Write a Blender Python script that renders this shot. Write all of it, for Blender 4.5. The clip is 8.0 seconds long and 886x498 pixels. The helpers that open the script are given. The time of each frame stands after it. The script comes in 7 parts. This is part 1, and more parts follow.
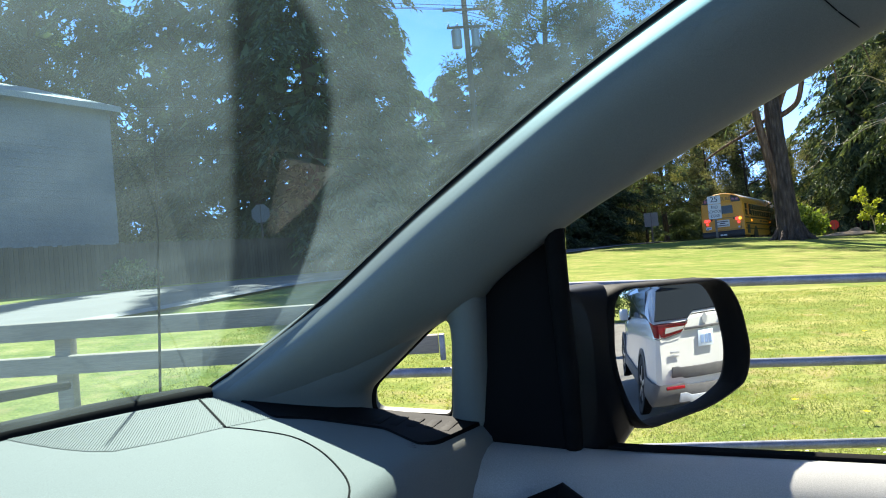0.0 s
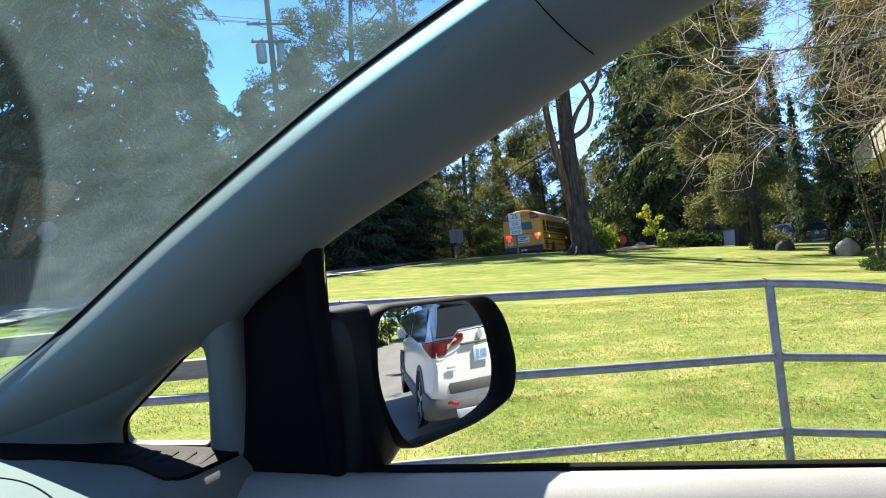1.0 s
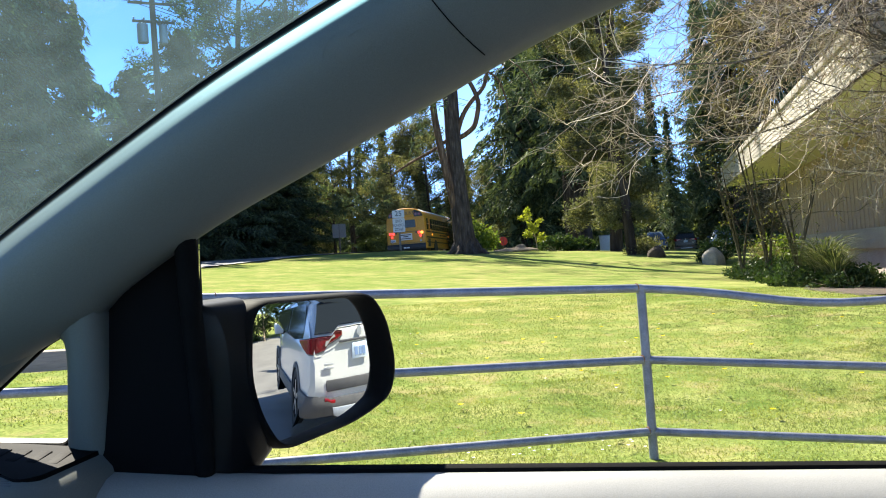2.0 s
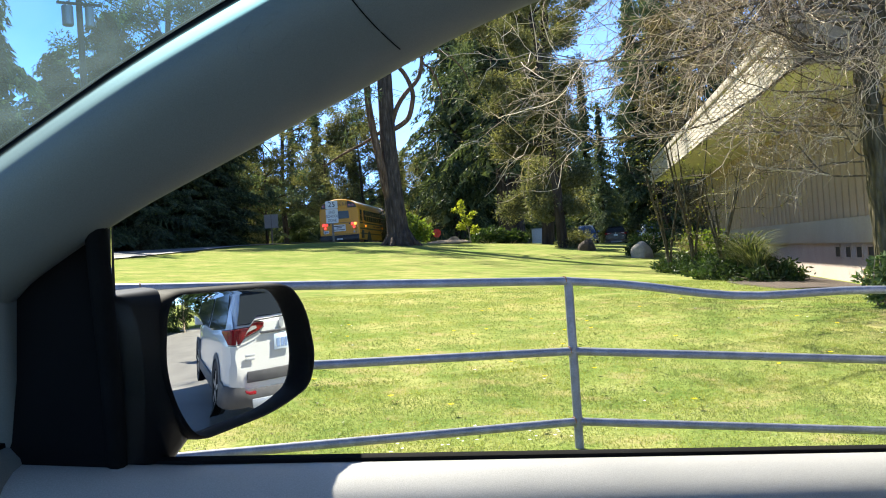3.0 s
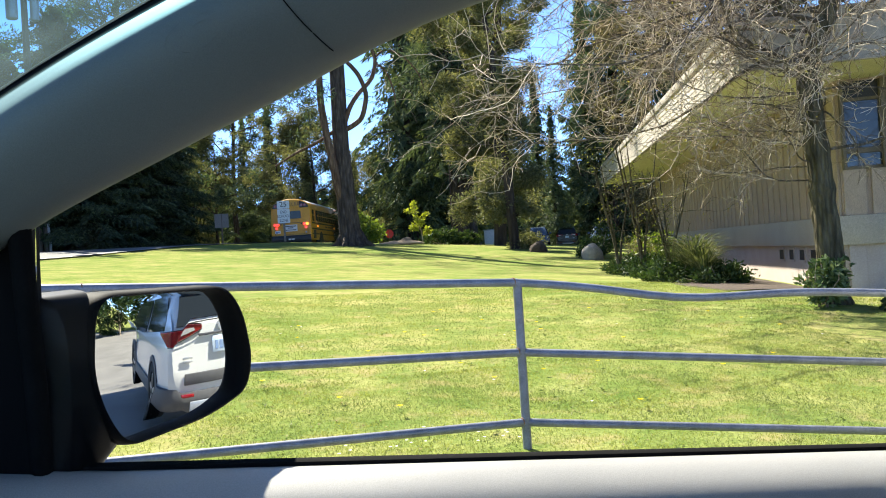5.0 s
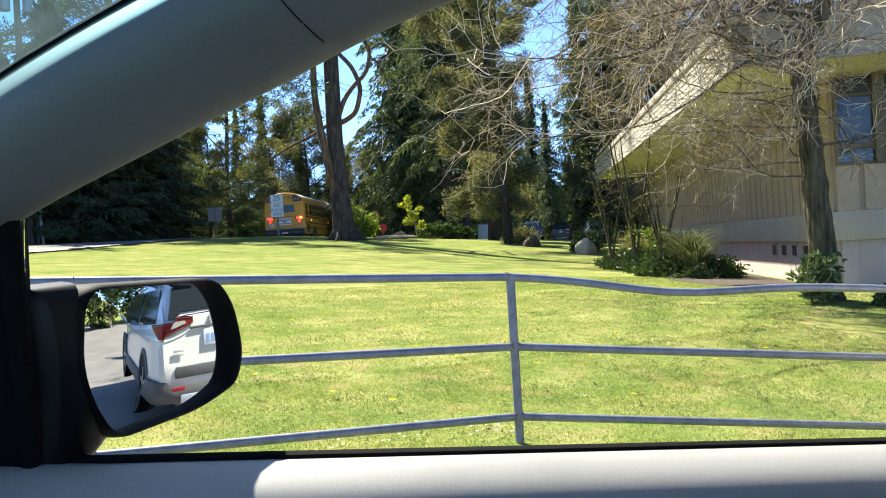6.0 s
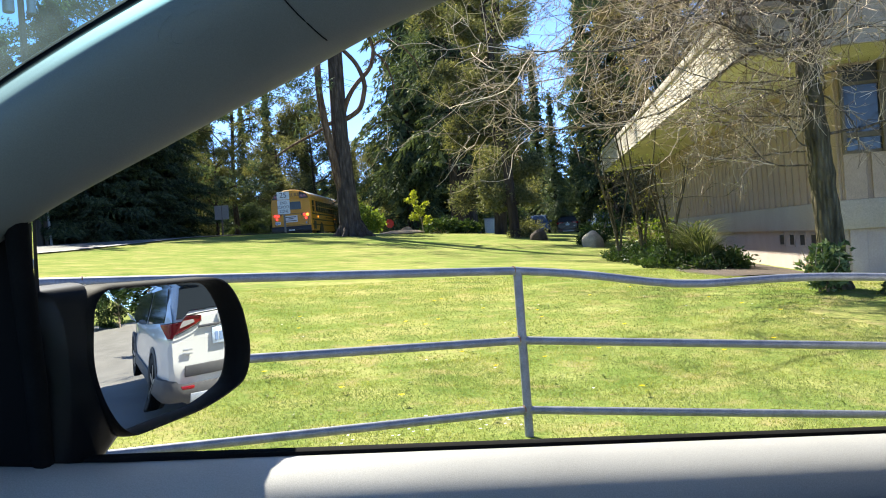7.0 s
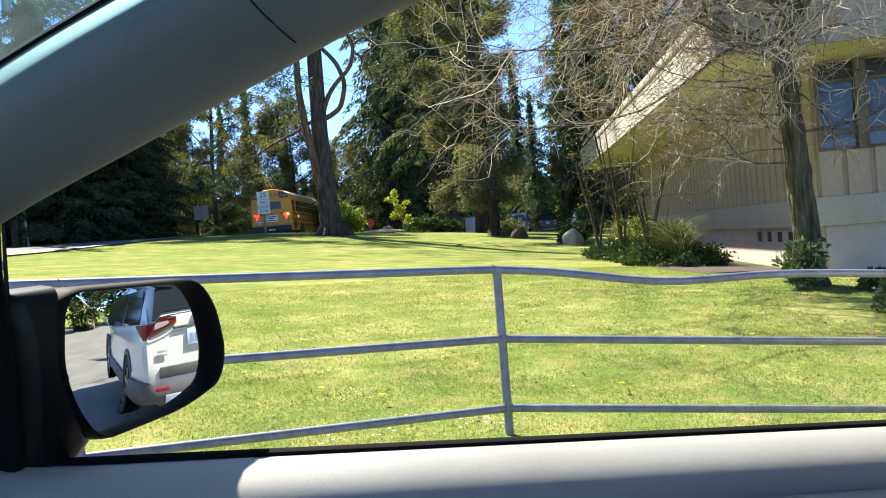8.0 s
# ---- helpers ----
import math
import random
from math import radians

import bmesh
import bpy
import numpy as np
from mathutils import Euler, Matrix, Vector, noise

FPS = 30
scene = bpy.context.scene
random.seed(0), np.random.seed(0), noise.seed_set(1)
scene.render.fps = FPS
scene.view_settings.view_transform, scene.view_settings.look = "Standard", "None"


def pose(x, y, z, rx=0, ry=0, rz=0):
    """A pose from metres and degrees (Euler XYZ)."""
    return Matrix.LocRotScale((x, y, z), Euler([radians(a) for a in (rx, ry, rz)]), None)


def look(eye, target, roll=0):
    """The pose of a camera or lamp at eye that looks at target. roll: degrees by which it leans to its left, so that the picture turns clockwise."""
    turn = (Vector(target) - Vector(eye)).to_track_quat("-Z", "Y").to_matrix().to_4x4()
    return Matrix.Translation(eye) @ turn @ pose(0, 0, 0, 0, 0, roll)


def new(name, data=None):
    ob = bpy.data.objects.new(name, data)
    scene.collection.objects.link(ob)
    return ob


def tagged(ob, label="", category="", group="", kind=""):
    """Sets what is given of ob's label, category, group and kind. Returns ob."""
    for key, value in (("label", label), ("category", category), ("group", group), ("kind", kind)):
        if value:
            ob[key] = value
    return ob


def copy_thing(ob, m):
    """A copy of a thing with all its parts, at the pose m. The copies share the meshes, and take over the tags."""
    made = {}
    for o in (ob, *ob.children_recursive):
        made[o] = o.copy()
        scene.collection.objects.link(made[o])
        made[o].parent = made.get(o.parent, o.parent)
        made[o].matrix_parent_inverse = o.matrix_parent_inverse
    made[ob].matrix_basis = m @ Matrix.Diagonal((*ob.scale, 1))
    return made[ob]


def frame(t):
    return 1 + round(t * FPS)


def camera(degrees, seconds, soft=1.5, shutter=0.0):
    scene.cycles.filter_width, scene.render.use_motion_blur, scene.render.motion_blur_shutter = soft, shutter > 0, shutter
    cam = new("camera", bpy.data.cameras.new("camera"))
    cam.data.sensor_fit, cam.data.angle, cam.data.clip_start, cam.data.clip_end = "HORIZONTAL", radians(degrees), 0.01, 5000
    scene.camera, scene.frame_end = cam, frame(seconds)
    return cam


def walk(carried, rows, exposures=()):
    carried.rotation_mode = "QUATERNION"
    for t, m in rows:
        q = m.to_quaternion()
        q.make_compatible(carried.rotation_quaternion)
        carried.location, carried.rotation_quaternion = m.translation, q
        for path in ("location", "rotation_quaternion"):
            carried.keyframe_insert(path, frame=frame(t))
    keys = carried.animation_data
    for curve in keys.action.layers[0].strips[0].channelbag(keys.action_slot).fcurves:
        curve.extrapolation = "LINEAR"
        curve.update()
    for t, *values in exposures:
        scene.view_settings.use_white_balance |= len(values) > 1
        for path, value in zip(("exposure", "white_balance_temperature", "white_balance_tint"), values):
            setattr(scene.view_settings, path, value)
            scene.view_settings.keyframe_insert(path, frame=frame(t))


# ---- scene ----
cam = camera(53.4, 8.0, soft=1.05)
PATH = [
    (0, (-0.03, -0.35, 1.423), (-0.055, 1.648, 1.504), -5.15),
    (0.5, (0.003, -0.329, 1.421), (0.205, 1.66, 1.475), -5.86),
    (1, (0.03, -0.331, 1.422), (0.435, 1.626, 1.498), -6.24),
    (1.5, (0.036, -0.33, 1.422), (0.608, 1.585, 1.503), -4.82),
    (2, (0.034, -0.315, 1.424), (0.694, 1.573, 1.468), -4.33),
    (3.5, (0.059, -0.34, 1.422), (0.901, 1.473, 1.432), -3.79),
    (4, (0.066, -0.338, 1.423), (0.929, 1.466, 1.431), -3.82),
    (4.5, (0.067, -0.34, 1.424), (0.948, 1.456, 1.437), -3.78),
    (6, (0.071, -0.339, 1.422), (0.978, 1.444, 1.418), -3.45),
    (6.5, (0.073, -0.339, 1.421), (0.964, 1.451, 1.412), -3.81),
    (7, (0.071, -0.342, 1.423), (0.963, 1.448, 1.408), -4.31),
    (7.5, (0.079, -0.343, 1.422), (1.002, 1.432, 1.403), -4.5),
    (8, (0.078, -0.353, 1.424), (1.008, 1.418, 1.403), -4.65),
]
walk(cam, [(t, look(eye, target, roll)) for t, eye, target, roll in PATH])

# ---- light ----
SUN_AZ, SUN_EL = radians(-8), radians(46)  # bearing from +y towards +x, height
sun_dir = Vector((math.sin(SUN_AZ) * math.cos(SUN_EL), math.cos(SUN_AZ) * math.cos(SUN_EL), math.sin(SUN_EL)))
world = bpy.data.worlds.new("sky")
scene.world = world
world.use_nodes = True
sky = world.node_tree.nodes.new("ShaderNodeTexSky")
sky.sky_type, sky.sun_disc = "NISHITA", False
sky.sun_elevation, sky.sun_rotation = SUN_EL, SUN_AZ
sky.altitude, sky.air_density, sky.dust_density, sky.ozone_density = 4000, 0.5, 0.0, 4.0
back = world.node_tree.nodes["Background"]
world.node_tree.links.new(sky.outputs[0], back.inputs[0])
back.inputs[1].default_value = 0.15
sun = new("sun", bpy.data.lights.new("sun", "SUN"))
sun.data.energy, sun.data.angle, sun.data.color = 4.8, radians(0.53), (1.0, 0.91, 0.78)
sun.matrix_basis = look(sun_dir * 50, (0, 0, 0))
scene.view_settings.exposure = 2.06


# ---- materials ----
def material(name, rough=0.6, metal=0.0, spec=0.5):
    m = bpy.data.materials.new(name)
    m.use_nodes = True
    b = m.node_tree.nodes["Principled BSDF"]
    b.inputs["Roughness"].default_value = rough
    b.inputs["Metallic"].default_value = metal
    b.inputs["Specular IOR Level"].default_value = spec
    return m, m.node_tree.nodes, m.node_tree.links, b


def noise_tex(nodes, links, scale, detail=4.0, stretch=(1, 1, 1), object_space=True):
    co = nodes.new("ShaderNodeTexCoord")
    mp = nodes.new("ShaderNodeMapping")
    mp.inputs["Scale"].default_value = stretch
    links.new(co.outputs["Object" if object_space else "Generated"], mp.inputs[0])
    n = nodes.new("ShaderNodeTexNoise")
    n.inputs["Scale"].default_value, n.inputs["Detail"].default_value = scale, detail
    links.new(mp.outputs[0], n.inputs["Vector"])
    return n


def ramp(nodes, links, source, stops):
    r = nodes.new("ShaderNodeValToRGB")
    while len(r.color_ramp.elements) < len(stops):
        r.color_ramp.elements.new(0.5)
    for e, (p, c) in zip(r.color_ramp.elements, stops):
        e.position, e.color = p, (*c, 1)
    links.new(source, r.inputs[0])
    return r.outputs[0]


def mixed(nodes, links, a, b, fac, blend="MIX"):
    m = nodes.new("ShaderNodeMix")
    m.data_type, m.blend_type = "RGBA", blend
    for v, i in ((fac, 0), (a, 6), (b, 7)):
        if isinstance(v, (int, float)):
            m.inputs[i].default_value = v
        elif isinstance(v, tuple):
            m.inputs[i].default_value = (*v, 1)
        else:
            links.new(v, m.inputs[i])
    return m.outputs[2]


def bumped(nodes, links, b, height, strength, distance):
    bp = nodes.new("ShaderNodeBump")
    bp.inputs["Strength"].default_value, bp.inputs["Distance"].default_value = strength, distance
    links.new(height, bp.inputs["Height"])
    links.new(bp.outputs[0], b.inputs["Normal"])


def surface(name, dark, light, rough=0.6, metal=0.0, scale=8.0, fine=120.0, bump=0.2, dist=0.002, stretch=(1, 1, 1), spec=0.5, per_object=0.0):
    """Two tones at two scales, with fine relief."""
    m, nodes, links, b = material(name, rough, metal, spec)
    big = noise_tex(nodes, links, scale, 5, stretch)
    small = noise_tex(nodes, links, fine, 3, stretch)
    col = ramp(nodes, links, big.outputs[0], [(0.3, dark), (0.7, light)])
    col = mixed(nodes, links, col, ramp(nodes, links, small.outputs[0], [(0.3, (0.82, 0.82, 0.82)), (0.7, (1.08, 1.08, 1.08))]), 1.0, "MULTIPLY")
    if per_object:
        info = nodes.new("ShaderNodeObjectInfo")
        k = 1 - per_object
        col = mixed(nodes, links, col, ramp(nodes, links, info.outputs["Random"], [(0, (k, k, k)), (1, (1, 1, 1))]), 1.0, "MULTIPLY")
    links.new(col, b.inputs["Base Color"])
    rr = nodes.new("ShaderNodeMapRange")
    rr.inputs["To Min"].default_value, rr.inputs["To Max"].default_value = max(0.02, rough - 0.1), min(1, rough + 0.1)
    links.new(big.outputs[0], rr.inputs[0])
    links.new(rr.outputs[0], b.inputs["Roughness"])
    bumped(nodes, links, b, small.outputs[0], bump, dist)
    return m


def foliage(name, dark, mid, light, through_light=0.35, scale=0.6):
    """Leaves: matt, varied from leaf to leaf, letting some light through."""
    m = bpy.data.materials.new(name)
    m.use_nodes = True
    nodes, links = m.node_tree.nodes, m.node_tree.links
    nodes.remove(nodes["Principled BSDF"])
    geo = nodes.new("ShaderNodeNewGeometry")
    big = noise_tex(nodes, links, scale, 3)
    col = ramp(nodes, links, geo.outputs["Random Per Island"], [(0.0, dark), (0.5, mid), (1.0, light)])
    col = mixed(nodes, links, col, ramp(nodes, links, big.outputs[0], [(0.35, (0.7, 0.75, 0.8)), (0.65, (1.15, 1.1, 0.95))]), 1.0, "MULTIPLY")
    d, t, g = nodes.new("ShaderNodeBsdfDiffuse"), nodes.new("ShaderNodeBsdfTranslucent"), nodes.new("ShaderNodeBsdfGlossy")
    g.inputs["Roughness"].default_value = 0.45
    links.new(col, d.inputs[0])
    links.new(mixed(nodes, links, col, (1.0, 1.0, 0.5), 1.0, "MULTIPLY"), t.inputs[0])
    a, c = nodes.new("ShaderNodeMixShader"), nodes.new("ShaderNodeMixShader")
    a.inputs[0].default_value, c.inputs[0].default_value = through_light, 0.02
    links.new(d.outputs[0], a.inputs[1]), links.new(t.outputs[0], a.inputs[2])
    links.new(a.outputs[0], c.inputs[1]), links.new(g.outputs[0], c.inputs[2])
    links.new(c.outputs[0], nodes["Material Output"].inputs[0])
    return m


def glass(name, tint=(0.93, 0.97, 0.95), ior=1.5):
    """A thin pane: clear straight through, with its mirror share by the angle."""
    m = bpy.data.materials.new(name)
    m.use_nodes = True
    nodes, links = m.node_tree.nodes, m.node_tree.links
    nodes.remove(nodes["Principled BSDF"])
    f, tr, gl, mx = nodes.new("ShaderNodeFresnel"), nodes.new("ShaderNodeBsdfTransparent"), nodes.new("ShaderNodeBsdfGlossy"), nodes.new("ShaderNodeMixShader")
    f.inputs[0].default_value = ior
    tr.inputs[0].default_value, gl.inputs["Roughness"].default_value = (*tint, 1), 0.0
    links.new(f.outputs[0], mx.inputs[0]), links.new(tr.outputs[0], mx.inputs[1]), links.new(gl.outputs[0], mx.inputs[2])
    links.new(mx.outputs[0], nodes["Material Output"].inputs[0])
    return m


ARC, ARC_LOW = (0.0671, -0.9498, -0.6234), (0.0296, -0.7050, -0.2042)  # height over v on the windshield


def dusty_glass(name, tint, ior, dust):
    """A pane with a thin film of dust that catches the sun, thinner in the band between two curves."""
    m = glass(name, tint, ior)
    nodes, links = m.node_tree.nodes, m.node_tree.links

    def sums(op, a, b):
        q = nodes.new("ShaderNodeMath")
        q.operation = op
        for v, k in ((a, 0), (b, 1)):
            if isinstance(v, (int, float)):
                q.inputs[k].default_value = v
            else:
                links.new(v, q.inputs[k])
        return q.outputs[0]

    def step(v, a, b, lo=0.0, hi=1.0):
        q = nodes.new("ShaderNodeMapRange")
        q.interpolation_type = "SMOOTHSTEP"
        for k, w in zip(("From Min", "From Max", "To Min", "To Max"), (a, b, lo, hi)):
            q.inputs[k].default_value = w
        links.new(v, q.inputs[0])
        return q.outputs[0]

    co, xyz = nodes.new("ShaderNodeTexCoord"), nodes.new("ShaderNodeSeparateXYZ")
    links.new(co.outputs["Object"], xyz.inputs[0])
    v, w = xyz.outputs[1], xyz.outputs[2]
    v2 = sums("MULTIPLY", v, v)
    arc = sums("ADD", sums("ADD", sums("MULTIPLY", v, ARC[1]), sums("MULTIPLY", v2, ARC[2])), ARC[0])
    low = sums("ADD", sums("ADD", sums("MULTIPLY", v, ARC_LOW[1]), sums("MULTIPLY", v2, ARC_LOW[2])), ARC_LOW[0])
    over = step(sums("SUBTRACT", w, arc), -0.003, 0.004)
    under = step(sums("SUBTRACT", low, w), -0.004, 0.006)
    amount = sums("ADD", sums("ADD", sums("MULTIPLY", over, 0.75), sums("MULTIPLY", under, 0.62)), 0.2)
    big, fine = noise_tex(nodes, links, 3.0, 6, (1.0, 0.5, 1.6)), noise_tex(nodes, links, 14, 5, (1, 1, 2.5))
    film = mixed(nodes, links, ramp(nodes, links, big.outputs[0], [(0.35, (0.35, 0.35, 0.35)), (0.68, (1, 1, 1))]), ramp(nodes, links, fine.outputs[0], [(0.3, (0.6, 0.6, 0.6)), (0.7, (1.1, 1.1, 1.1))]), 1.0, "MULTIPLY")
    k = sums("MULTIPLY", sums("MULTIPLY", film, amount), dust)
    d, mx = nodes.new("ShaderNodeBsdfTranslucent"), nodes.new("ShaderNodeMixShader")
    d.inputs[0].default_value = (0.58, 0.84, 0.86, 1)
    old = nodes["Material Output"].inputs[0].links[0].from_socket
    links.new(k, mx.inputs[0]), links.new(old, mx.inputs[1]), links.new(d.outputs[0], mx.inputs[2])
    links.new(mx.outputs[0], nodes["Material Output"].inputs[0])
    return m


def plain(name, colour, rough=0.5, metal=0.0, glow=0.0):
    m, nodes, links, b = material(name, rough, metal)
    n = noise_tex(nodes, links, 40, 3)
    lo = tuple(c * 0.85 for c in colour)
    links.new(ramp(nodes, links, n.outputs[0], [(0.35, lo), (0.65, colour)]), b.inputs["Base Color"])
    if glow:
        b.inputs["Emission Color"].default_value = (*colour, 1)
        b.inputs["Emission Strength"].default_value = glow
    return m


def lawn_material():
    m, nodes, links, b = material("mown_grass", 0.95, 0, 0.0)
    big, mid, fine, clump = noise_tex(nodes, links, 0.3, 4), noise_tex(nodes, links, 1.7, 6), noise_tex(nodes, links, 38, 5), noise_tex(nodes, links, 8.5, 5)
    col = ramp(nodes, links, mid.outputs[0], [(0.28, (0.124, 0.168, 0.052)), (0.5, (0.184, 0.212, 0.072)), (0.72, (0.268, 0.266, 0.115))])
    col = mixed(nodes, links, col, ramp(nodes, links, big.outputs[0], [(0.35, (0.84, 0.93, 0.8)), (0.68, (1.16, 1.08, 1.1))]), 1.0, "MULTIPLY")
    col = mixed(nodes, links, col, ramp(nodes, links, clump.outputs[0], [(0.34, (0.78, 0.86, 0.76)), (0.52, (1.04, 1.03, 1.0))]), 1.0, "MULTIPLY")
    col = mixed(nodes, links, col, ramp(nodes, links, fine.outputs[0], [(0.32, (0.7, 0.73, 0.66)), (0.58, (1.12, 1.11, 1.08))]), 1.0, "MULTIPLY")
    # passes of the mower, and straw-coloured worn patches
    pass_ = noise_tex(nodes, links, 1.0, 2, (0.22, 1.5, 1))
    col = mixed(nodes, links, col, ramp(nodes, links, pass_.outputs[0], [(0.42, (0.96, 0.98, 0.96)), (0.58, (1.04, 1.02, 1.03))]), 1.0, "MULTIPLY")
    straw = noise_tex(nodes, links, 3.2, 7)
    col = mixed(nodes, links, col, (0.3, 0.235, 0.12), ramp(nodes, links, straw.outputs[0], [(0.53, (0, 0, 0)), (0.72, (0.6, 0.6, 0.6))]))
    links.new(col, b.inputs["Base Color"])
    bumped(nodes, links, b, fine.outputs[0], 0.4, 0.03)
    return m


def bark_material(name, dark, light, scale=6.0):
    m, nodes, links, b = material(name, 0.9, 0, 0.2)
    n = noise_tex(nodes, links, scale, 6, (1, 1, 0.22))
    v = nodes.new("ShaderNodeTexVoronoi")
    v.inputs["Scale"].default_value = scale * 1.5
    links.new(n.inputs["Vector"].links[0].from_socket, v.inputs["Vector"])
    col = ramp(nodes, links, n.outputs[0], [(0.3, dark), (0.7, light)])
    col = mixed(nodes, links, col, ramp(nodes, links, v.outputs[0], [(0.0, (1.1, 1.1, 1.1)), (0.6, (0.5, 0.48, 0.46))]), 0.8, "MULTIPLY")
    links.new(col, b.inputs["Base Color"])
    bumped(nodes, links, b, v.outputs[0], 1.0, 0.07)
    return m


M_LAWN = lawn_material()
M_BLADE = foliage("grass_blades", (0.155, 0.2, 0.062), (0.195, 0.232, 0.08), (0.252, 0.268, 0.11), 0.62, 1.6)
M_LITTER = foliage("dry_leaf_litter", (0.07, 0.05, 0.025), (0.16, 0.11, 0.055), (0.34, 0.27, 0.15), 0.15)
M_ASPHALT = surface("asphalt", (0.09, 0.09, 0.09), (0.15, 0.148, 0.145), 0.9, 0, 0.7, 90, 0.4, 0.004)
M_CARPARK = surface("worn_asphalt", (0.135, 0.128, 0.116), (0.2, 0.19, 0.174), 0.9, 0, 0.7, 90, 0.4, 0.004)
M_CONCRETE = surface("concrete", (0.2, 0.195, 0.185), (0.29, 0.28, 0.265), 0.85, 0, 2.0, 60, 0.3, 0.003)
M_GALV = surface("galvanised_pipe", (0.165, 0.175, 0.215), (0.265, 0.28, 0.33), 0.5, 0.4, 12, 90, 0.15, 0.001)
M_RUST = surface("rusty_weld", (0.16, 0.07, 0.03), (0.3, 0.16, 0.08), 0.8, 0.1, 40, 200, 0.3, 0.001)
M_TIMBER = surface("weathered_timber", (0.14, 0.12, 0.10), (0.30, 0.26, 0.21), 0.85, 0, 3.0, 50, 0.4, 0.004, (0.3, 1, 3))
M_BROWNFENCE = surface("brown_fence_board", (0.055, 0.04, 0.03), (0.11, 0.08, 0.06), 0.85, 0, 2.0, 40, 0.3, 0.004, (3, 3, 0.4), per_object=0.4)
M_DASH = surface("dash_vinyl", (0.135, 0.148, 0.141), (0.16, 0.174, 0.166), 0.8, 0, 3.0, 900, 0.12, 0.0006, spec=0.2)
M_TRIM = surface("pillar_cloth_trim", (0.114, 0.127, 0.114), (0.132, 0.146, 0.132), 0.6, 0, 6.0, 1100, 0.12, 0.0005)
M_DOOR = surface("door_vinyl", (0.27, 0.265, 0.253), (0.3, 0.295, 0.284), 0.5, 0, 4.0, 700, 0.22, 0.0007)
M_BLACK = surface("black_plastic", (0.0025, 0.0025, 0.003), (0.004, 0.004, 0.0045), 0.7, 0, 10, 700, 0.15, 0.0005, spec=0.08)
M_RUBBER = surface("black_rubber", (0.005, 0.005, 0.005), (0.008, 0.008, 0.008), 0.9, 0, 20, 300, 0.2, 0.0005, spec=0.06)
M_SHELL = surface("mirror_shell_paint", (0.004, 0.004, 0.0045), (0.007, 0.007, 0.0075), 0.35, 0, 5, 400, 0.03, 0.0002, spec=0.12)
M_MIRROR, _n, _l, _b = material("mirror_silver", 0.0, 1.0)
_b.inputs["Base Color"].default_value = (0.86, 0.88, 0.88, 1)
M_WINDSHIELD = dusty_glass("windshield_glass", (0.66, 0.87, 0.91), 1.2, 0.064)
# green-blue shade band along the windshield's top
_n, _l = M_WINDSHIELD.node_tree.nodes, M_WINDSHIELD.node_tree.links
_co, _xyz, _band = _n.new("ShaderNodeTexCoord"), _n.new("ShaderNodeSeparateXYZ"), _n.new("ShaderNodeMapRange")
_band.inputs["From Min"].default_value, _band.inputs["From Max"].default_value = 0.26, 0.5
_l.new(_co.outputs["Object"], _xyz.inputs[0])
_l.new(_xyz.outputs[2], _band.inputs[0])
_clear = [q for q in _n if q.type == "BSDF_TRANSPARENT"][0]
_l.new(mixed(_n, _l, (0.66, 0.87, 0.91), (0.26, 0.55, 0.68), _band.outputs[0]), _clear.inputs[0])
M_SIDEGLASS = glass("side_glass", (0.95, 0.97, 0.96), 1.12)
M_YELLOW = surface("bus_yellow_paint", (0.60, 0.27, 0.012), (0.70, 0.33, 0.016), 0.4, 0, 1.2, 20, 0.05, 0.001)
M_BUSBLACK = surface("bus_black_trim", (0.012, 0.012, 0.013), (0.025, 0.025, 0.027), 0.5, 0, 5, 60, 0.1, 0.001)
M_WHITEROOF = surface("white_roof_paint", (0.66, 0.66, 0.62), (0.78, 0.78, 0.74), 0.4, 0, 1.0, 20, 0.05, 0.001)
M_CARGLASS, _n, _l, _b = material("dark_car_glass", 0.08, 0, 0.25)
_b.inputs["Base Color"].default_value = (0.012, 0.015, 0.017, 1)
M_SKYGLASS, _n, _l, _b = material("reflecting_window_glass", 0.03, 0, 0.5)
_b.inputs["Base Color"].default_value = (0.03, 0.035, 0.04, 1)
_b.inputs["IOR"].default_value = 1.5
M_WHITECAR, _n, _l, _b = material("white_car_paint", 0.22, 0, 0.5)
_b.inputs["Base Color"].default_value = (0.6, 0.605, 0.59, 1)
_b.inputs["Coat Weight"].default_value = 0.6
M_GREYPLASTIC = surface("dark_grey_cladding", (0.06, 0.06, 0.063), (0.09, 0.09, 0.093), 0.6, 0, 8, 300, 0.1, 0.0006)
M_REDLENS = plain("red_lens", (0.2, 0.006, 0.01), 0.15)
M_REDLIT = plain("red_lamp_lit", (1.0, 0.05, 0.025), 0.2, 0, 0.45)
M_AMBERLIT = plain("amber_lamp_lit", (1.0, 0.3, 0.03), 0.2, 0, 0.7)
M_CLEARLENS = plain("clear_lens", (0.34, 0.33, 0.33), 0.1)
M_WHITE = plain("white_sheet", (0.75, 0.75, 0.74), 0.5)
M_PLATE = plain("number_plate", (0.62, 0.72, 0.8), 0.4)
M_BLUEBAR = plain("blue_bars", (0.2, 0.3, 0.5), 0.5)
M_INK = plain("black_ink", (0.02, 0.02, 0.02), 0.5)
M_TYRE = surface("tyre_rubber", (0.012, 0.012, 0.012), (0.025, 0.025, 0.025), 0.85, 0, 10, 100, 0.3, 0.003)
M_RIM = plain("alloy_rim", (0.35, 0.35, 0.36), 0.35, 0.9)
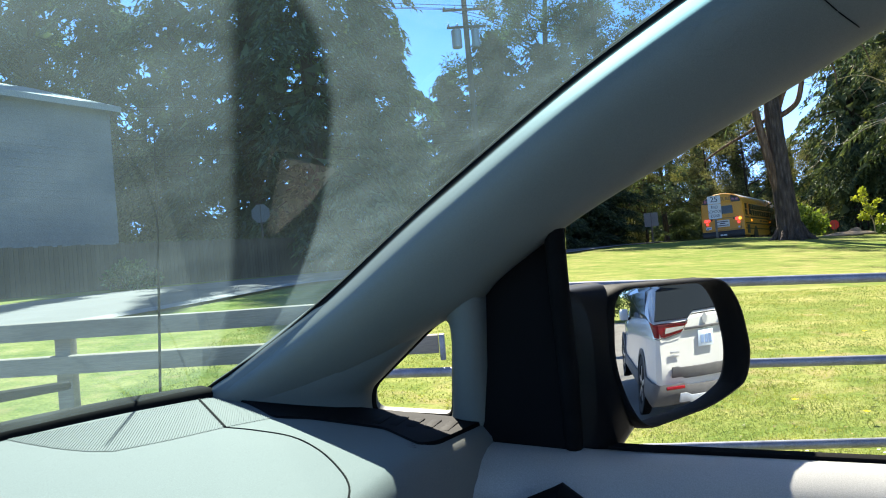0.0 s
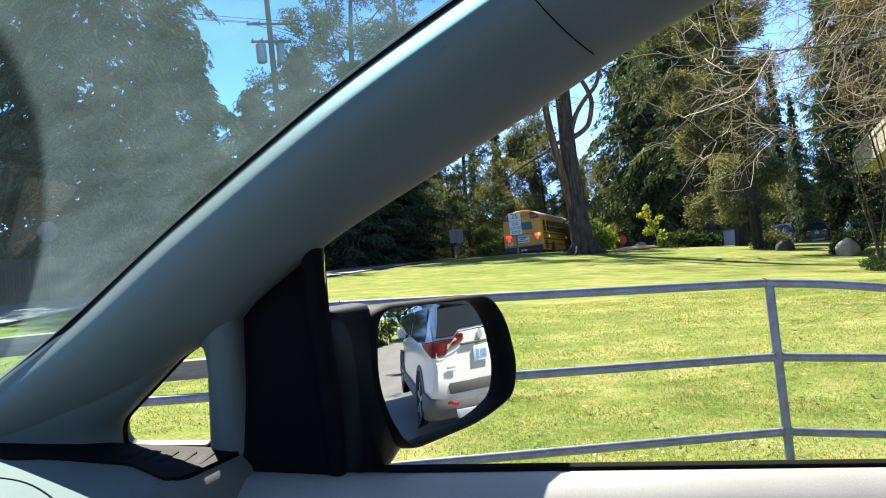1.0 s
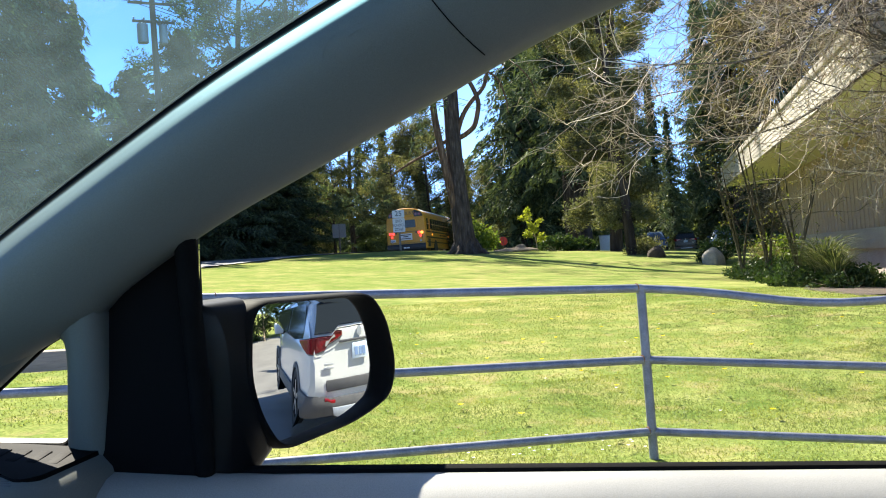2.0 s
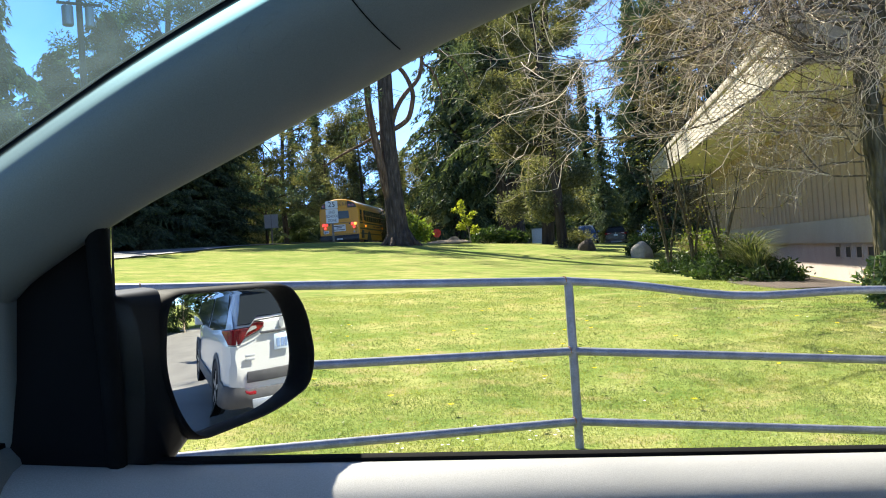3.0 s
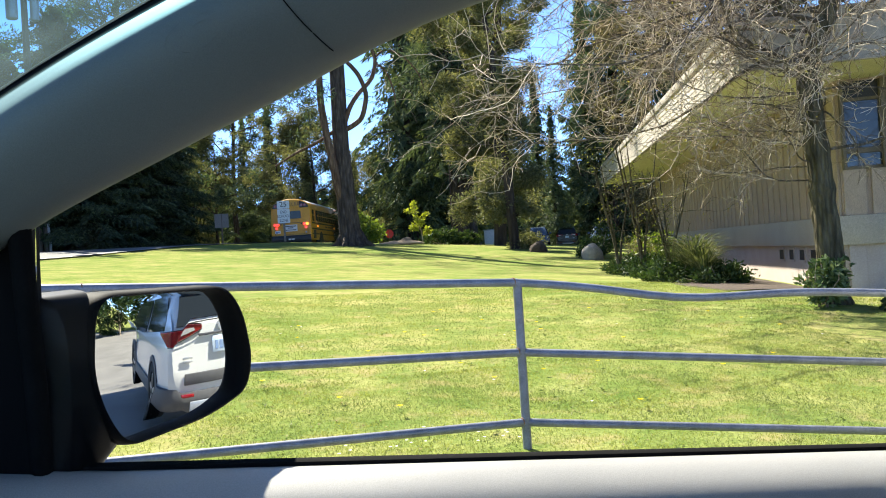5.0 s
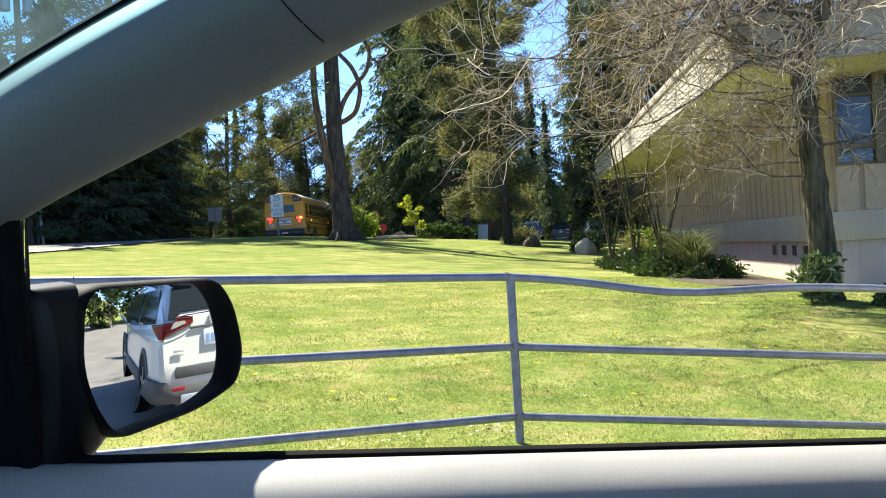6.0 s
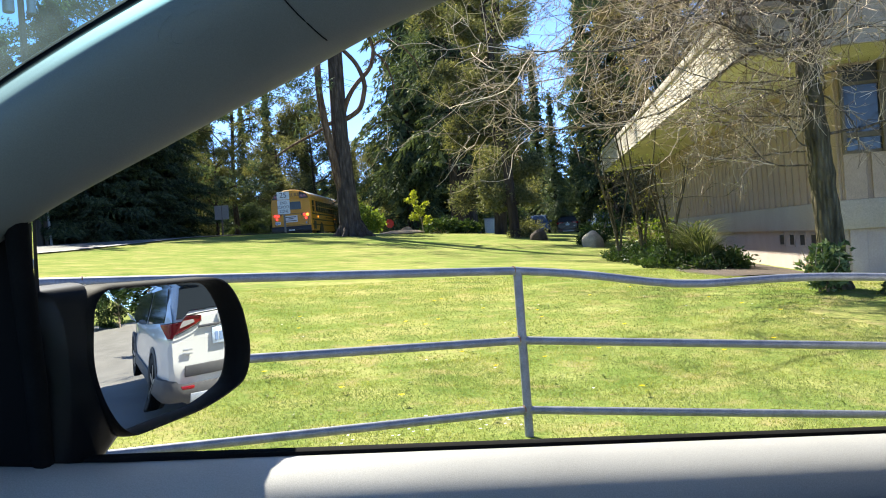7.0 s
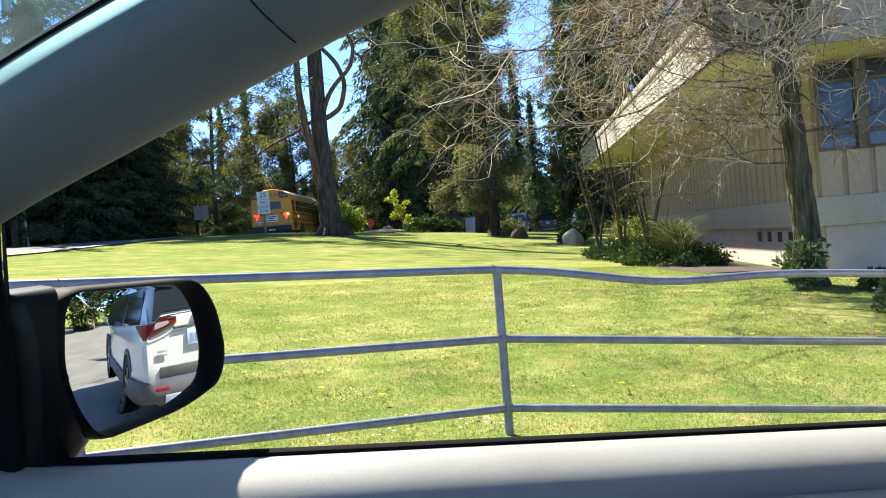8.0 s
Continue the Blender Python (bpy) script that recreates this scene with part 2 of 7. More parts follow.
M_BARK = bark_material("conifer_bark", (0.032, 0.024, 0.02), (0.095, 0.073, 0.06), 5)
M_PINEBARK = bark_material("pine_bark", (0.045, 0.034, 0.029), (0.15, 0.112, 0.092), 8)
M_LIMB = bark_material("orange_pine_limb", (0.12, 0.068, 0.042), (0.26, 0.165, 0.11), 9)
M_GREYBARK = bark_material("grey_twig_bark", (0.42, 0.33, 0.225), (0.68, 0.56, 0.42), 14)
M_TWIG, _n, _l, _b = material("grey_brown_twig_bark", 0.8, 0, 0.2)
_l.new(mixed(_n, _l, ramp(_n, _l, _n.new("ShaderNodeNewGeometry").outputs["Random Per Island"], [(0.0, (0.075, 0.05, 0.036)), (0.45, (0.31, 0.235, 0.165)), (1.0, (0.8, 0.655, 0.48))]), ramp(_n, _l, noise_tex(_n, _l, 30, 3).outputs[0], [(0.3, (0.8, 0.8, 0.8)), (0.7, (1.1, 1.1, 1.1))]), 1.0, "MULTIPLY"), _b.inputs["Base Color"])
M_LIMBBARK = bark_material("grey_brown_limb_bark", (0.1, 0.08, 0.06), (0.27, 0.225, 0.175), 16)
M_MOSSBARK = bark_material("mossy_bark", (0.05, 0.046, 0.024), (0.2, 0.17, 0.105), 13)
M_FIR = foliage("fir_needles", (0.036, 0.058, 0.036), (0.08, 0.112, 0.062), (0.17, 0.205, 0.112), 0.3)
M_YEW = foliage("dark_conifer_needles", (0.026, 0.04, 0.025), (0.055, 0.078, 0.044), (0.115, 0.14, 0.072), 0.25)
M_DRYTWIG = foliage("brown_dry_foliage", (0.07, 0.058, 0.04), (0.15, 0.125, 0.085), (0.27, 0.23, 0.165), 0.35)
M_PINE = foliage("pine_needles", (0.045, 0.07, 0.042), (0.08, 0.112, 0.066), (0.15, 0.18, 0.108), 0.3)
M_OLIVE = foliage("juniper_foliage", (0.08, 0.09, 0.045), (0.15, 0.155, 0.078), (0.265, 0.25, 0.135), 0.42)
M_LEAF = foliage("spring_leaves", (0.08, 0.13, 0.02), (0.13, 0.19, 0.03), (0.22, 0.27, 0.05), 0.5)
M_YELLOWLEAF = foliage("yellow_leaves", (0.2, 0.24, 0.025), (0.3, 0.34, 0.04), (0.42, 0.44, 0.08), 0.5)
M_SHRUB = foliage("shrub_leaves", (0.02, 0.045, 0.014), (0.04, 0.075, 0.022), (0.085, 0.12, 0.04), 0.3)
M_WEED = foliage("weed_leaves", (0.05, 0.085, 0.015), (0.085, 0.13, 0.022), (0.13, 0.18, 0.035), 0.4)
M_DANDELION = foliage("dandelion_petals", (0.65, 0.5, 0.01), (0.75, 0.58, 0.012), (0.85, 0.68, 0.02), 0.3)
M_RHODO = foliage("glossy_shrub_leaves", (0.06, 0.1, 0.04), (0.12, 0.18, 0.07), (0.25, 0.3, 0.16), 0.3)
M_REED = foliage("dry_reeds", (0.12, 0.12, 0.05), (0.22, 0.2, 0.1), (0.38, 0.33, 0.19), 0.3)
M_ARCH = foliage("arching_grass_blades", (0.035, 0.055, 0.018), (0.08, 0.105, 0.04), (0.26, 0.26, 0.15), 0.3)
M_BUD = foliage("buds", (0.22, 0.2, 0.04), (0.3, 0.28, 0.06), (0.4, 0.34, 0.1), 0.4)
M_SOIL = surface("bark_mulch", (0.035, 0.024, 0.018), (0.09, 0.062, 0.045), 0.95, 0, 6, 60, 0.7, 0.02)
M_DIRT = surface("tan_dirt", (0.22, 0.16, 0.1), (0.36, 0.27, 0.18), 0.95, 0, 5, 60, 0.6, 0.02)
M_ROCK = surface("granite_boulder", (0.26, 0.23, 0.19), (0.42, 0.38, 0.32), 0.9, 0, 5, 60, 0.4, 0.01)
M_TRIMBAND = surface("painted_trim_band", (0.36, 0.312, 0.255), (0.43, 0.375, 0.31), 0.8, 0, 1.5, 40, 0.1, 0.002)
M_SIDING = surface("tan_siding", (0.36, 0.268, 0.195), (0.455, 0.345, 0.258), 0.8, 0, 1.5, 40, 0.2, 0.003, (2, 2, 0.3))
M_FASCIA = surface("fascia_shingle", (0.36, 0.32, 0.265), (0.46, 0.415, 0.35), 0.85, 0, 3, 50, 0.3, 0.004, per_object=0.15)
M_SOFFIT = surface("soffit_paint", (0.6, 0.55, 0.36), (0.68, 0.63, 0.43), 0.8, 0, 2, 40, 0.1, 0.002)
M_WALLBASE = surface("rendered_base", (0.395, 0.325, 0.28), (0.48, 0.405, 0.355), 0.9, 0, 2, 50, 0.2, 0.003)
M_WINFRAME = surface("brown_window_frame", (0.1, 0.082, 0.06), (0.19, 0.155, 0.115), 0.8, 0, 3, 40, 0.2, 0.003)
M_ROOFDARK = surface("roof_membrane", (0.1, 0.1, 0.1), (0.16, 0.16, 0.16), 0.9, 0, 2, 30, 0.3, 0.01)
M_GREYHOUSE = surface("grey_siding", (0.13, 0.15, 0.17), (0.165, 0.185, 0.205), 0.8, 0, 1, 20, 0.1, 0.003)
M_PALEROOF = surface("pale_roof", (0.27, 0.28, 0.27), (0.34, 0.35, 0.34), 0.8, 0, 1, 20, 0.2, 0.003)
M_POLE = surface("creosoted_pole", (0.07, 0.055, 0.045), (0.14, 0.115, 0.095), 0.9, 0, 3, 40, 0.3, 0.005, (2, 2, 0.3))
M_GREYMETAL = plain("grey_metal", (0.4, 0.42, 0.44), 0.5, 0.4)
M_BLUECAR = plain("blue_grey_car_paint", (0.05, 0.08, 0.14), 0.25)
M_DARKCAR = plain("dark_car_paint", (0.03, 0.035, 0.045), 0.25)
M_SILVERCAR = plain("silver_car_paint", (0.4, 0.43, 0.47), 0.3, 0.3)
M_REDSIGN = plain("red_sign_face", (0.45, 0.02, 0.02), 0.4)
M_BROWNSIGN = plain("brown_sign_back", (0.16, 0.14, 0.13), 0.6)


# ---- mesh helpers ----
def part(name, bm, mat, parent=None, label="", smooth=True, angle=40):
    """Link a bmesh as one mesh object under a thing or a part."""
    me = bpy.data.meshes.new(name)
    bm.normal_update()
    bm.to_mesh(me)
    bm.free()
    return mesh_part(name, me, mat, parent, label, smooth, angle)


def mesh_part(name, me, mat, parent=None, label="", smooth=True, angle=40):
    if mat:
        me.materials.append(mat)
    if smooth and len(me.polygons):
        me.polygons.foreach_set("use_smooth", [True] * len(me.polygons))
        me.set_sharp_from_angle(angle=radians(angle))
    ob = new(name, me)
    ob.parent = parent
    if label:
        tagged(ob, label)
    return ob


def thing(name, label, category, m=None, group="", kind=""):
    ob = new(name)
    ob.empty_display_size = 0.2
    if m is not None:
        ob.matrix_basis = m
    return tagged(ob, label, category, group, kind)


def box(bm, lo, hi, bevel=0.0, m=None, segments=2):
    c, s = (Vector(lo) + Vector(hi)) / 2, Vector(hi) - Vector(lo)
    r = bmesh.ops.create_cube(bm, size=1.0)["verts"]
    for v in r:
        v.co = Vector((v.co.x * s.x, v.co.y * s.y, v.co.z * s.z)) + c
    if bevel:
        edges = list({e for v in r for e in v.link_edges})
        out = bmesh.ops.bevel(bm, geom=edges, offset=bevel, segments=segments, affect="EDGES", profile=0.5)
        r = list({v for f in out["faces"] for v in f.verts} | {v for v in r if v.is_valid})
    if m is not None:
        for v in r:
            v.co = m @ v.co
    return bm


def tube(bm, pts, radii, n=8, cap=True, flat=1.0):
    """A round bar along points, with its radius at each."""
    pts = [Vector(p) for p in pts]
    if isinstance(radii, (int, float)):
        radii = [radii] * len(pts)
    rings, side = [], None
    for i, p in enumerate(pts):
        d = (pts[min(i + 1, len(pts) - 1)] - pts[max(i - 1, 0)]).normalized()
        if side is None:
            side = d.orthogonal().normalized()
        side = (side - d * side.dot(d)).normalized()
        up = d.cross(side)
        rings.append([bm.verts.new(p + (side * math.cos(a) + up * math.sin(a) * flat) * radii[i]) for a in (2 * math.pi * k / n for k in range(n))])
    for a, b in zip(rings, rings[1:]):
        for k in range(n):
            bm.faces.new((a[k], a[(k + 1) % n], b[(k + 1) % n], b[k]))
    if cap and n > 2:
        bm.faces.new(rings[0][::-1])
        bm.faces.new(rings[-1])
    return bm


def loft(bm, rings, closed=False, cap=False):
    """Faces between rows of points; closed joins each row's end to its start."""
    rows = [[bm.verts.new(p) for p in r] for r in rings]
    n = len(rows[0])
    for a, b in zip(rows, rows[1:]):
        for k in range(n if closed else n - 1):
            bm.faces.new((a[k], a[(k + 1) % n], b[(k + 1) % n], b[k]))
    if cap:
        bm.faces.new(rows[0][::-1])
        bm.faces.new(rows[-1])
    return rows


def prism(bm, outline, offset):
    """A flat outline made thick by the vector offset."""
    a = [bm.verts.new(p) for p in outline]
    b = [bm.verts.new(Vector(p) + Vector(offset)) for p in outline]
    n = len(a)
    bm.faces.new(a[::-1])
    bm.faces.new(b)
    for k in range(n):
        bm.faces.new((a[k], a[(k + 1) % n], b[(k + 1) % n], b[k]))
    bmesh.ops.recalc_face_normals(bm, faces=bm.faces[:])
    return bm


def rounded(poly, radius, n=5):
    """A polygon of 2D points with its corners rounded."""
    out, k = [], len(poly)
    for i in range(k):
        p, a, b = Vector(poly[i]), Vector(poly[i - 1]), Vector(poly[(i + 1) % k])
        r = min(radius, (a - p).length * 0.48, (b - p).length * 0.48)
        s, e = p + (a - p).normalized() * r, p + (b - p).normalized() * r
        for j in range(n + 1):
            t = j / n
            out.append((1 - t) ** 2 * s + 2 * t * (1 - t) * p + t * t * e)
    return out


def cylinder(bm, centre, axis, radius, length, n=24, bevel=0.0):
    c, d = Vector(centre), Vector(axis).normalized()
    h = length / 2
    if bevel:
        tube(bm, [c - d * h, c - d * (h - 1e-4), c - d * (h - bevel), c + d * (h - bevel), c + d * (h - 1e-4), c + d * h], [radius - bevel, radius - bevel, radius, radius, radius - bevel, radius - bevel], n)
    else:
        tube(bm, [c - d * h, c + d * h], radius, n)
    return bm


def lettering(name, text, size, mat, parent, m, depth=0.004, label=""):
    cu = bpy.data.curves.new(name, "FONT")
    cu.body, cu.size, cu.extrude, cu.align_x, cu.align_y = text, size, depth, "CENTER", "CENTER"
    tmp = bpy.data.objects.new(name, cu)
    scene.collection.objects.link(tmp)
    me = bpy.data.meshes.new_from_object(tmp.evaluated_get(bpy.context.evaluated_depsgraph_get()))
    bpy.data.objects.remove(tmp)
    me.transform(m)
    return mesh_part(name, me, mat, parent, label, smooth=False)


def needles(name, centres, along, across, mat, parent=None, label=""):
    """Many small pointed sprigs of three corners each, as one mesh."""
    c, a, b = (np.asarray(v, dtype=np.float32) for v in (centres, along, across))
    n = len(c)
    verts = np.empty((n, 3, 3), dtype=np.float32)
    verts[:, 0], verts[:, 1], verts[:, 2] = c - a + b, c + a, c - a - b
    me = bpy.data.meshes.new(name)
    me.vertices.add(n * 3)
    me.vertices.foreach_set("co", verts.ravel())
    me.loops.add(n * 3)
    me.loops.foreach_set("vertex_index", np.arange(n * 3, dtype=np.int32))
    me.polygons.add(n)
    me.polygons.foreach_set("loop_start", np.arange(0, n * 3, 3, dtype=np.int32))
    me.update(calc_edges=True)
    return mesh_part(name, me, mat, parent, label, smooth=False)


def cards(name, centres, along, across, mat, parent=None, label=""):
    """Many small leaves: pointed blades with four corners each, as one mesh."""
    c, a, b = (np.asarray(v, dtype=np.float32) for v in (centres, along, across))
    n = len(c)
    verts = np.empty((n, 4, 3), dtype=np.float32)
    verts[:, 0], verts[:, 1], verts[:, 2], verts[:, 3] = c - a, c + b - a * 0.1, c + a, c - b - a * 0.1
    me = bpy.data.meshes.new(name)
    me.vertices.add(n * 4)
    me.vertices.foreach_set("co", verts.ravel())
    me.loops.add(n * 4)
    me.loops.foreach_set("vertex_index", np.arange(n * 4, dtype=np.int32))
    me.polygons.add(n)
    me.polygons.foreach_set("loop_start", np.arange(0, n * 4, 4, dtype=np.int32))
    me.update(calc_edges=True)
    return mesh_part(name, me, mat, parent, label, smooth=False)


# ---- ground ----
HEIGHTS = [  # heights of the slope: x, y, z
    (2.85, 4.23, 0.20), (0.43, 4.25, 0.36), (-2.5, 4.4, 0.5), (5.0, 3.2, 0.0), (9.1, 6.2, 0.42), (9.3, 7.2, 0.5), (10.2, 10.1, 0.58),
    (16.0, 20.6, 0.68), (17.9, 24.1, 0.88), (12.9, 33.6, 1.98), (12.5, 41.7, 2.47), (7.3, 38.2, 2.42), (-4.1, 18.6, 1.72), (-7.0, 13.2, 1.36),
    (1.2, 33.0, 2.1), (16.8, 55.0, 2.3), (25.4, 76.7, 2.7), (60, 60, 1.4), (34, 49, 1.45), (44, 62, 1.15), (-40, 40, 3.2), (100, 150, 3.6), (-100, 100, 5.0),
    (0, -3, 0.1), (14, -3, -1.0), (-15, -3, 0.9), (40, 8, -0.6), (100, -60, -2), (-60, -60, 1.0), (0, -100, -1), (0, 200, 4)]
_P = np.array(HEIGHTS)
_d = np.linalg.norm(_P[:, None, :2] - _P[None, :, :2], axis=2)
_K = np.where(_d > 0, _d, 0.0)
_A = np.block([[_K, np.ones((len(_P), 1)), _P[:, :2]], [np.ones((1, len(_P))), np.zeros((1, 3))], [_P[:, :2].T, np.zeros((2, 3))]])
_W = np.linalg.solve(_A + np.diag([-0.4] * len(_P) + [0, 0, 0]), np.concatenate([_P[:, 2], np.zeros(3)]))


def heights(xy):
    xy = np.asarray(xy, dtype=float)
    r = np.linalg.norm(xy, axis=1, keepdims=True)
    xy = xy * np.minimum(1, 190 / np.maximum(r, 1e-6))
    d = np.linalg.norm(xy[:, None, :] - _P[None, :, :2], axis=2)
    return d @ _W[:len(_P)] + _W[len(_P)] + xy @ _W[len(_P) + 1:]


def gz(x, y):
    return float(heights([(x, y)])[0])


def sheet(name, xs, ys, mat, lift, label, category, keep=None, kind="structure"):
    """A sheet that follows the ground."""
    X, Y = np.meshgrid(xs, ys)
    z = heights(np.stack([X.ravel(), Y.ravel()], 1)) + lift
    verts = np.stack([X.ravel(), Y.ravel(), z], 1)
    w = len(xs)
    faces = [(j * w + i, j * w + i + 1, (j + 1) * w + i + 1, (j + 1) * w + i) for j in range(len(ys) - 1) for i in range(w - 1) if keep is None or keep((xs[i] + xs[i + 1]) / 2, (ys[j] + ys[j + 1]) / 2)]
    me = bpy.data.meshes.new(name)
    me.from_pydata(verts.tolist(), [], faces)
    return tagged(mesh_part(name, me, mat), label, category, "", kind)


def steps(*spans):
    out = []
    for a, b, n in spans:
        out += list(np.linspace(a, b, n, endpoint=False))
    return out + [spans[-1][1]]


sheet("ground", steps((-2500, -200, 8), (-200, -30, 12), (-30, -6, 30), (-6, 24, 90), (24, 40, 20), (40, 200, 14), (200, 2500, 8)), steps((-2500, -200, 8), (-200, -20, 10), (-20, 2, 20), (2, 40, 95), (40, 90, 40), (90, 250, 12), (250, 2500, 8)), M_LAWN, 0.0, "sloping mown lawn, bright yellow-green in the sun", "lawn")


def strip(name, line, left, right, lift, mat, label, category, rows=5, kind="structure"):
    """A band along a line, from left to right of it, lying on the ground."""
    bm = bmesh.new()
    rings = []
    for i, p in enumerate(line):
        d = (Vector(line[min(i + 1, len(line) - 1)]) - Vector(line[max(i - 1, 0)])).normalized()
        s = Vector((d.y, -d.x))
        pts = [Vector(p) + s * (left + (right - left) * k / (rows - 1)) for k in range(rows)]
        rings.append([(q.x, q.y, gz(q.x, q.y) + lift) for q in pts])
    top = loft(bm, rings)
    return tagged(part(name, bm, mat), label, category, "", kind)


def curve_points(ctrl, n):
    """A smooth line through the points of ctrl."""
    out = []
    c = [Vector(p) for p in ctrl]
    c = [2 * c[0] - c[1]] + c + [2 * c[-1] - c[-2]]
    for i in range(1, len(c) - 2):
        for k in range(n):
            t = k / n
            out.append(0.5 * (2 * c[i] + (c[i + 1] - c[i - 1]) * t + (2 * c[i - 1] - 5 * c[i] + 4 * c[i + 1] - c[i + 2]) * t * t + (3 * c[i] - c[i - 1] - 3 * c[i + 1] + c[i + 2]) * t ** 3))
    return out + [c[-2]]


ROAD = curve_points([(-32, -12), (-17, 4), (-9.8, 13.5), (-5.9, 23), (-1.7, 33.3), (4.2, 40.3), (11, 46.5), (18.6, 58), (28, 77), (50, 120), (70, 180)], 10)
strip("road", ROAD, -2.6, 3.4, 0.03, M_ASPHALT, "grey asphalt road climbing past the lawn", "road")
strip("pavement", ROAD, 3.4, 3.9, 0.05, M_CONCRETE, "pale concrete edge strip along the road", "kerb", rows=3)
bm = bmesh.new()
loft(bm, [[(x, y, gz(x, y) + 0.02) for y in (-25 + (3.5 - 0.42 * min(6.5, max(0, x - 2.4)) + 25) * f for f in (0, 0.3, 0.55, 0.72, 0.82, 0.88, 0.92, 0.95, 0.97, 0.985, 1.0))] for x in steps((-12, 2, 14), (2, 12, 30), (12, 40, 28))])
tagged(part("car_park", bm, M_CARPARK), "worn grey asphalt of the parking lane", "asphalt", "", "structure")

# ---- the parked car round the camera (u rearwards, v out through the side window, w up) ----
CAR = Matrix(((0.96737, 0.24161, 0.0763, 0.1), (-0.23763, 0.96965, -0.05757, 0.762), (-0.0879, 0.03756, 0.99542, 1.206), (0, 0, 0, 1)))
car = thing("parked_car", "parked car with light grey interior, seen from inside", "car", CAR)


def side(u, w, inward=0.0):
    """A point of the leaning side of the cabin."""
    return Vector((u, -0.33 * w - inward, w - 0.33 * inward))


def lerp(a, b, t):
    return Vector(a) + (Vector(b) - Vector(a)) * t


# front pillar: rounded band between the windshield's edge and the side window's edge
TOP = [(-0.5, 0.06), (-0.4, 0.122), (-0.30, 0.195), (-0.2, 0.276), (-0.128, 0.33), (0.008, 0.429), (0.121, 0.502), (0.26, 0.582), (0.45, 0.67), (0.75, 0.77)]
LOW = [(-0.37, 0.015), (-0.272, 0.088), (-0.15, 0.165), (-0.105, 0.19), (-0.072, 0.222), (0.02, 0.288), (0.126, 0.350), (0.238, 0.414), (0.43, 0.519), (0.75, 0.63)]
SECTION = [(0.0, -0.012), (0.0, 0.0), (0.02, 0.008), (0.05, 0.0205), (0.085, 0.034), (0.115, 0.044), (0.145, 0.0505), (0.19, 0.0555), (0.25, 0.0585), (0.33, 0.06), (0.45, 0.059), (0.6, 0.052), (0.76, 0.043), (0.88, 0.031), (0.96, 0.017), (1.0, 0.002), (1.0, -0.02)]
top, low = curve_points([(*p, 0) for p in TOP], 5), curve_points([(*p, 0) for p in LOW], 5)
bm = bmesh.new()
depth = [0.5 + 0.5 * (3 * f * f - 2 * f ** 3) for f in (min(1, i / 15) for i in range(len(top)))]  # shallower towards its foot
loft(bm, [[side(a.x + (b.x - a.x) * s, a.y + (b.y - a.y) * s, k * f) for s, k in SECTION] for a, b, f in zip(top, low, depth)])
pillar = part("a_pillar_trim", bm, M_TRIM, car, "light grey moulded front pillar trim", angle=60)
bm = bmesh.new()


def on_pillar(u, w, lift):
    """A point of the pillar's face over the place u, w of the cabin's side."""
    best = min(((a + (b - a) * k - Vector((u, w, 0))).length, k) for a, b in zip(top, low) for k in (q / 40 for q in range(41)))
    return side(u, w, float(np.interp(best[1], [p[0] for p in SECTION[1:-1]], [p[1] for p in SECTION[1:-1]])) + lift)


tube(bm, [on_pillar(0.185 + 0.118 * k, 0.583 - 0.12 * k - 0.012 * math.sin(math.pi * k), 0.0014) for k in (q / 14 for q in range(14))], 0.0007, 6)
part("seam", bm, M_RUBBER, pillar)
bm = bmesh.new()
for r in (0.019, 0.012):
    pts = []
    for k in range(25):
        a = 2 * math.pi * k / 24
        pts.append(on_pillar(0.165 + r * 1.6 * math.cos(a), 0.478 + r * math.sin(a) + 0.010 * math.cos(a), 0.0))
    tube(bm, pts, 0.0002, 4)
part("embossed_mark", bm, M_TRIM, pillar)

# panel round the small fixed window at the pillar's foot
INNER = rounded([(-0.268, 0.028), (-0.265, 0.066), (-0.172, 0.153), (-0.148, 0.166), (-0.146, 0.14), (-0.157, 0.026)], 0.016, 6)
OUTER = [Vector(p) for p in [(-0.52, -0.02), (-0.52, 0.052), (-0.393, 0.126), (-0.286, 0.206), (-0.19, 0.283), (-0.1, 0.30), (-0.1, 0.05), (-0.1, -0.05)]]
mid = Vector((-0.19, 0.075))


def reach(p):
    """Where the ray from the window's middle through p leaves the panel."""
    d, best = (p - mid).normalized(), 9.0
    for i in range(len(OUTER)):
        a, e = OUTER[i - 1], OUTER[i] - OUTER[i - 1]
        k = d.x * e.y - d.y * e.x
        if abs(k) > 1e-9:
            q = a - mid
            t, s = (q.x * e.y - q.y * e.x) / k, (q.x * d.y - q.y * d.x) / k
            if t > 0 and -1e-6 <= s <= 1 + 1e-6:
                best = min(best, t)
    return mid + d * best


bm = bmesh.new()
rings = []
for f, inward in ((1.0, -0.012), (0.96, 0.012), (0.85, 0.026), (0.6, 0.031), (0.35, 0.029), (0.15, 0.022), (0.05, 0.012), (0.0, 0.0), (0.0, -0.03)):
    rings.append([side(q.x, q.y, inward) for q in (p + (reach(p) - p) * f for p in INNER)])
loft(bm, rings, closed=True)
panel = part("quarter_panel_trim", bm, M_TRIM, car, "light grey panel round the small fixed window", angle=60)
bm = bmesh.new()
ring = [side(p.x, p.y, -0.012) for p in INNER]
tube(bm, ring + ring[:1], 0.0045, 6, cap=False)
part("window_seal", bm, M_RUBBER, panel)
bm = bmesh.new()
bm.faces.new([bm.verts.new(side(p.x, p.y, -0.025)) for p in INNER])
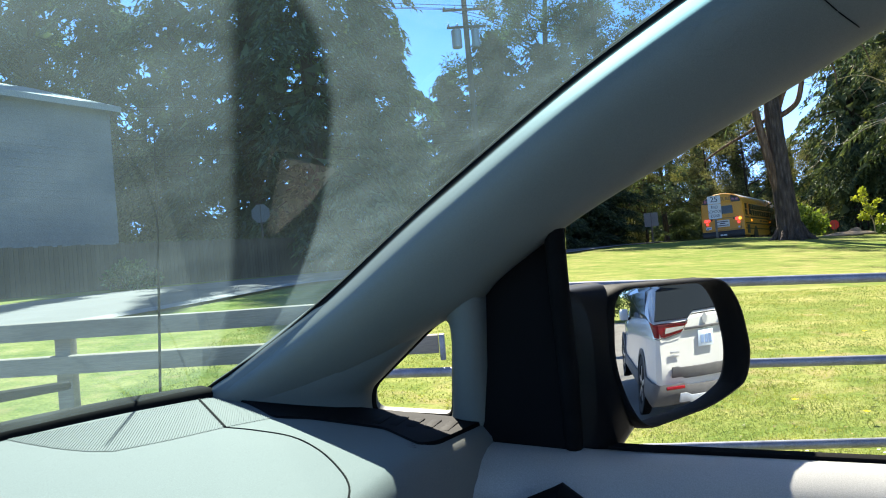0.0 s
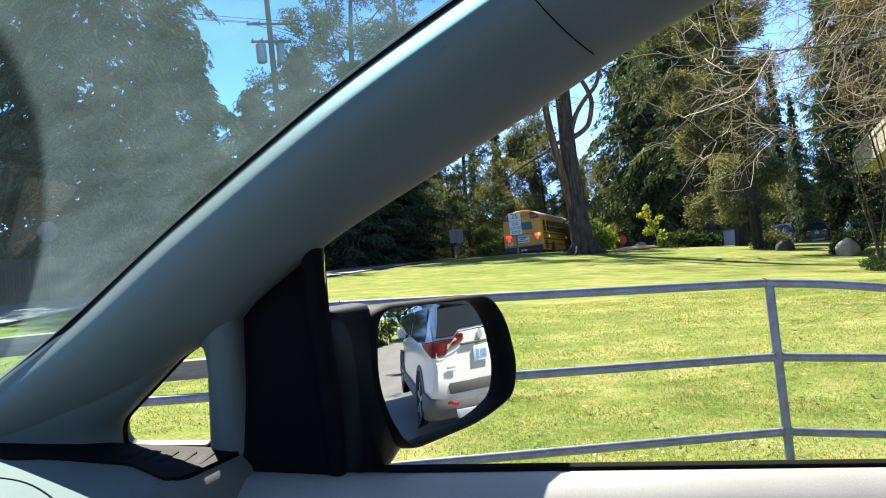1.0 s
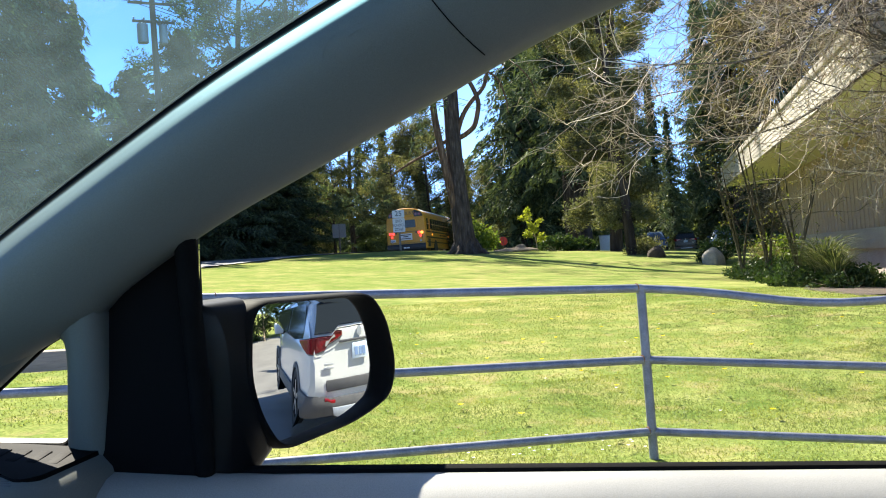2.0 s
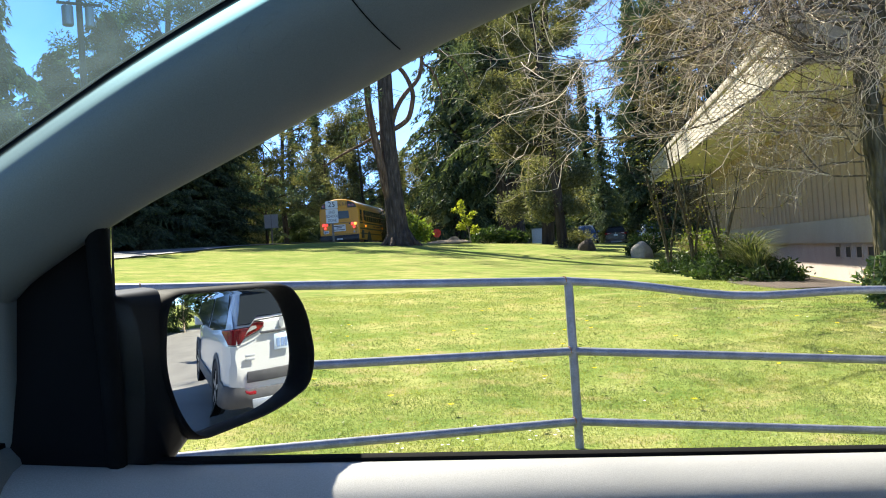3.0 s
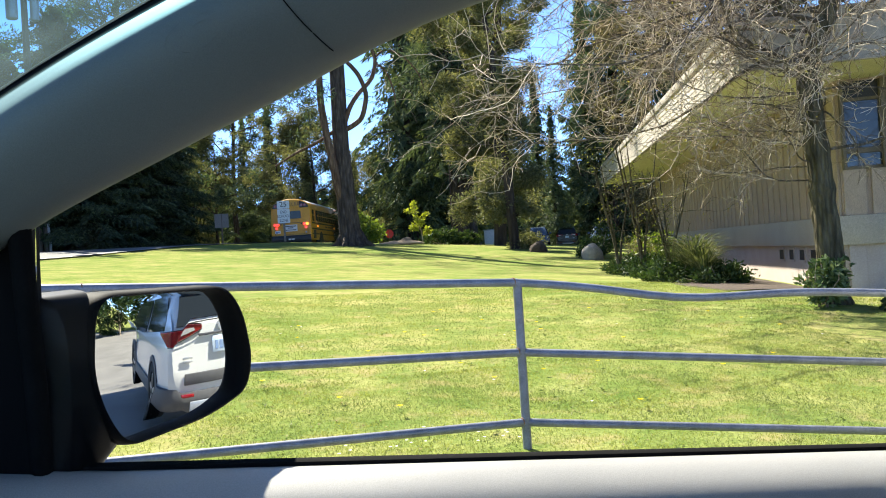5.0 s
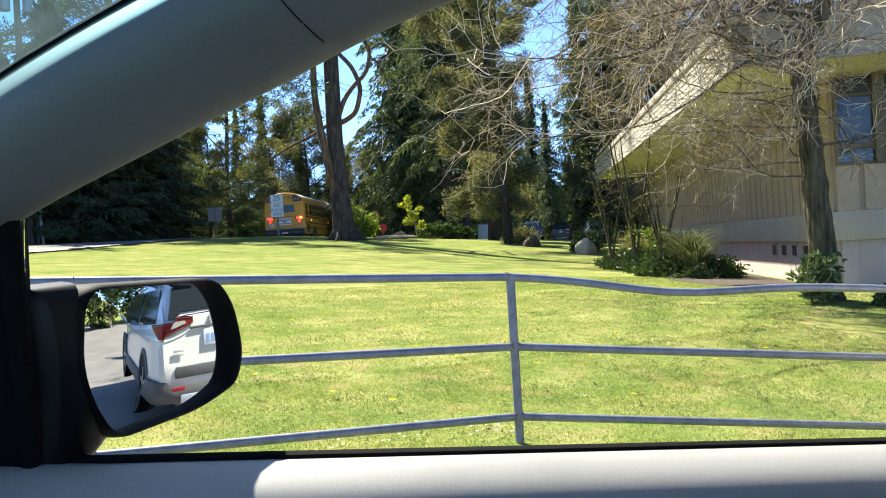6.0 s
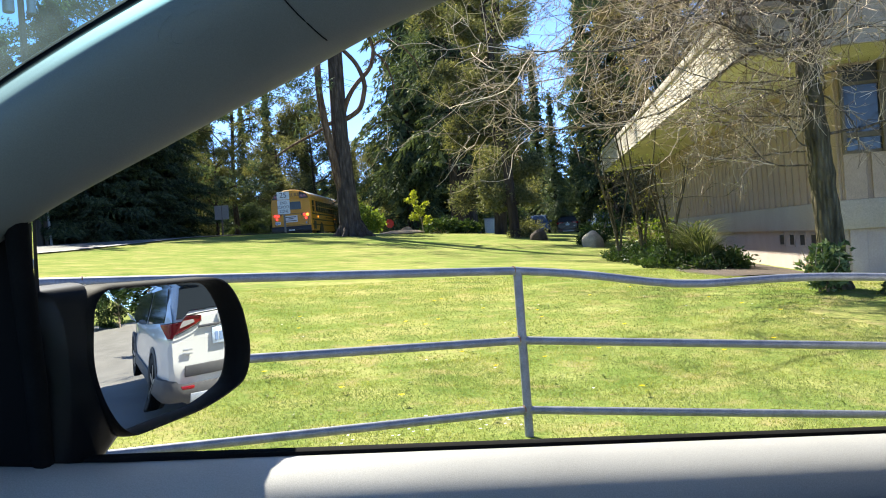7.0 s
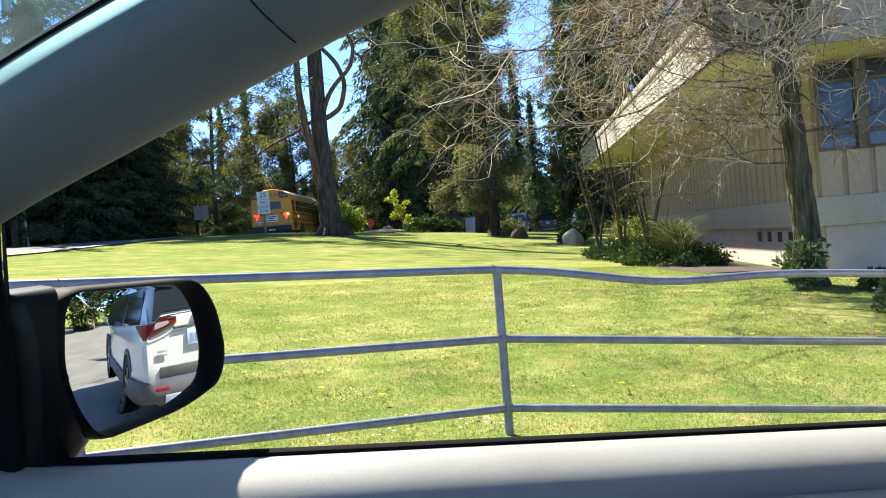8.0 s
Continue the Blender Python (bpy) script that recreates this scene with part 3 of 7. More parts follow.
q = part("quarter_glass", bm, M_SIDEGLASS, panel, smooth=False)

# black corner panel that carries the mirror, and the window's guide channel
bm = bmesh.new()
out = rounded([(-0.112, -0.02), (0.0, -0.02), (-0.012, 0.285), (-0.03, 0.272), (-0.092, 0.225), (-0.112, 0.18)], 0.012, 3)
prism(bm, [(p.x, -0.035 - 0.12 * max(0, p.y), p.y) for p in out], (0, 0.05, 0))
part("mirror_corner_panel", bm, M_BLACK, car, "black plastic corner panel inside the window", angle=35)
bm = bmesh.new()
loft(bm, [[(u + 0.012 * math.cos(a), -0.02 - 0.33 * max(w, 0) * 0.9 + 0.016 * math.sin(a), w) for a in (2 * math.pi * k / 10 for k in range(10))] for u, w in ((0.0, -0.02), (-0.003, 0.1), (-0.009, 0.2), (-0.014, 0.31))], closed=True, cap=True)
part("window_channel", bm, M_RUBBER, car, angle=60)

# door: padded sill with its groove, window seal
PROFILE = [(0.006, -0.03), (0.004, -0.006), (-0.004, -0.001), (-0.03, 0.003), (-0.06, -0.001), (-0.085, -0.01), (-0.102, -0.021), (-0.113, -0.034), (-0.116, -0.047), (-0.114, -0.053), (-0.125, -0.056), (-0.14, -0.066), (-0.15, -0.085), (-0.155, -0.13), (-0.155, -0.6)]
bm = bmesh.new()
rows = []
for u in steps((-0.16, 1.4, 40)):
    rise = 0.012 * max(0, (0.06 - u) / 0.2)
    rows.append([(u, v, w + rise) for v, w in PROFILE])
loft(bm, rows)
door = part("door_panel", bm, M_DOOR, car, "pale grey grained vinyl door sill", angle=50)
bm = bmesh.new()
loft(bm, [[(u, 0.012, -0.02), (u, 0.012, 0.004), (u, 0.004, 0.007), (u, -0.005, 0.004), (u, -0.006, -0.02)] for u in steps((-0.1, 1.4, 12))])
part("window_seal", bm, M_RUBBER, door, "black rubber window seal")
bm = bmesh.new()
prism(bm, [side(u, w, -0.004) for u, w in ((-0.01, 0.0), (1.5, 0.0), (1.5, 0.62), (0.75, 0.62), (0.43, 0.53), (0.0, 0.29))], (0, 0.004, 0.0013))
g = part("side_window", bm, M_SIDEGLASS, door, smooth=False)
bm = bmesh.new()
tube(bm, [(-0.045, -0.15, -0.075), (-0.03, -0.165, -0.035), (0.0, -0.172, -0.02), (0.03, -0.168, -0.04), (0.05, -0.16, -0.09)], [0.012, 0.02, 0.024, 0.02, 0.012], 10)
part("tweeter_cover", bm, M_BLACK, door)


# dashboard
def dash_w(u, v):
    return 0.033 + (-0.1 - u) * 0.055 + 0.010 * (1 - math.exp(-max(0, -0.05 - v) * 3.0))


def dash_front(v):
    return -0.50 - 0.11 * (1 - math.exp(-max(0, -v - 0.03) * 3.2))


bm = bmesh.new()
rows = []
for v in steps((-0.03, -0.2, 8), (-0.2, -1.5, 24)):
    edge = -0.12 - 0.035 * min(1, (-v - 0.03) / 0.2)
    row = [(u, v, dash_w(u, v)) for u in steps((dash_front(v), edge, 22))]
    row += [(edge + 0.012, v, dash_w(edge, v) - 0.004), (edge + 0.022, v, dash_w(edge, v) - 0.016), (edge + 0.03, v, dash_w(edge, v) - 0.05), (edge + 0.02, v, -0.12), (edge - 0.05, v, -0.5)]
    rows.append(row)
loft(bm, rows)
dash = part("dashboard", bm, M_DASH, car, "pale grey sunlit dashboard top", angle=60)


def on_dash(pts, lift):
    return [(u, v, dash_w(u, v) + lift) for u, v in pts]


def flat_patch(name, outline, lift, mat, parent, label=""):
    bm = bmesh.new()
    lo, hi = on_dash(outline, -0.004), on_dash(outline, lift)
    a, b = [bm.verts.new(p) for p in lo], [bm.verts.new(p) for p in hi]
    bm.faces.new(b)
    for k in range(len(a)):
        bm.faces.new((a[k], a[(k + 1) % len(a)], b[(k + 1) % len(a)], b[k]))
    bmesh.ops.recalc_face_normals(bm, faces=bm.faces[:])
    return part(name, bm, mat, parent, label, smooth=False)


# vent panel; its black also paints in the shade at the pillar's foot
corner = [(p.x, p.y) for p in rounded([(-0.47, -0.022), (-0.458, -0.042), (-0.427, -0.053), (-0.39, -0.086), (-0.35, -0.126), (-0.31, -0.112), (-0.21, -0.125), (-0.15, -0.185), (-0.135, -0.165), (-0.112, -0.03)], 0.012, 3)]
vent = flat_patch("side_vent_panel", corner, 0.003, M_BLACK, dash, "black side demister vent, its black also standing for shade by the pillar")
for k in range(5):
    u = -0.232 + k * 0.021
    bm = bmesh.new()
    box(bm, (u, -0.112, dash_w(u, -0.1) + 0.002), (u + 0.012, -0.062, dash_w(u, -0.1) + 0.0032), 0.0004)
    part("vent_slat", bm, M_BLACK, vent)
# speaker grille: fine slanting ribs inside a leaf-shaped outline by the windshield
GRILLE = [Vector(p) for p in ((-0.548, -0.342), (-0.515, -0.348), (-0.479, -0.352), (-0.447, -0.350), (-0.423, -0.339), (-0.399, -0.276), (-0.377, -0.197), (-0.353, -0.129), (-0.39, -0.09), (-0.427, -0.0576), (-0.457, -0.047), (-0.4856, -0.0485), (-0.4995, -0.115), (-0.5156, -0.208), (-0.5323, -0.284))]
along = Vector((0.44, -0.898)).normalized()
across = Vector((0.898, 0.44)).normalized()
bm = bmesh.new()
for k in range(97):
    c_ = -0.642 + 0.0028 * k
    cuts = []
    for p, q in zip(GRILLE, GRILLE[1:] + GRILLE[:1]):
        dp, dq = p.dot(across) - c_, q.dot(across) - c_
        if dp * dq < 0:
            cuts.append((p + (q - p) * (dp / (dp - dq))).dot(along))
    if len(cuts) > 1 and max(cuts) - min(cuts) > 0.004:
        ends = [across * c_ + along * (min(cuts) + (max(cuts) - min(cuts)) * f) for f in (0, 0.5, 1)]
        loft(bm, [[(e.x + across.x * o, e.y + across.y * o, dash_w(e.x, e.y) + q) for o, q in ((-0.0011, -0.0004), (-0.0008, 0.0008), (0.0008, 0.0008), (0.0011, -0.0004))] for e in ends])
part("speaker_grille", bm, M_DASH, dash, "fine ribbed grille along the windshield")
for pts, thick in (([(-0.493, -0.057), (-0.435, -0.127), (-0.377, -0.197)], 0.0018), ([(-0.377, -0.197), (-0.34, -0.196), (-0.29, -0.207), (-0.24, -0.25), (-0.194, -0.31), (-0.165, -0.36), (-0.145, -0.42)], 0.001)):
    bm = bmesh.new()
    tube(bm, on_dash([(p.x, p.y) for p in curve_points([(*p, 0) for p in pts], 5)], 0.0003), thick, 6)
    part("dash_seam", bm, M_RUBBER, dash)
bars = ((-0.150, -0.178), (-0.146, -0.186), (-0.1425, -0.194))
for u, v in bars:
    bm = bmesh.new()
    box(bm, (u - 0.028, v - 0.0012, dash_w(u, v) + 0.0005), (u - 0.008, v + 0.0012, dash_w(u, v) + 0.001))
    part("embossed_bar", bm, M_GREYPLASTIC, dash, smooth=False)

# windshield with its black edge, cowl, wiper and aerial
EDGE = [(-0.62, -0.03), (-0.506, 0.059), (-0.393, 0.126), (-0.286, 0.206), (-0.128, 0.33), (0.008, 0.429), (0.121, 0.502), (0.3, 0.605)]
bm = bmesh.new()
rows = []
for k in range(13):
    f = k / 12
    bow = 0.07 * math.sin(math.pi * f)
    rows.append([Vector(side(u, w)) + Vector((-bow, -1.45 * f, bow * 0.3)) for u, w in EDGE])
loft(bm, rows)
ws = part("windshield", bm, M_WINDSHIELD, car, "raked windshield with faint reflections")
bm = bmesh.new()
loft(bm, [[side(a.x + (b.x - a.x) * s_, a.y + (b.y - a.y) * s_, k * f + 0.0015) for s_, k in ((-0.006, -0.004), (-0.004, 0.0), (0.012, 0.0055), (0.03, 0.0125))] for a, b, f in zip(top, low, depth)])
tube(bm, [side(a.x, a.y, 0.0005) for a in top], 0.0036, 8)
part("windshield_seal", bm, M_RUBBER, ws, "black seal along the windshield's edge")
bm = bmesh.new()
loft(bm, [[(dash_front(v) + k, v, dash_w(dash_front(v), v) + z) for k, z in ((0.022, -0.002), (0.02, 0.004), (0.012, 0.010), (-0.004, 0.0125), (-0.02, 0.008), (-0.03, 0.0))] for v in steps((-0.03, -1.5, 24))])
part("lower_windshield_band", bm, M_RUBBER, ws)
bm = bmesh.new()
tube(bm, [(-0.66, -0.1, 0.075), (-0.68, -0.3, 0.083), (-0.70, -0.5, 0.082), (-0.71, -0.75, 0.078)], [0.006, 0.008, 0.008, 0.006], 8)
part("wiper", bm, M_RUBBER, car, "black wiper blade")
bm = bmesh.new()
tube(bm, [(-0.62, 0.053, 0.0), (-0.62, 0.055, 0.20), (-0.622, 0.057, 0.33), (-0.626, 0.06, 0.44)], [0.0021, 0.0019, 0.0017, 0.0012], 8)
tube(bm, [(-0.62, 0.053, -0.07), (-0.62, 0.053, 0.012)], [0.009, 0.004], 10)
part("aerial", bm, M_RUBBER, car, "thin black whip aerial")
# unseen cabin shell behind the camera: headliner, far door, back wall, floor
bm = bmesh.new()
loft(bm, [[(u, v, 0.80 - 0.05 * (abs(v + 0.85) / 0.65) ** 3) for v in steps((-0.22, -1.5, 8))] for u in (0.42, 0.8, 1.6, 2.65)])
part("headliner", bm, M_TRIM, car, "pale grey cloth headliner")
# far side, back and floor are dark to cut bounce light in the cabin
bm = bmesh.new()
box(bm, (-0.6, -1.62, -0.8), (2.7, -1.5, 0.02), 0.02)
box(bm, (1.0, -1.56, 0.0), (2.7, -1.46, 0.8), 0.02)
part("far_door", bm, M_GREYPLASTIC, car)
bm = bmesh.new()
box(bm, (2.6, -1.6, -0.8), (2.72, -0.36, 0.8), 0.02)
box(bm, (1.45, -0.42, -0.8), (2.7, -0.36, 0.8), 0.01)
part("back_wall", bm, M_GREYPLASTIC, car)
bm = bmesh.new()
box(bm, (-0.7, -1.6, -0.85), (2.7, -0.0, -0.8))
part("floor_pan", bm, M_GREYPLASTIC, car)
bm = bmesh.new()
box(bm, (1.32, -0.42, -0.6), (1.46, -0.32, 0.78), 0.03)
part("b_pillar_trim", bm, M_GREYPLASTIC, car)

# side mirror: housing, rim and convex glass
MC = Vector((0.118, 0.105, 0.11))
MR = Vector((0.972, 0.232, -0.055)).normalized()      # where the glass throws the view
EYE = Vector((0.2, -1.075, 0.276))
MN = (MR - (MC - EYE).normalized()).normalized()
MT = Vector((0, 0, 1)).cross(MN).normalized()
MU = MN.cross(MT)
if MT.y < 0:
    MT = -MT
OUTLINE = rounded([(-0.124, 0.086), (-0.129, 0.0), (-0.113, -0.045), (-0.080, -0.089), (0.07, -0.076), (0.142, -0.056), (0.156, -0.015), (0.138, 0.05), (0.104, 0.087)], 0.036, 6)
mirror = new("side_mirror")
mirror.parent = car
tagged(mirror, "dark side mirror with convex glass")


def mir(a, b, n):
    return MC + MT * a + MU * b + MN * n


bm = bmesh.new()
R_GLASS = 1.5
centre = bm.verts.new(mir(0, 0, 0))
rings = []
for k in range(1, 15):
    f = k / 14
    rings.append([bm.verts.new(mir(p.x * f, p.y * f, -(p.x * p.x + p.y * p.y) * f * f / (2 * R_GLASS))) for p in OUTLINE])
n = len(OUTLINE)
for k in range(n):
    bm.faces.new((centre, rings[0][k], rings[0][(k + 1) % n]))
for a, b in zip(rings, rings[1:]):
    for k in range(n):
        bm.faces.new((a[k], b[k], b[(k + 1) % n], a[(k + 1) % n]))
bmesh.ops.recalc_face_normals(bm, faces=bm.faces[:])
part("mirror_glass", bm, M_MIRROR, mirror, "convex mirror glass", angle=180)


def rim(p, k):
    """The rim's share at a point of the outline: wide at the outer end, narrow above and below."""
    d = p.normalized()
    return Vector((p.x + d.x * k * (1.0 if d.x > 0 else 0.6), p.y + d.y * k * 0.42))


bm = bmesh.new()
rings = []
for grow, n_ in ((0.0, -0.014), (0.001, 0.006), (0.007, 0.012), (0.014, 0.010), (0.019, -0.002), (0.022, -0.03)):
    rings.append([mir(*rim(p, grow), n_) for p in OUTLINE])
loft(bm, rings, closed=True)
part("rim", bm, M_BLACK, mirror, angle=80)
bm = bmesh.new()
rings = []
for f, n_ in ((1.0, -0.028), (0.99, -0.05), (0.94, -0.075), (0.84, -0.097), (0.66, -0.112), (0.35, -0.122), (0.02, -0.125)):
    rings.append([mir(q.x * f - 0.03 * (1 - f), q.y * f, n_) for q in (rim(p, 0.023) for p in OUTLINE)])
loft(bm, rings, closed=True)
part("housing", bm, M_SHELL, mirror, angle=80)
bm = bmesh.new()
foot = [(-0.07, -0.06), (0.035, -0.06), (0.036, 0.05), (0.034, 0.12), (0.026, 0.17), (0.01, 0.196), (-0.06, 0.20)]
a = [Vector((u - 0.01, -0.018, w)) for u, w in foot]
b = [mir(-0.105, -0.095, -0.07), mir(-0.074, -0.100, -0.004), mir(-0.124, -0.045, 0.008), mir(-0.136, 0.0, 0.008), mir(-0.136, 0.05, 0.006), mir(-0.124, 0.094, 0.0), mir(-0.105, 0.098, -0.07)]
a, b = rounded(a, 0.03, 5), rounded(b, 0.03, 5)
loft(bm, [[lerp(p, q, t) for p, q in zip(a, b)] for t in (k / 8 for k in range(9))], closed=True, cap=True)
part("arm", bm, M_SHELL, mirror, angle=80)

# ---- fences ----
POST, LEFT, RIGHT = Vector((2.845, 4.24)), Vector((0.43, 4.258)), Vector((5.03, 3.22))
fence = thing("pipe_fence", "three-rail galvanised steel pipe fence, its top rail dented", "fence")
PIPE = 0.027
SLOPE_L = (1.361 - 1.218) / 2.415


def rail_z(p, k):
    """Height of rail k (0 low, 2 top) at a point of the fence."""
    if p.x <= POST.x:
        z = 1.218 + (POST.x - p.x) * SLOPE_L
    else:
        z = 1.218 - (p - POST).length * 0.0935
    return z - 0.424 * (2 - k)


FAR_L = Vector((-0.75, 4.267))
FAR_R = POST + (RIGHT - POST) * 2.0
for k in range(3):
    start = FAR_L if k < 2 else LEFT + Vector((-0.5, 0))
    bm = bmesh.new()
    tube(bm, [(p.x, p.y, rail_z(p, k)) for p in (lerp(start, POST, t) for t in (0, 0.33, 0.66, 1))], PIPE * 0.92, 14)
    part("rail", bm, M_GALV, fence)
    pts = []
    for j in range(31):
        t = j / 30 * 2.0
        p = POST + (RIGHT - POST) * t
        dent = 0.062 * math.exp(-((t - 0.42) / 0.22) ** 2) if k == 2 else 0
        pts.append((p.x, p.y, rail_z(p, k) - dent))
    bm = bmesh.new()
    tube(bm, pts, PIPE * 0.92, 14)
    part("rail", bm, M_GALV, fence)
for p in (LEFT, POST, RIGHT + (RIGHT - POST).normalized() * 0.12, FAR_R):
    bm = bmesh.new()
    g0 = gz(p.x, p.y)
    tube(bm, [(p.x, p.y, g0 - 0.15), (p.x, p.y, rail_z(p, 2) - 0.002)], PIPE, 16)
    post = part("post", bm, M_GALV, fence)
    for k in range(3):
        bm = bmesh.new()
        z = rail_z(p, k)
        top_ = 0.012 if k == 2 else 0.034
        tube(bm, [(p.x, p.y, z - 0.034), (p.x, p.y, z - 0.03), (p.x, p.y, z + top_ - 0.004), (p.x, p.y, z + top_)], [PIPE, PIPE * 1.06, PIPE * 1.06, PIPE * 0.9], 14)
        part("weld_collar", bm, M_GALV, post)
        bm = bmesh.new()
        tube(bm, [(p.x - 0.03, p.y, z + 0.006), (p.x - 0.024, p.y, z + 0.006)], PIPE * 0.99, 12)
        part("weld_bead", bm, M_RUST, post)

wood = thing("timber_fence", "weathered two-rail timber fence on the verge", "fence")
for z0, z1, start in ((1.37, 1.325, -0.6), (1.175, 1.112, -0.16)):
    bm = bmesh.new()
    n = 9
    rng = random.Random(int(z0 * 100))
    rings = []
    for i in range(n):
        t = i / (n - 1)
        x = -6.5 + (start + 6.5) * t
        z = z1 + (z0 - z1) * ((start - x) / 2.0)
        j = rng.uniform(-0.004, 0.004)
        rings.append([(x, 4.40, z - 0.05 + j), (x, 4.40, z + 0.044 + j), (x, 4.412, z + 0.05 + j), (x, 4.475, z + 0.05 + j), (x, 4.485, z + 0.038 + j), (x, 4.485, z - 0.05 + j)])
    loft(bm, rings, closed=True, cap=True)
    part("rail", bm, M_TIMBER, wood, angle=30)
for x in (-2.23, -4.6, -0.2 - 6.2):
    bm = bmesh.new()
    box(bm, (x - 0.045, 4.49, gz(x, 4.5) - 0.2), (x + 0.045, 4.58, 1.36 + (-0.6 - x) * 0.022), 0.008)
    part("post", bm, M_TIMBER, wood)
bm = bmesh.new()
box(bm, (-0.155, 4.395, 1.02), (-0.125, 4.49, 1.16), 0.004)
part("end_bracket", bm, M_GALV, wood, "galvanised bracket on the rail end")

# ---- vehicles (x right, y forwards, z up, the tail at y = 0) ----
def arch(centre_y, z, r, n=10):
    return [(centre_y + r * math.cos(math.pi * k / n), z + r * math.sin(math.pi * k / n)) for k in range(n + 1)]


def wheel(parent, x, y, r, w, rim_mat):
    bm = bmesh.new()
    s = 1 if x > 0 else -1
    loft(bm, [[(x - s * w * o, y + r * k * math.cos(a), r + r * k * math.sin(a)) for a in (2 * math.pi * j / 28 for j in range(28))] for o, k in ((0.5, 0.6), (0.5, 0.93), (0.4, 1.0), (-0.4, 1.0), (-0.5, 0.94), (-0.5, 0.68), (-0.42, 0.64), (-0.4, 0.1))], closed=True)
    t = part("wheel", bm, M_TYRE, parent)
    bm = bmesh.new()
    cylinder(bm, (x + s * w * 0.41, y, r), (1, 0, 0), r * 0.62, 0.02, 24, 0.006)
    for k in range(5):
        a = 2 * math.pi * k / 5
        m = Matrix.Translation((x + s * w * 0.44, y, r)) @ Matrix.Rotation(a, 4, "X")
        box(bm, (-0.012, -r * 0.08, r * 0.1), (0.012, r * 0.08, r * 0.6), 0.006, m)
    part("rim", bm, rim_mat, t)
    return t


def suv(paint, label, m, group=""):
    """A compact five-door car with grey cladding round its foot."""
    root = thing("suv", label, "car", m, group)
    L = 4.6
    # stations: y, half width at the foot, at the belt, belt height, foot height
    ST = [(0.0, 0.80, 0.82, 1.10, 0.42), (0.05, 0.87, 0.87, 1.12, 0.34), (0.2, 0.91, 0.905, 1.13, 0.30), (0.6, 0.925, 0.925, 1.12, 0.28), (1.4, 0.925, 0.92, 1.09, 0.27), (2.4, 0.925, 0.92, 1.05, 0.27), (3.2, 0.925, 0.90, 1.02, 0.27), (3.9, 0.92, 0.84, 0.96, 0.28), (4.35, 0.86, 0.74, 0.86, 0.30), (4.55, 0.72, 0.62, 0.72, 0.34), (4.6, 0.6, 0.52, 0.6, 0.4)]
    bm = bmesh.new()
    rings = []
    for y, wf, wb, zb, zf in ST:
        half = [(0, zf), (wf * 0.8, zf), (wf * 0.98, zf + 0.1), (wf, zf + 0.3), (wb, zb - 0.22), (wb * 0.985, zb - 0.06), (wb * 0.94, zb), (0, zb + 0.012)]
        rings.append([(x, y, z) for x, z in half] + [(-x, y, z) for x, z in half[-2:0:-1]])
    loft(bm, rings, closed=True, cap=True)
    body = part("body", bm, paint, root, angle=32)
    # cabin: roof and pillars, leaning inwards
    CB = [(0.06, 0.82, 1.10, 1.13), (0.40, 0.67, 1.10, 1.60), (0.75, 0.655, 1.09, 1.655), (1.5, 0.645, 1.06, 1.685), (2.3, 0.63, 1.0, 1.655), (2.75, 0.60, 1.0, 1.57), (3.5, 0.80, 0.98, 1.0)]
    bm = bmesh.new()
    rings = []
    for y, wr, zb, zr in CB:
        half = [(0.85, zb - 0.03), (0.85 - (0.85 - wr) * 0.5, (zb + zr) / 2), (wr, zr - 0.06), (wr * 0.9, zr - 0.012), (wr * 0.5, zr + 0.01), (0, zr + 0.015)]
        rings.append([(x, y, z) for x, z in half] + [(-x, y, z) for x, z in half[-2::-1]])
    loft(bm, rings)
    part("cabin", bm, paint, body, angle=35)
    for s in (1, -1):
        for name, y0, y1, t0, t1 in (("rear_side_window", 0.42, 1.45, 0.62, 1.42), ("front_side_window", 1.52, 2.85, 1.5, 2.5)):
            bm = bmesh.new()
            pr = [(s * 0.832, y0, 1.09), (s * 0.832, y1, 1.06), (s * 0.69, t1, 1.56), (s * 0.69, t0, 1.56)]
            prism(bm, pr, (s * 0.012, 0, 0.003))
            part(name, bm, M_CARGLASS, body, smooth=False)
        bm = bmesh.new()
        tube(bm, [(s * 0.6, 0.5, 1.66), (s * 0.61, 0.6, 1.70), (s * 0.6, 1.5, 1.735), (s * 0.58, 2.2, 1.71), (s * 0.57, 2.35, 1.665)], 0.014, 8)
        part("roof_rail", bm, M_GREYPLASTIC, body)
        bm = bmesh.new()
        box(bm, (s * 1.0 - 0.1, 2.55, 1.03), (s * 1.0 + 0.1, 2.67, 1.2), 0.035, segments=3)
        dm = part("door_mirror", bm, paint, body)
        bm = bmesh.new()
        box(bm, (s * 0.9 - 0.06, 2.6, 1.02), (s * 0.9 + 0.06, 2.65, 1.07), 0.01)
        part("mirror_foot", bm, M_BLACK, dm)
        # tail lamp: wedge that wraps round the corner, with its clear lens inboard
        LAMP = [(0.34, -0.012, 1.11, 1.07), (0.43, -0.012, 1.122, 1.04), (0.6, -0.010, 1.13, 1.0), (0.74, -0.004, 1.135, 0.965), (0.83, 0.018, 1.13, 0.94), (0.888, 0.075, 1.125, 0.95), (0.914, 0.14, 1.125, 1.04), (0.928, 0.20, 1.125, 1.1)]
        bm = bmesh.new()
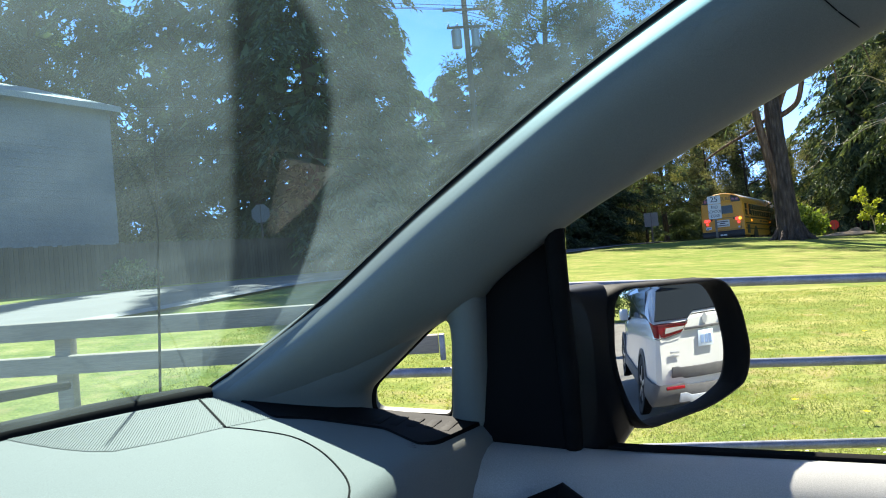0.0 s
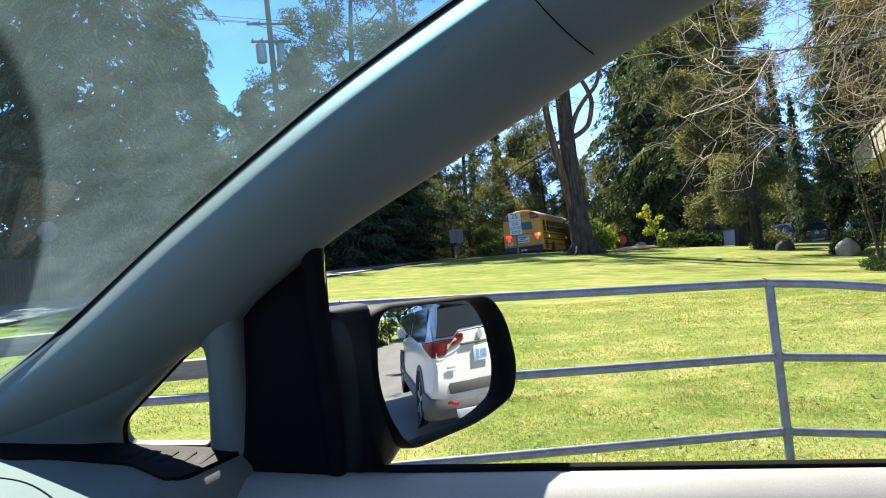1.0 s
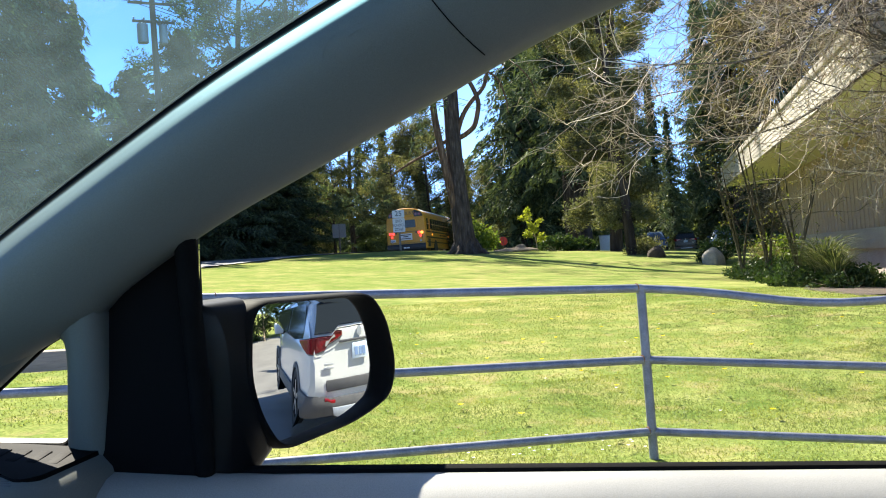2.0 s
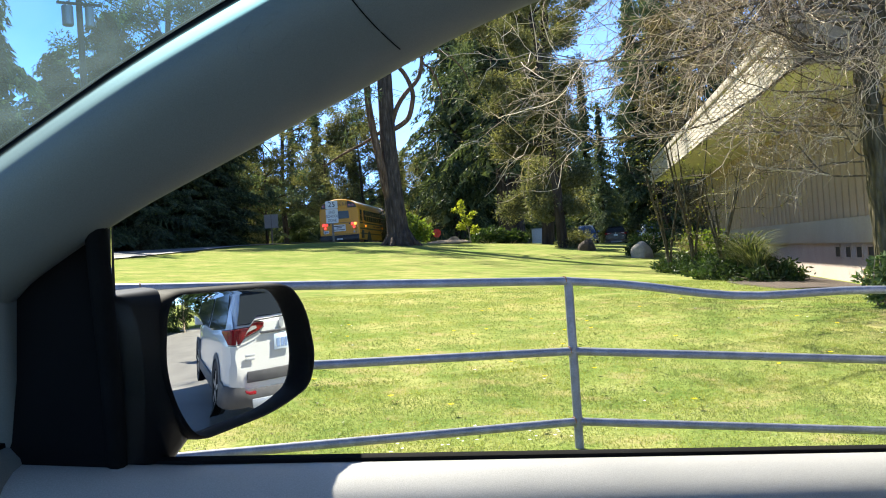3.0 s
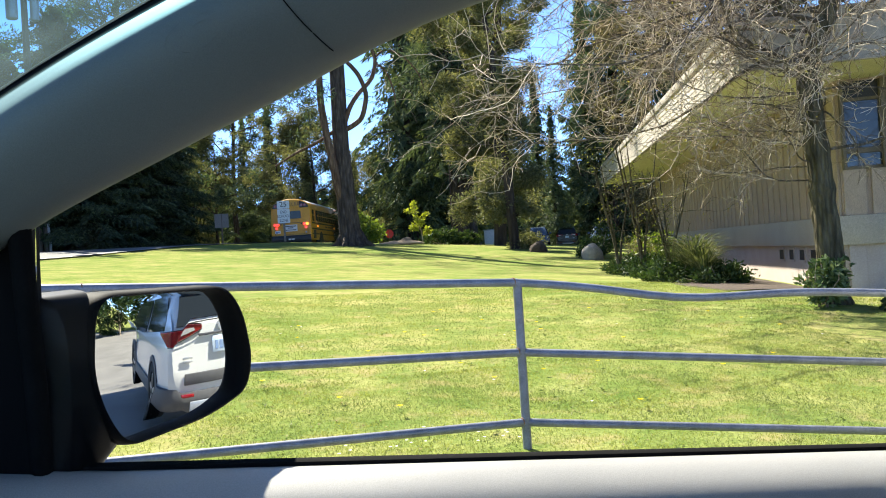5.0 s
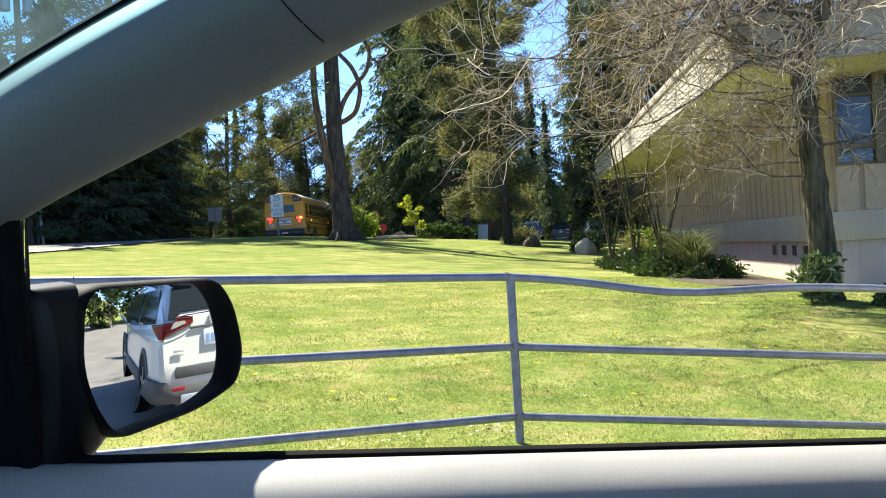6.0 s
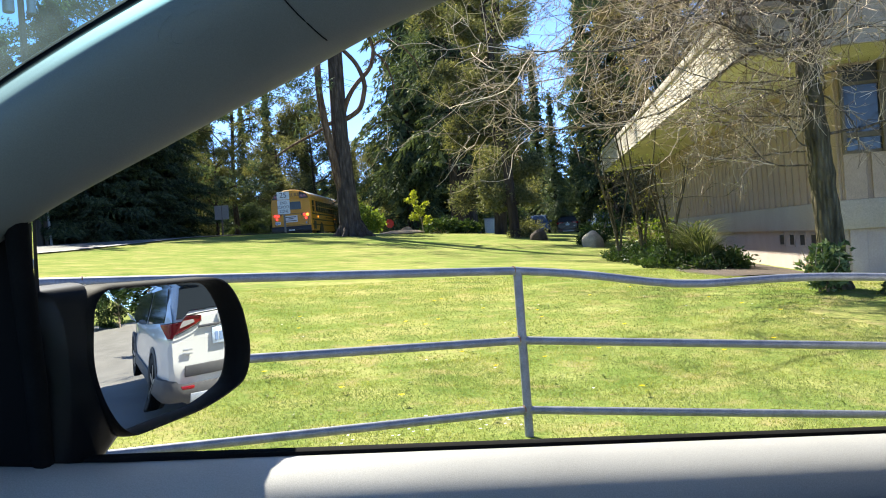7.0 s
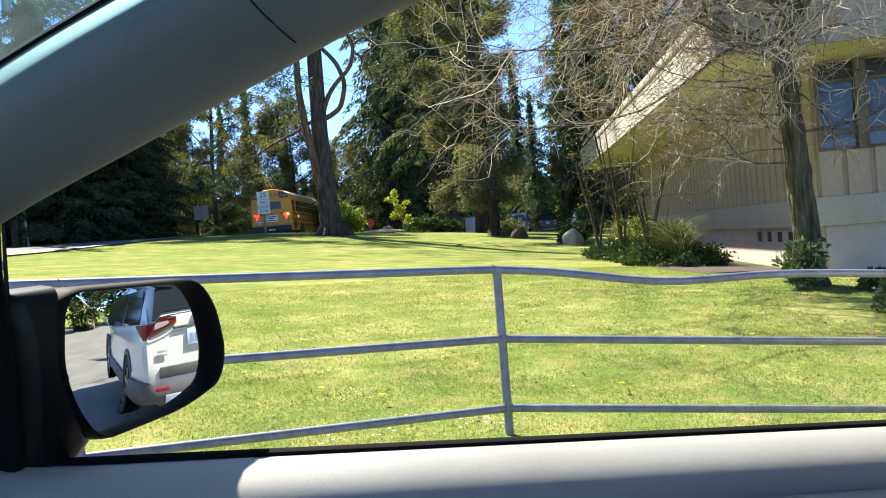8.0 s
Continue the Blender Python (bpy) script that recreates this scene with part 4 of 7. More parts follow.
        loft(bm, [[(s * (x - 0.03), y + 0.04, zt), (s * x, y - 0.012, zt - 0.006), (s * x, y - 0.014, (zt + zb) / 2), (s * x, y - 0.012, zb + 0.006), (s * (x - 0.03), y + 0.04, zb)] for x, y, zt, zb in LAMP])
        bmesh.ops.recalc_face_normals(bm, faces=bm.faces[:])
        lamp = part("tail_lamp", bm, M_REDLENS, body, "red wraparound tail lamp")
        bm = bmesh.new()
        tube(bm, [(s * x, y - 0.02, zt + 0.003) for x, y, zt, zb in LAMP], 0.006, 6)
        tube(bm, [(s * x, y - 0.02, zb - 0.002) for x, y, zt, zb in LAMP[:6]], 0.004, 6)
        part("lamp_surround", bm, M_BLACK, lamp)
        bm = bmesh.new()
        prism(bm, [(s * 0.46, -0.026, 1.066), (s * 0.48, -0.026, 1.09), (s * 0.69, -0.024, 1.085), (s * 0.70, -0.024, 1.022), (s * 0.62, -0.026, 1.035)], (0, -0.006, 0))
        part("reversing_lens", bm, M_CLEARLENS, lamp, smooth=False)
        bm = bmesh.new()
        box(bm, (s * 0.58 - 0.11, -0.098, 0.445), (s * 0.58 + 0.11, -0.05, 0.475), 0.006)
        part("reflector", bm, M_REDLENS, body)
        for yc in (0.95, 3.62):
            bm = bmesh.new()
            o = arch(yc, 0.34, 0.43, 14)
            i = arch(yc, 0.34, 0.365, 14)
            loft(bm, [[(s * 0.87, y, z) for y, z in i], [(s * 0.945, y, z) for y, z in i], [(s * 0.94, y, z) for y, z in o], [(s * 0.90, y, z) for y, z in o]])
            part("wheel_arch", bm, M_GREYPLASTIC, body)
            wheel(root, s * 0.82, yc, 0.35, 0.23, M_RIM)
            bm = bmesh.new()
            cylinder(bm, (s * 0.86, yc, 0.36), (1, 0, 0), 0.37, 0.14, 20)
            part("wheel_well", bm, M_RUBBER, body)
        bm = bmesh.new()
        box(bm, (s * 0.915 - 0.03, 1.3, 0.27), (s * 0.915 + 0.03, 3.25, 0.44), 0.02)
        part("side_cladding", bm, M_GREYPLASTIC, body)
    # tail: bumper, lower cladding, window, plate, badge
    bm = bmesh.new()
    half = [(0.0, 0.0), (0.35, 0.0), (0.62, 0.004), (0.78, 0.016), (0.87, 0.055), (0.918, 0.14), (0.938, 0.3), (0.942, 0.54)]
    path = [(-x, y) for x, y in half[:0:-1]] + half
    loft(bm, [[(x * (1 + o * 0.6), y - o * (1 - abs(x) * 0.7), z + 0.1 * max(0, abs(x) - 0.62) * (z > 0.42)) for x, y in path] for z, o in ((0.26, -0.06), (0.30, 0.0), (0.36, 0.04), (0.44, 0.035), (0.48, 0.02), (0.485, -0.03))])
    part("rear_bumper", bm, M_GREYPLASTIC, body, "dark grey lower bumper", angle=50)
    bm = bmesh.new()
    box(bm, (-0.42, -0.075, 0.30), (0.52, -0.045, 0.395), 0.012)
    part("skid_plate", bm, M_SILVERCAR, body)
    bm = bmesh.new()
    box(bm, (-0.62, -0.03, 0.55), (0.62, -0.005, 0.66), 0.01)
    part("tailgate_garnish", bm, M_GREYPLASTIC, body)
    bm = bmesh.new()
    prism(bm, [(-0.79, 0.075, 1.165), (0.79, 0.075, 1.165), (0.65, 0.345, 1.54), (-0.65, 0.345, 1.54)], (0, -0.022, 0.012))
    rw = part("rear_window", bm, M_CARGLASS, body, smooth=False)
    bm = bmesh.new()
    tube(bm, [(0.05, 0.075, 1.13), (-0.3, 0.085, 1.16)], [0.012, 0.006], 6)
    part("wiper", bm, M_RUBBER, rw)
    bm = bmesh.new()
    loft(bm, [[(x, 0.48, 1.625), (x, 0.33, 1.60), (x, 0.27, 1.575), (x, 0.29, 1.555), (x, 0.4, 1.55)] for x in steps((-0.62, 0.62, 8))])
    part("spoiler", bm, paint, body)
    bm = bmesh.new()
    box(bm, (-0.4, -0.028, 1.0), (0.4, -0.008, 1.025), 0.006)
    part("tailgate_trim", bm, M_GREYPLASTIC, body)
    bm = bmesh.new()
    box(bm, (-0.155, -0.03, 0.83), (0.155, -0.018, 0.98), 0.004)
    plate = part("number_plate", bm, M_PLATE, body, "pale number plate with blue bars")
    for x0 in (-0.12, -0.045, 0.04):
        bm = bmesh.new()
        box(bm, (x0, -0.034, 0.865), (x0 + 0.06, -0.0302, 0.935))
        part("bar", bm, M_BLUEBAR, plate, smooth=False)
    bm = bmesh.new()
    cylinder(bm, (0, -0.02, 1.09), (0, 1, 0), 0.05, 0.012, 20)
    part("badge", bm, M_GREYMETAL, body)
    for z in (0.80, 0.765):
        bm = bmesh.new()
        box(bm, (0.5, -0.024, z), (0.66, -0.016, z + 0.022), 0.003)
        part("script_bar", bm, M_GREYMETAL, body)
    return root


def on_ground(x, y, turn, z=None):
    return Matrix.Translation((x, y, gz(x, y) + 0.03 if z is None else z)) @ Matrix.Rotation(radians(turn), 4, "Z")


spot = CAR @ Vector((3.70, 1.83, 0))
suv(M_WHITECAR, "white compact SUV with red tail lamps, parked facing away", on_ground(spot.x, spot.y, -103.5))
for (x, y, turn), mat, label in (((41.4, 63.8, 147), M_BLUECAR, "blue-grey car parked beyond the lawn"), ((43.4, 62.4, -35), M_DARKCAR, "dark car parked beyond the lawn"), ((45.9, 61.0, 144), M_BLUECAR, "blue car parked beside the dark one")):
    suv(mat, label, on_ground(x, y, turn), "cars parked beyond the lawn")


def school_bus(m):
    root = thing("school_bus", "yellow school bus with white roof and lit tail lamps", "bus", m)
    W, L, Z0 = 1.22, 11.4, 0.62
    prof = [(W - 0.03, Z0), (W, 0.9), (W, 1.6), (W - 0.02, 2.35), (W - 0.08, 2.6), (W - 0.22, 2.82), (W - 0.48, 2.98), (W - 0.85, 3.07), (0, 3.1)]
    full = prof + [(-x, z) for x, z in prof[-2::-1]]
    bm = bmesh.new()
    loft(bm, [[(x * k, y, Z0 + (z - Z0) * h) for x, z in full] for y, k, h in ((0.0, 0.955, 0.97), (0.03, 0.985, 0.99), (0.10, 1, 1), (2.8, 1, 1), (5.7, 1, 1), (8.6, 1, 1), (L - 0.3, 1, 1), (L, 0.96, 0.97))], closed=True, cap=True)
    body = part("body", bm, M_YELLOW, root, angle=28)
    bm = bmesh.new()
    roof = [(x, z) for x, z in full if z > 2.7]
    loft(bm, [[(x * 1.004, y, z + 0.012) for x, z in roof] for y in (0.14, 3.8, 7.6, L - 0.15)])
    part("roof_panel", bm, M_WHITEROOF, body, "white painted roof", angle=60)
    for z, h in ((1.62, 0.085), (1.28, 0.075), (0.98, 0.06)):
        for s in (1, -1):
            bm = bmesh.new()
            box(bm, (s * (W + 0.006) - 0.012, 0.12, z - h / 2), (s * (W + 0.006) + 0.012, L - 1.3, z + h / 2), 0.006)
            part("rub_rail", bm, M_BUSBLACK, body)
    for s in (1, -1):
        ys = [0.35] + [1.75 + 0.74 * k for k in range(11)]
        for k, y in enumerate(ys):
            bm = bmesh.new()
            box(bm, (s * (W - 0.008) - 0.014, y, 1.74), (s * (W - 0.008) + 0.014, y + (0.72 if k == 0 else 0.62), 2.42), 0.02)
            win = part("side_window", bm, M_CARGLASS, body)
            bm = bmesh.new()
            box(bm, (s * (W + 0.006) - 0.01, y, 2.07), (s * (W + 0.006) + 0.01, y + (0.72 if k == 0 else 0.62), 2.10))
            part("window_bar", bm, M_YELLOW, win)
        bm = bmesh.new()
        box(bm, (s * (W + 0.004) - 0.012, 1.16, 1.55), (s * (W + 0.004) + 0.012, 1.62, 2.48), 0.05)
        ed = part("emergency_door", bm, M_YELLOW, body)
        bm = bmesh.new()
        box(bm, (s * (W + 0.014) - 0.012, 1.22, 1.78), (s * (W + 0.014) + 0.012, 1.56, 2.40), 0.05)
        part("door_pane", bm, M_CARGLASS, ed)
        for y, r in ((3.0, 0.5), (8.7, 0.5)):
            bm = bmesh.new()
            cylinder(bm, (s * (W - 0.1), y, 0.52), (1, 0, 0), 0.62, 0.235, 28)
            part("wheel_well", bm, M_BUSBLACK, body)
            wheel(root, s * (W - 0.13), y, 0.5, 0.28, M_BUSBLACK)
        bm = bmesh.new()
        box(bm, (s * W - 0.014, 0.55, 0.7), (s * W + 0.014, 1.3, 1.2), 0.01)
        part("engine_grille", bm, M_BUSBLACK, body)
        for y in (1.95, 8.0):
            bm = bmesh.new()
            cylinder(bm, (s * (W + 0.015), y, 1.46), (1, 0, 0), 0.055, 0.03, 14)
            part("marker_lamp", bm, M_AMBERLIT, body)
        for y in (4.6, 5.6, 6.4):
            bm = bmesh.new()
            box(bm, (s * (W + 0.004) - 0.003, y, 1.42), (s * (W + 0.004) + 0.003, y + 0.7, 1.5))
            part("name_bar", bm, M_BUSBLACK, body, smooth=False)
        # folding door and mirrors at the front
        bm = bmesh.new()
        box(bm, (s * (W + 0.004) - 0.012, L - 1.2, 0.75), (s * (W + 0.004) + 0.012, L - 0.35, 2.5), 0.03)
        fd = part("front_door", bm, M_BUSBLACK, body)
        bm = bmesh.new()
        tube(bm, [(s * (W - 0.1), L - 0.1, 2.4), (s * (W + 0.22), L + 0.1, 2.3), (s * (W + 0.24), L + 0.1, 1.75), (s * (W - 0.05), L, 1.6)], 0.018, 6)
        part("mirror_arm", bm, M_BUSBLACK, body)
    # tail
    bm = bmesh.new()
    loft(bm, [[(x, y, z) for x in steps((-1.18, 1.18, 10))] for y, z in ((0.1, 0.5), (-0.10, 0.52), (-0.14, 0.58), (-0.14, 0.88), (-0.10, 0.93), (0.05, 0.94))])
    bumper = part("rear_bumper", bm, M_BUSBLACK, root, "black rear bumper", angle=40)
    for x in (-0.18, 0.02):
        bm = bmesh.new()
        box(bm, (x, -0.148, 0.66), (x + 0.16, -0.142, 0.74))
        part("sticker_bar", bm, M_WHITE, bumper, smooth=False)
    bm = bmesh.new()
    box(bm, (-1.1, -0.02, 0.40), (1.1, 0.4, 0.56), 0.02)
    part("underbody", bm, M_BUSBLACK, root)
    bm = bmesh.new()
    prism(bm, [(p.x, 0.0, p.y) for p in rounded([(-0.68, 1.86), (0.68, 1.86), (0.66, 2.42), (-0.66, 2.42)], 0.06, 3)], (0, -0.03, 0))
    frame_ = part("rear_window", bm, M_YELLOW, body, angle=30)
    bm = bmesh.new()
    prism(bm, [(p.x, -0.03, p.y) for p in rounded([(-0.62, 1.91), (0.62, 1.91), (0.60, 2.37), (-0.60, 2.37)], 0.05, 3)], (0, -0.012, 0))
    part("pane", bm, M_CARGLASS, frame_, angle=30)
    for x0, x1, z0, z1 in ((-1.0, 1.0, 1.66, 1.685), (-1.0, 1.0, 0.985, 1.0), (-1.0, -0.98, 1.0, 1.66), (0.98, 1.0, 1.0, 1.66)):
        bm = bmesh.new()
        box(bm, (x0, -0.014, z0), (x1, 0.02, z1))
        part("hatch_edge", bm, M_BUSBLACK, body, smooth=False)
    bm = bmesh.new()
    box(bm, (-0.42, -0.026, 1.17), (0.36, -0.008, 1.56), 0.006)
    notice = part("notice_sign", bm, M_WHITE, body, "white notice with dark lines of writing")
    for z, x0, x1, h in ((1.45, -0.36, 0.3, 0.05), (1.35, -0.18, 0.12, 0.05), (1.235, -0.37, 0.3, 0.04)):
        bm = bmesh.new()
        box(bm, (x0, -0.032, z), (x1, -0.0265, z + h))
        part("line_bar", bm, M_INK, notice, smooth=False)
    for s in (1, -1):
        for x, z, r, mat, name in ((0.62, 1.60, 0.05, M_BUSBLACK, "vent_ring"), (0.80, 1.58, 0.095, M_REDLIT, "brake_lamp"), (0.96, 1.58, 0.095, M_AMBERLIT if s > 0 else M_REDLIT, "turn_lamp"), (0.88, 1.38, 0.075, M_REDLIT, "stop_lamp"), (0.88, 1.09, 0.06, M_CLEARLENS, "reversing_lamp")):
            bm = bmesh.new()
            cylinder(bm, (s * x, -0.02, z), (0, 1, 0), r, 0.05, 18, 0.008)
            part(name, bm, mat, body)
        bm = bmesh.new()
        out = rounded([(s * 0.55, 2.55), (s * 1.10, 2.55), (s * 0.98, 2.80), (s * 0.55, 2.98)], 0.06, 3)
        prism(bm, [(p.x, 0.06, p.y) for p in out], (0, -0.105, 0))
        lh = part("warning_lamp_panel", bm, M_BUSBLACK, body, angle=30)
        for x in (0.68, 0.88):
            bm = bmesh.new()
            cylinder(bm, (s * x, -0.055, 2.70), (0, 1, 0), 0.09, 0.04, 18, 0.008)
            part("lamp", bm, M_REDLENS, lh)
    bm = bmesh.new()
    box(bm, (-0.53, -0.028, 2.54), (0.53, 0.05, 2.98), 0.02)
    head = part("name_panel", bm, M_YELLOW, body)
    lettering("lettering", "SCHOOL BUS", 0.235, M_INK, head, Matrix.Translation((0, -0.033, 2.77)) @ Matrix.Rotation(radians(90), 4, "X") @ Matrix.Diagonal((0.78, 1.15, 1, 1)))
    bm = bmesh.new()
    box(bm, (-0.98, -0.024, 1.08), (-0.66, -0.012, 1.24), 0.004)
    pl = part("number_plate", bm, M_WHITE, body)
    bm = bmesh.new()
    box(bm, (-0.94, -0.03, 1.13), (-0.70, -0.0245, 1.19))
    part("bar", bm, M_BLUEBAR, pl, smooth=False)
    return root


school_bus(Matrix.Translation((15.5, 50.4, 2.12)) @ Matrix.Rotation(radians(-29), 4, "Z"))


# ---- the low building on the slope ----
A0, DL, DR = Vector((9.15, 8.47)), Vector((0.53, 0.848)).normalized(), Vector((0.75, -0.66)).normalized()
LL, LR = 21.8, 8.0
ZB, ZT = 3.62, 4.34
school = thing("school_building", "low tan building with deep flat eaves and vertical siding", "building")


def bp(l, r, z):
    p = A0 + DL * l + DR * r
    return Vector((p.x, p.y, z))


bm = bmesh.new()
prism(bm, [bp(0.05, 0.05, ZT - 0.05), bp(LL - 0.05, 0.05, ZT - 0.05), bp(LL, LR, ZT - 0.05), bp(0.05, LR, ZT - 0.05)], (0, 0, 0.06))
part("roof", bm, M_ROOFDARK, school, smooth=False)
bm = bmesh.new()
prism(bm, [bp(0.06, 0.06, ZB + 0.02), bp(LL - 0.06, 0.06, ZB + 0.02), bp(LL - 0.06, LR, ZB + 0.02), bp(0.06, LR, ZB + 0.02)], (0, 0, 0.05))
part("soffit", bm, M_SOFFIT, school, "cream painted soffit", smooth=False)


def run_frame(origin, along, outwards):
    """Matrix with x along the run, y outwards, z up."""
    return Matrix(((along.x, outwards.x, 0, origin.x), (along.y, outwards.y, 0, origin.y), (0, 0, 1, 0), (0, 0, 0, 1)))


OUT_L = Vector((-DL.y, DL.x))
OUT_L = OUT_L if OUT_L.dot(DR) < 0 else -OUT_L
OUT_R = Vector((-DR.y, DR.x))
OUT_R = OUT_R if OUT_R.dot(DL) < 0 else -OUT_R
for along, out, length, name in ((DL, OUT_L, LL, "fascia"), (DR, OUT_R, LR, "fascia")):
    fm = run_frame(A0, along, out)
    bm = bmesh.new()
    box(bm, (0, -0.08, ZB), (length, -0.012, ZT - 0.03), 0, fm)
    fas = part(name, bm, M_FASCIA, school, "tan lapped fascia boards")
    bm = bmesh.new()
    box(bm, (-0.04, -0.1, ZT - 0.13), (length, 0.045, ZT + 0.015), 0.008, fm)
    part("cap_board", bm, M_FASCIA, fas)
    # one lapped board, shared by all
    bm = bmesh.new()
    loft(bm, [[(x, 0.013, 0.0), (x, 0.004, 0.103), (x, -0.012, 0.103)] for x in (0.004, 1.20)])
    bm.faces.new([bm.verts.new(p) for p in ((0.004, 0.013, 0), (1.20, 0.013, 0), (1.20, -0.012, 0), (0.004, -0.012, 0))])
    me = bpy.data.meshes.new("board")
    bm.to_mesh(me)
    bm.free()
    me.materials.append(M_FASCIA)
    for row in range(6):
        x = -0.6 * (row % 2)
        while x < length - 0.1:
            ob = new("board", me)
            ob.parent = fas
            ob.matrix_basis = fm @ Matrix.Translation((max(x, 0), 0, ZB + 0.004 + 0.0985 * row))
            x += 1.206

WC = (1.75, 1.75)
LW = run_frame(Vector(bp(*WC, 0).xy), DL, OUT_L)
RW = run_frame(Vector(bp(*WC, 0).xy), DR, OUT_R)
WALLS = []
for fm, length, name in ((LW, 18.6, "wall"), (RW, 5.6, "wall")):
    bm = bmesh.new()
    box(bm, (-0.0, -0.25, 1.58), (length, 0.0, ZB + 0.02), 0, fm)
    wall = part(name, bm, M_SIDING, school, "tan siding with vertical battens")
    bm = bmesh.new()
    box(bm, (-0.06, -0.2, 1.16), (length, 0.07, 1.60), 0.01, fm)
    part("trim_band", bm, M_TRIMBAND, wall)
    bm = bmesh.new()
    box(bm, (-0.0, -0.3, -0.6), (length, -0.06, 1.17), 0, fm)
    part("base_wall", bm, M_WALLBASE, wall, "rendered base below the siding")
    WALLS.append(wall)
bm = bmesh.new()
box(bm, (-0.158, 0.0, 0.0), (0.158, 0.045, 2.0), 0.007, segments=1)
bat = bpy.data.meshes.new("batten")
bm.to_mesh(bat)
bm.free()
bat.materials.append(M_SIDING)
for fm, length, wall in ((LW, 18.6, WALLS[0]), (RW, 5.6, WALLS[1])):
    for k in range(int(length / 0.39)):
        x = 0.18 + 0.39 * k
        short = wall is WALLS[1] and 0.1 < x < 4.85
        ob = new("batten", bat)
        ob.parent = wall
        ob.matrix_basis = fm @ Matrix.Translation((x, 0.0, 1.60)) @ Matrix.Diagonal((1, 1, 0.345 if short else 1.0, 1))
for k in range(7):
    x = 0.03 + k * 0.66
    bm = bmesh.new()
    for lo, hi in (((x, -0.02, 2.52), (x + 0.66, 0.06, 2.6)), ((x, -0.02, 2.28), (x + 0.66, 0.05, 2.33)), ((x, -0.02, 3.3), (x + 0.66, 0.05, 3.35)), ((x, -0.02, 2.28), (x + 0.05, 0.12, 3.6)), ((x + 0.55, -0.02, 2.28), (x + 0.66, 0.14, 3.6))):
        box(bm, lo, hi, 0.006, RW)
    wf = part("window_frame", bm, M_WINFRAME, WALLS[1], "weathered brown window frame")
    for z0, z1, name, mat in ((2.59, 3.31, "pane", M_SKYGLASS), (2.32, 2.53, "lower_pane", M_SKYGLASS), (3.34, 3.6, "dark_transom", M_BUSBLACK)):
        bm = bmesh.new()
        box(bm, (x + 0.04, 0.004, z0), (x + 0.56, 0.016, z1), 0, RW)
        part(name, bm, mat, wf, smooth=False)
bm = bmesh.new()
tube(bm, [RW @ Vector(p) for p in ((3.2, 0.12, 1.72), (1.4, 0.12, 1.70), (1.25, 0.13, 1.66), (1.22, 0.13, 1.55), (1.22, 0.13, 1.0))], 0.022, 8)
part("conduit", bm, M_SIDING, WALLS[1])

for k in range(4):
    x = 1.5 + k * 0.62
    bm = bmesh.new()
    for lo, hi in (((x, -0.07, 0.86), (x + 0.36, -0.045, 0.9)), ((x, -0.07, 1.08), (x + 0.36, -0.045, 1.12)), ((x, -0.07, 0.86), (x + 0.04, -0.045, 1.12)), ((x + 0.32, -0.07, 0.86), (x + 0.36, -0.045, 1.12))):
        box(bm, lo, hi, 0.003, LW)
    bv = part("base_vent", bm, M_WALLBASE, WALLS[0])
    bm = bmesh.new()
    box(bm, (x + 0.03, -0.068, 0.89), (x + 0.33, -0.055, 1.09), 0, LW)
    part("vent_mesh", bm, M_BUSBLACK, bv, smooth=False)
valve = thing("water_valve", "rusty brown pipe valve standing in the mulch", "pipe valve", LW @ Matrix.Translation((0.75, 0.3, gz(*(LW @ Vector((0.75, 0.3, 0))).xy) + 0.02)))
bm = bmesh.new()
tube(bm, [(-0.28, 0, -0.05), (-0.28, 0, 0.1), (-0.22, 0, 0.14), (0.2, 0, 0.14), (0.26, 0, 0.1), (0.26, 0, -0.05)], 0.035, 10)
part("pipe", bm, M_RUST, valve)
bm = bmesh.new()
tube(bm, [(0.0, 0, 0.12), (0.0, 0, 0.27)], 0.02, 8)
tube(bm, [(0.07 * math.cos(a), 0.07 * math.sin(a), 0.27) for a in (2 * math.pi * k / 16 for k in range(17))], 0.012, 6, cap=False)
part("handwheel", bm, M_RUST, valve)

# ---- signs, poles, far fences and house ----
def speed_sign(m):
    root = thing("traffic_sign", "white school zone sign on a timber post", "road sign", m)
    bm = bmesh.new()
    box(bm, (-0.05, 0.02, -0.3), (0.05, 0.12, 2.0), 0.01)
    part("post", bm, M_TIMBER, root)
    bm = bmesh.new()
    prism(bm, [(p.x, 0, p.y) for p in rounded([(-0.30, 0.93), (0.30, 0.93), (0.30, 1.62), (-0.30, 1.62)], 0.04, 3)], (0, 0.006, 0))
    low_ = part("zone_plate", bm, M_WHITE, root, angle=30)
    for k, word in enumerate(("END", "SCHOOL", "ZONE")):
        lettering("lettering", word, 0.2 if k else 0.2, M_INK, low_, Matrix.Translation((0, -0.004, 1.47 - 0.205 * k)) @ Matrix.Rotation(radians(90), 4, "X") @ Matrix.Diagonal((0.78, 1, 1, 1)), 0.002)
    bm = bmesh.new()
    prism(bm, [(p.x, 0, p.y) for p in rounded([(-0.30, 1.64), (0.30, 1.64), (0.30, 2.02), (-0.30, 2.02)], 0.04, 3)], (0, 0.006, 0))
    up_ = part("speed_plate", bm, M_WHITE, root, angle=30)
    lettering("lettering", "25", 0.36, M_INK, up_, Matrix.Translation((0, -0.004, 1.84)) @ Matrix.Rotation(radians(90), 4, "X"), 0.002)
    return root


speed_sign(Matrix.Translation((12.5, 41.7, 2.46)) @ Matrix.Rotation(radians(-18), 4, "Z") )


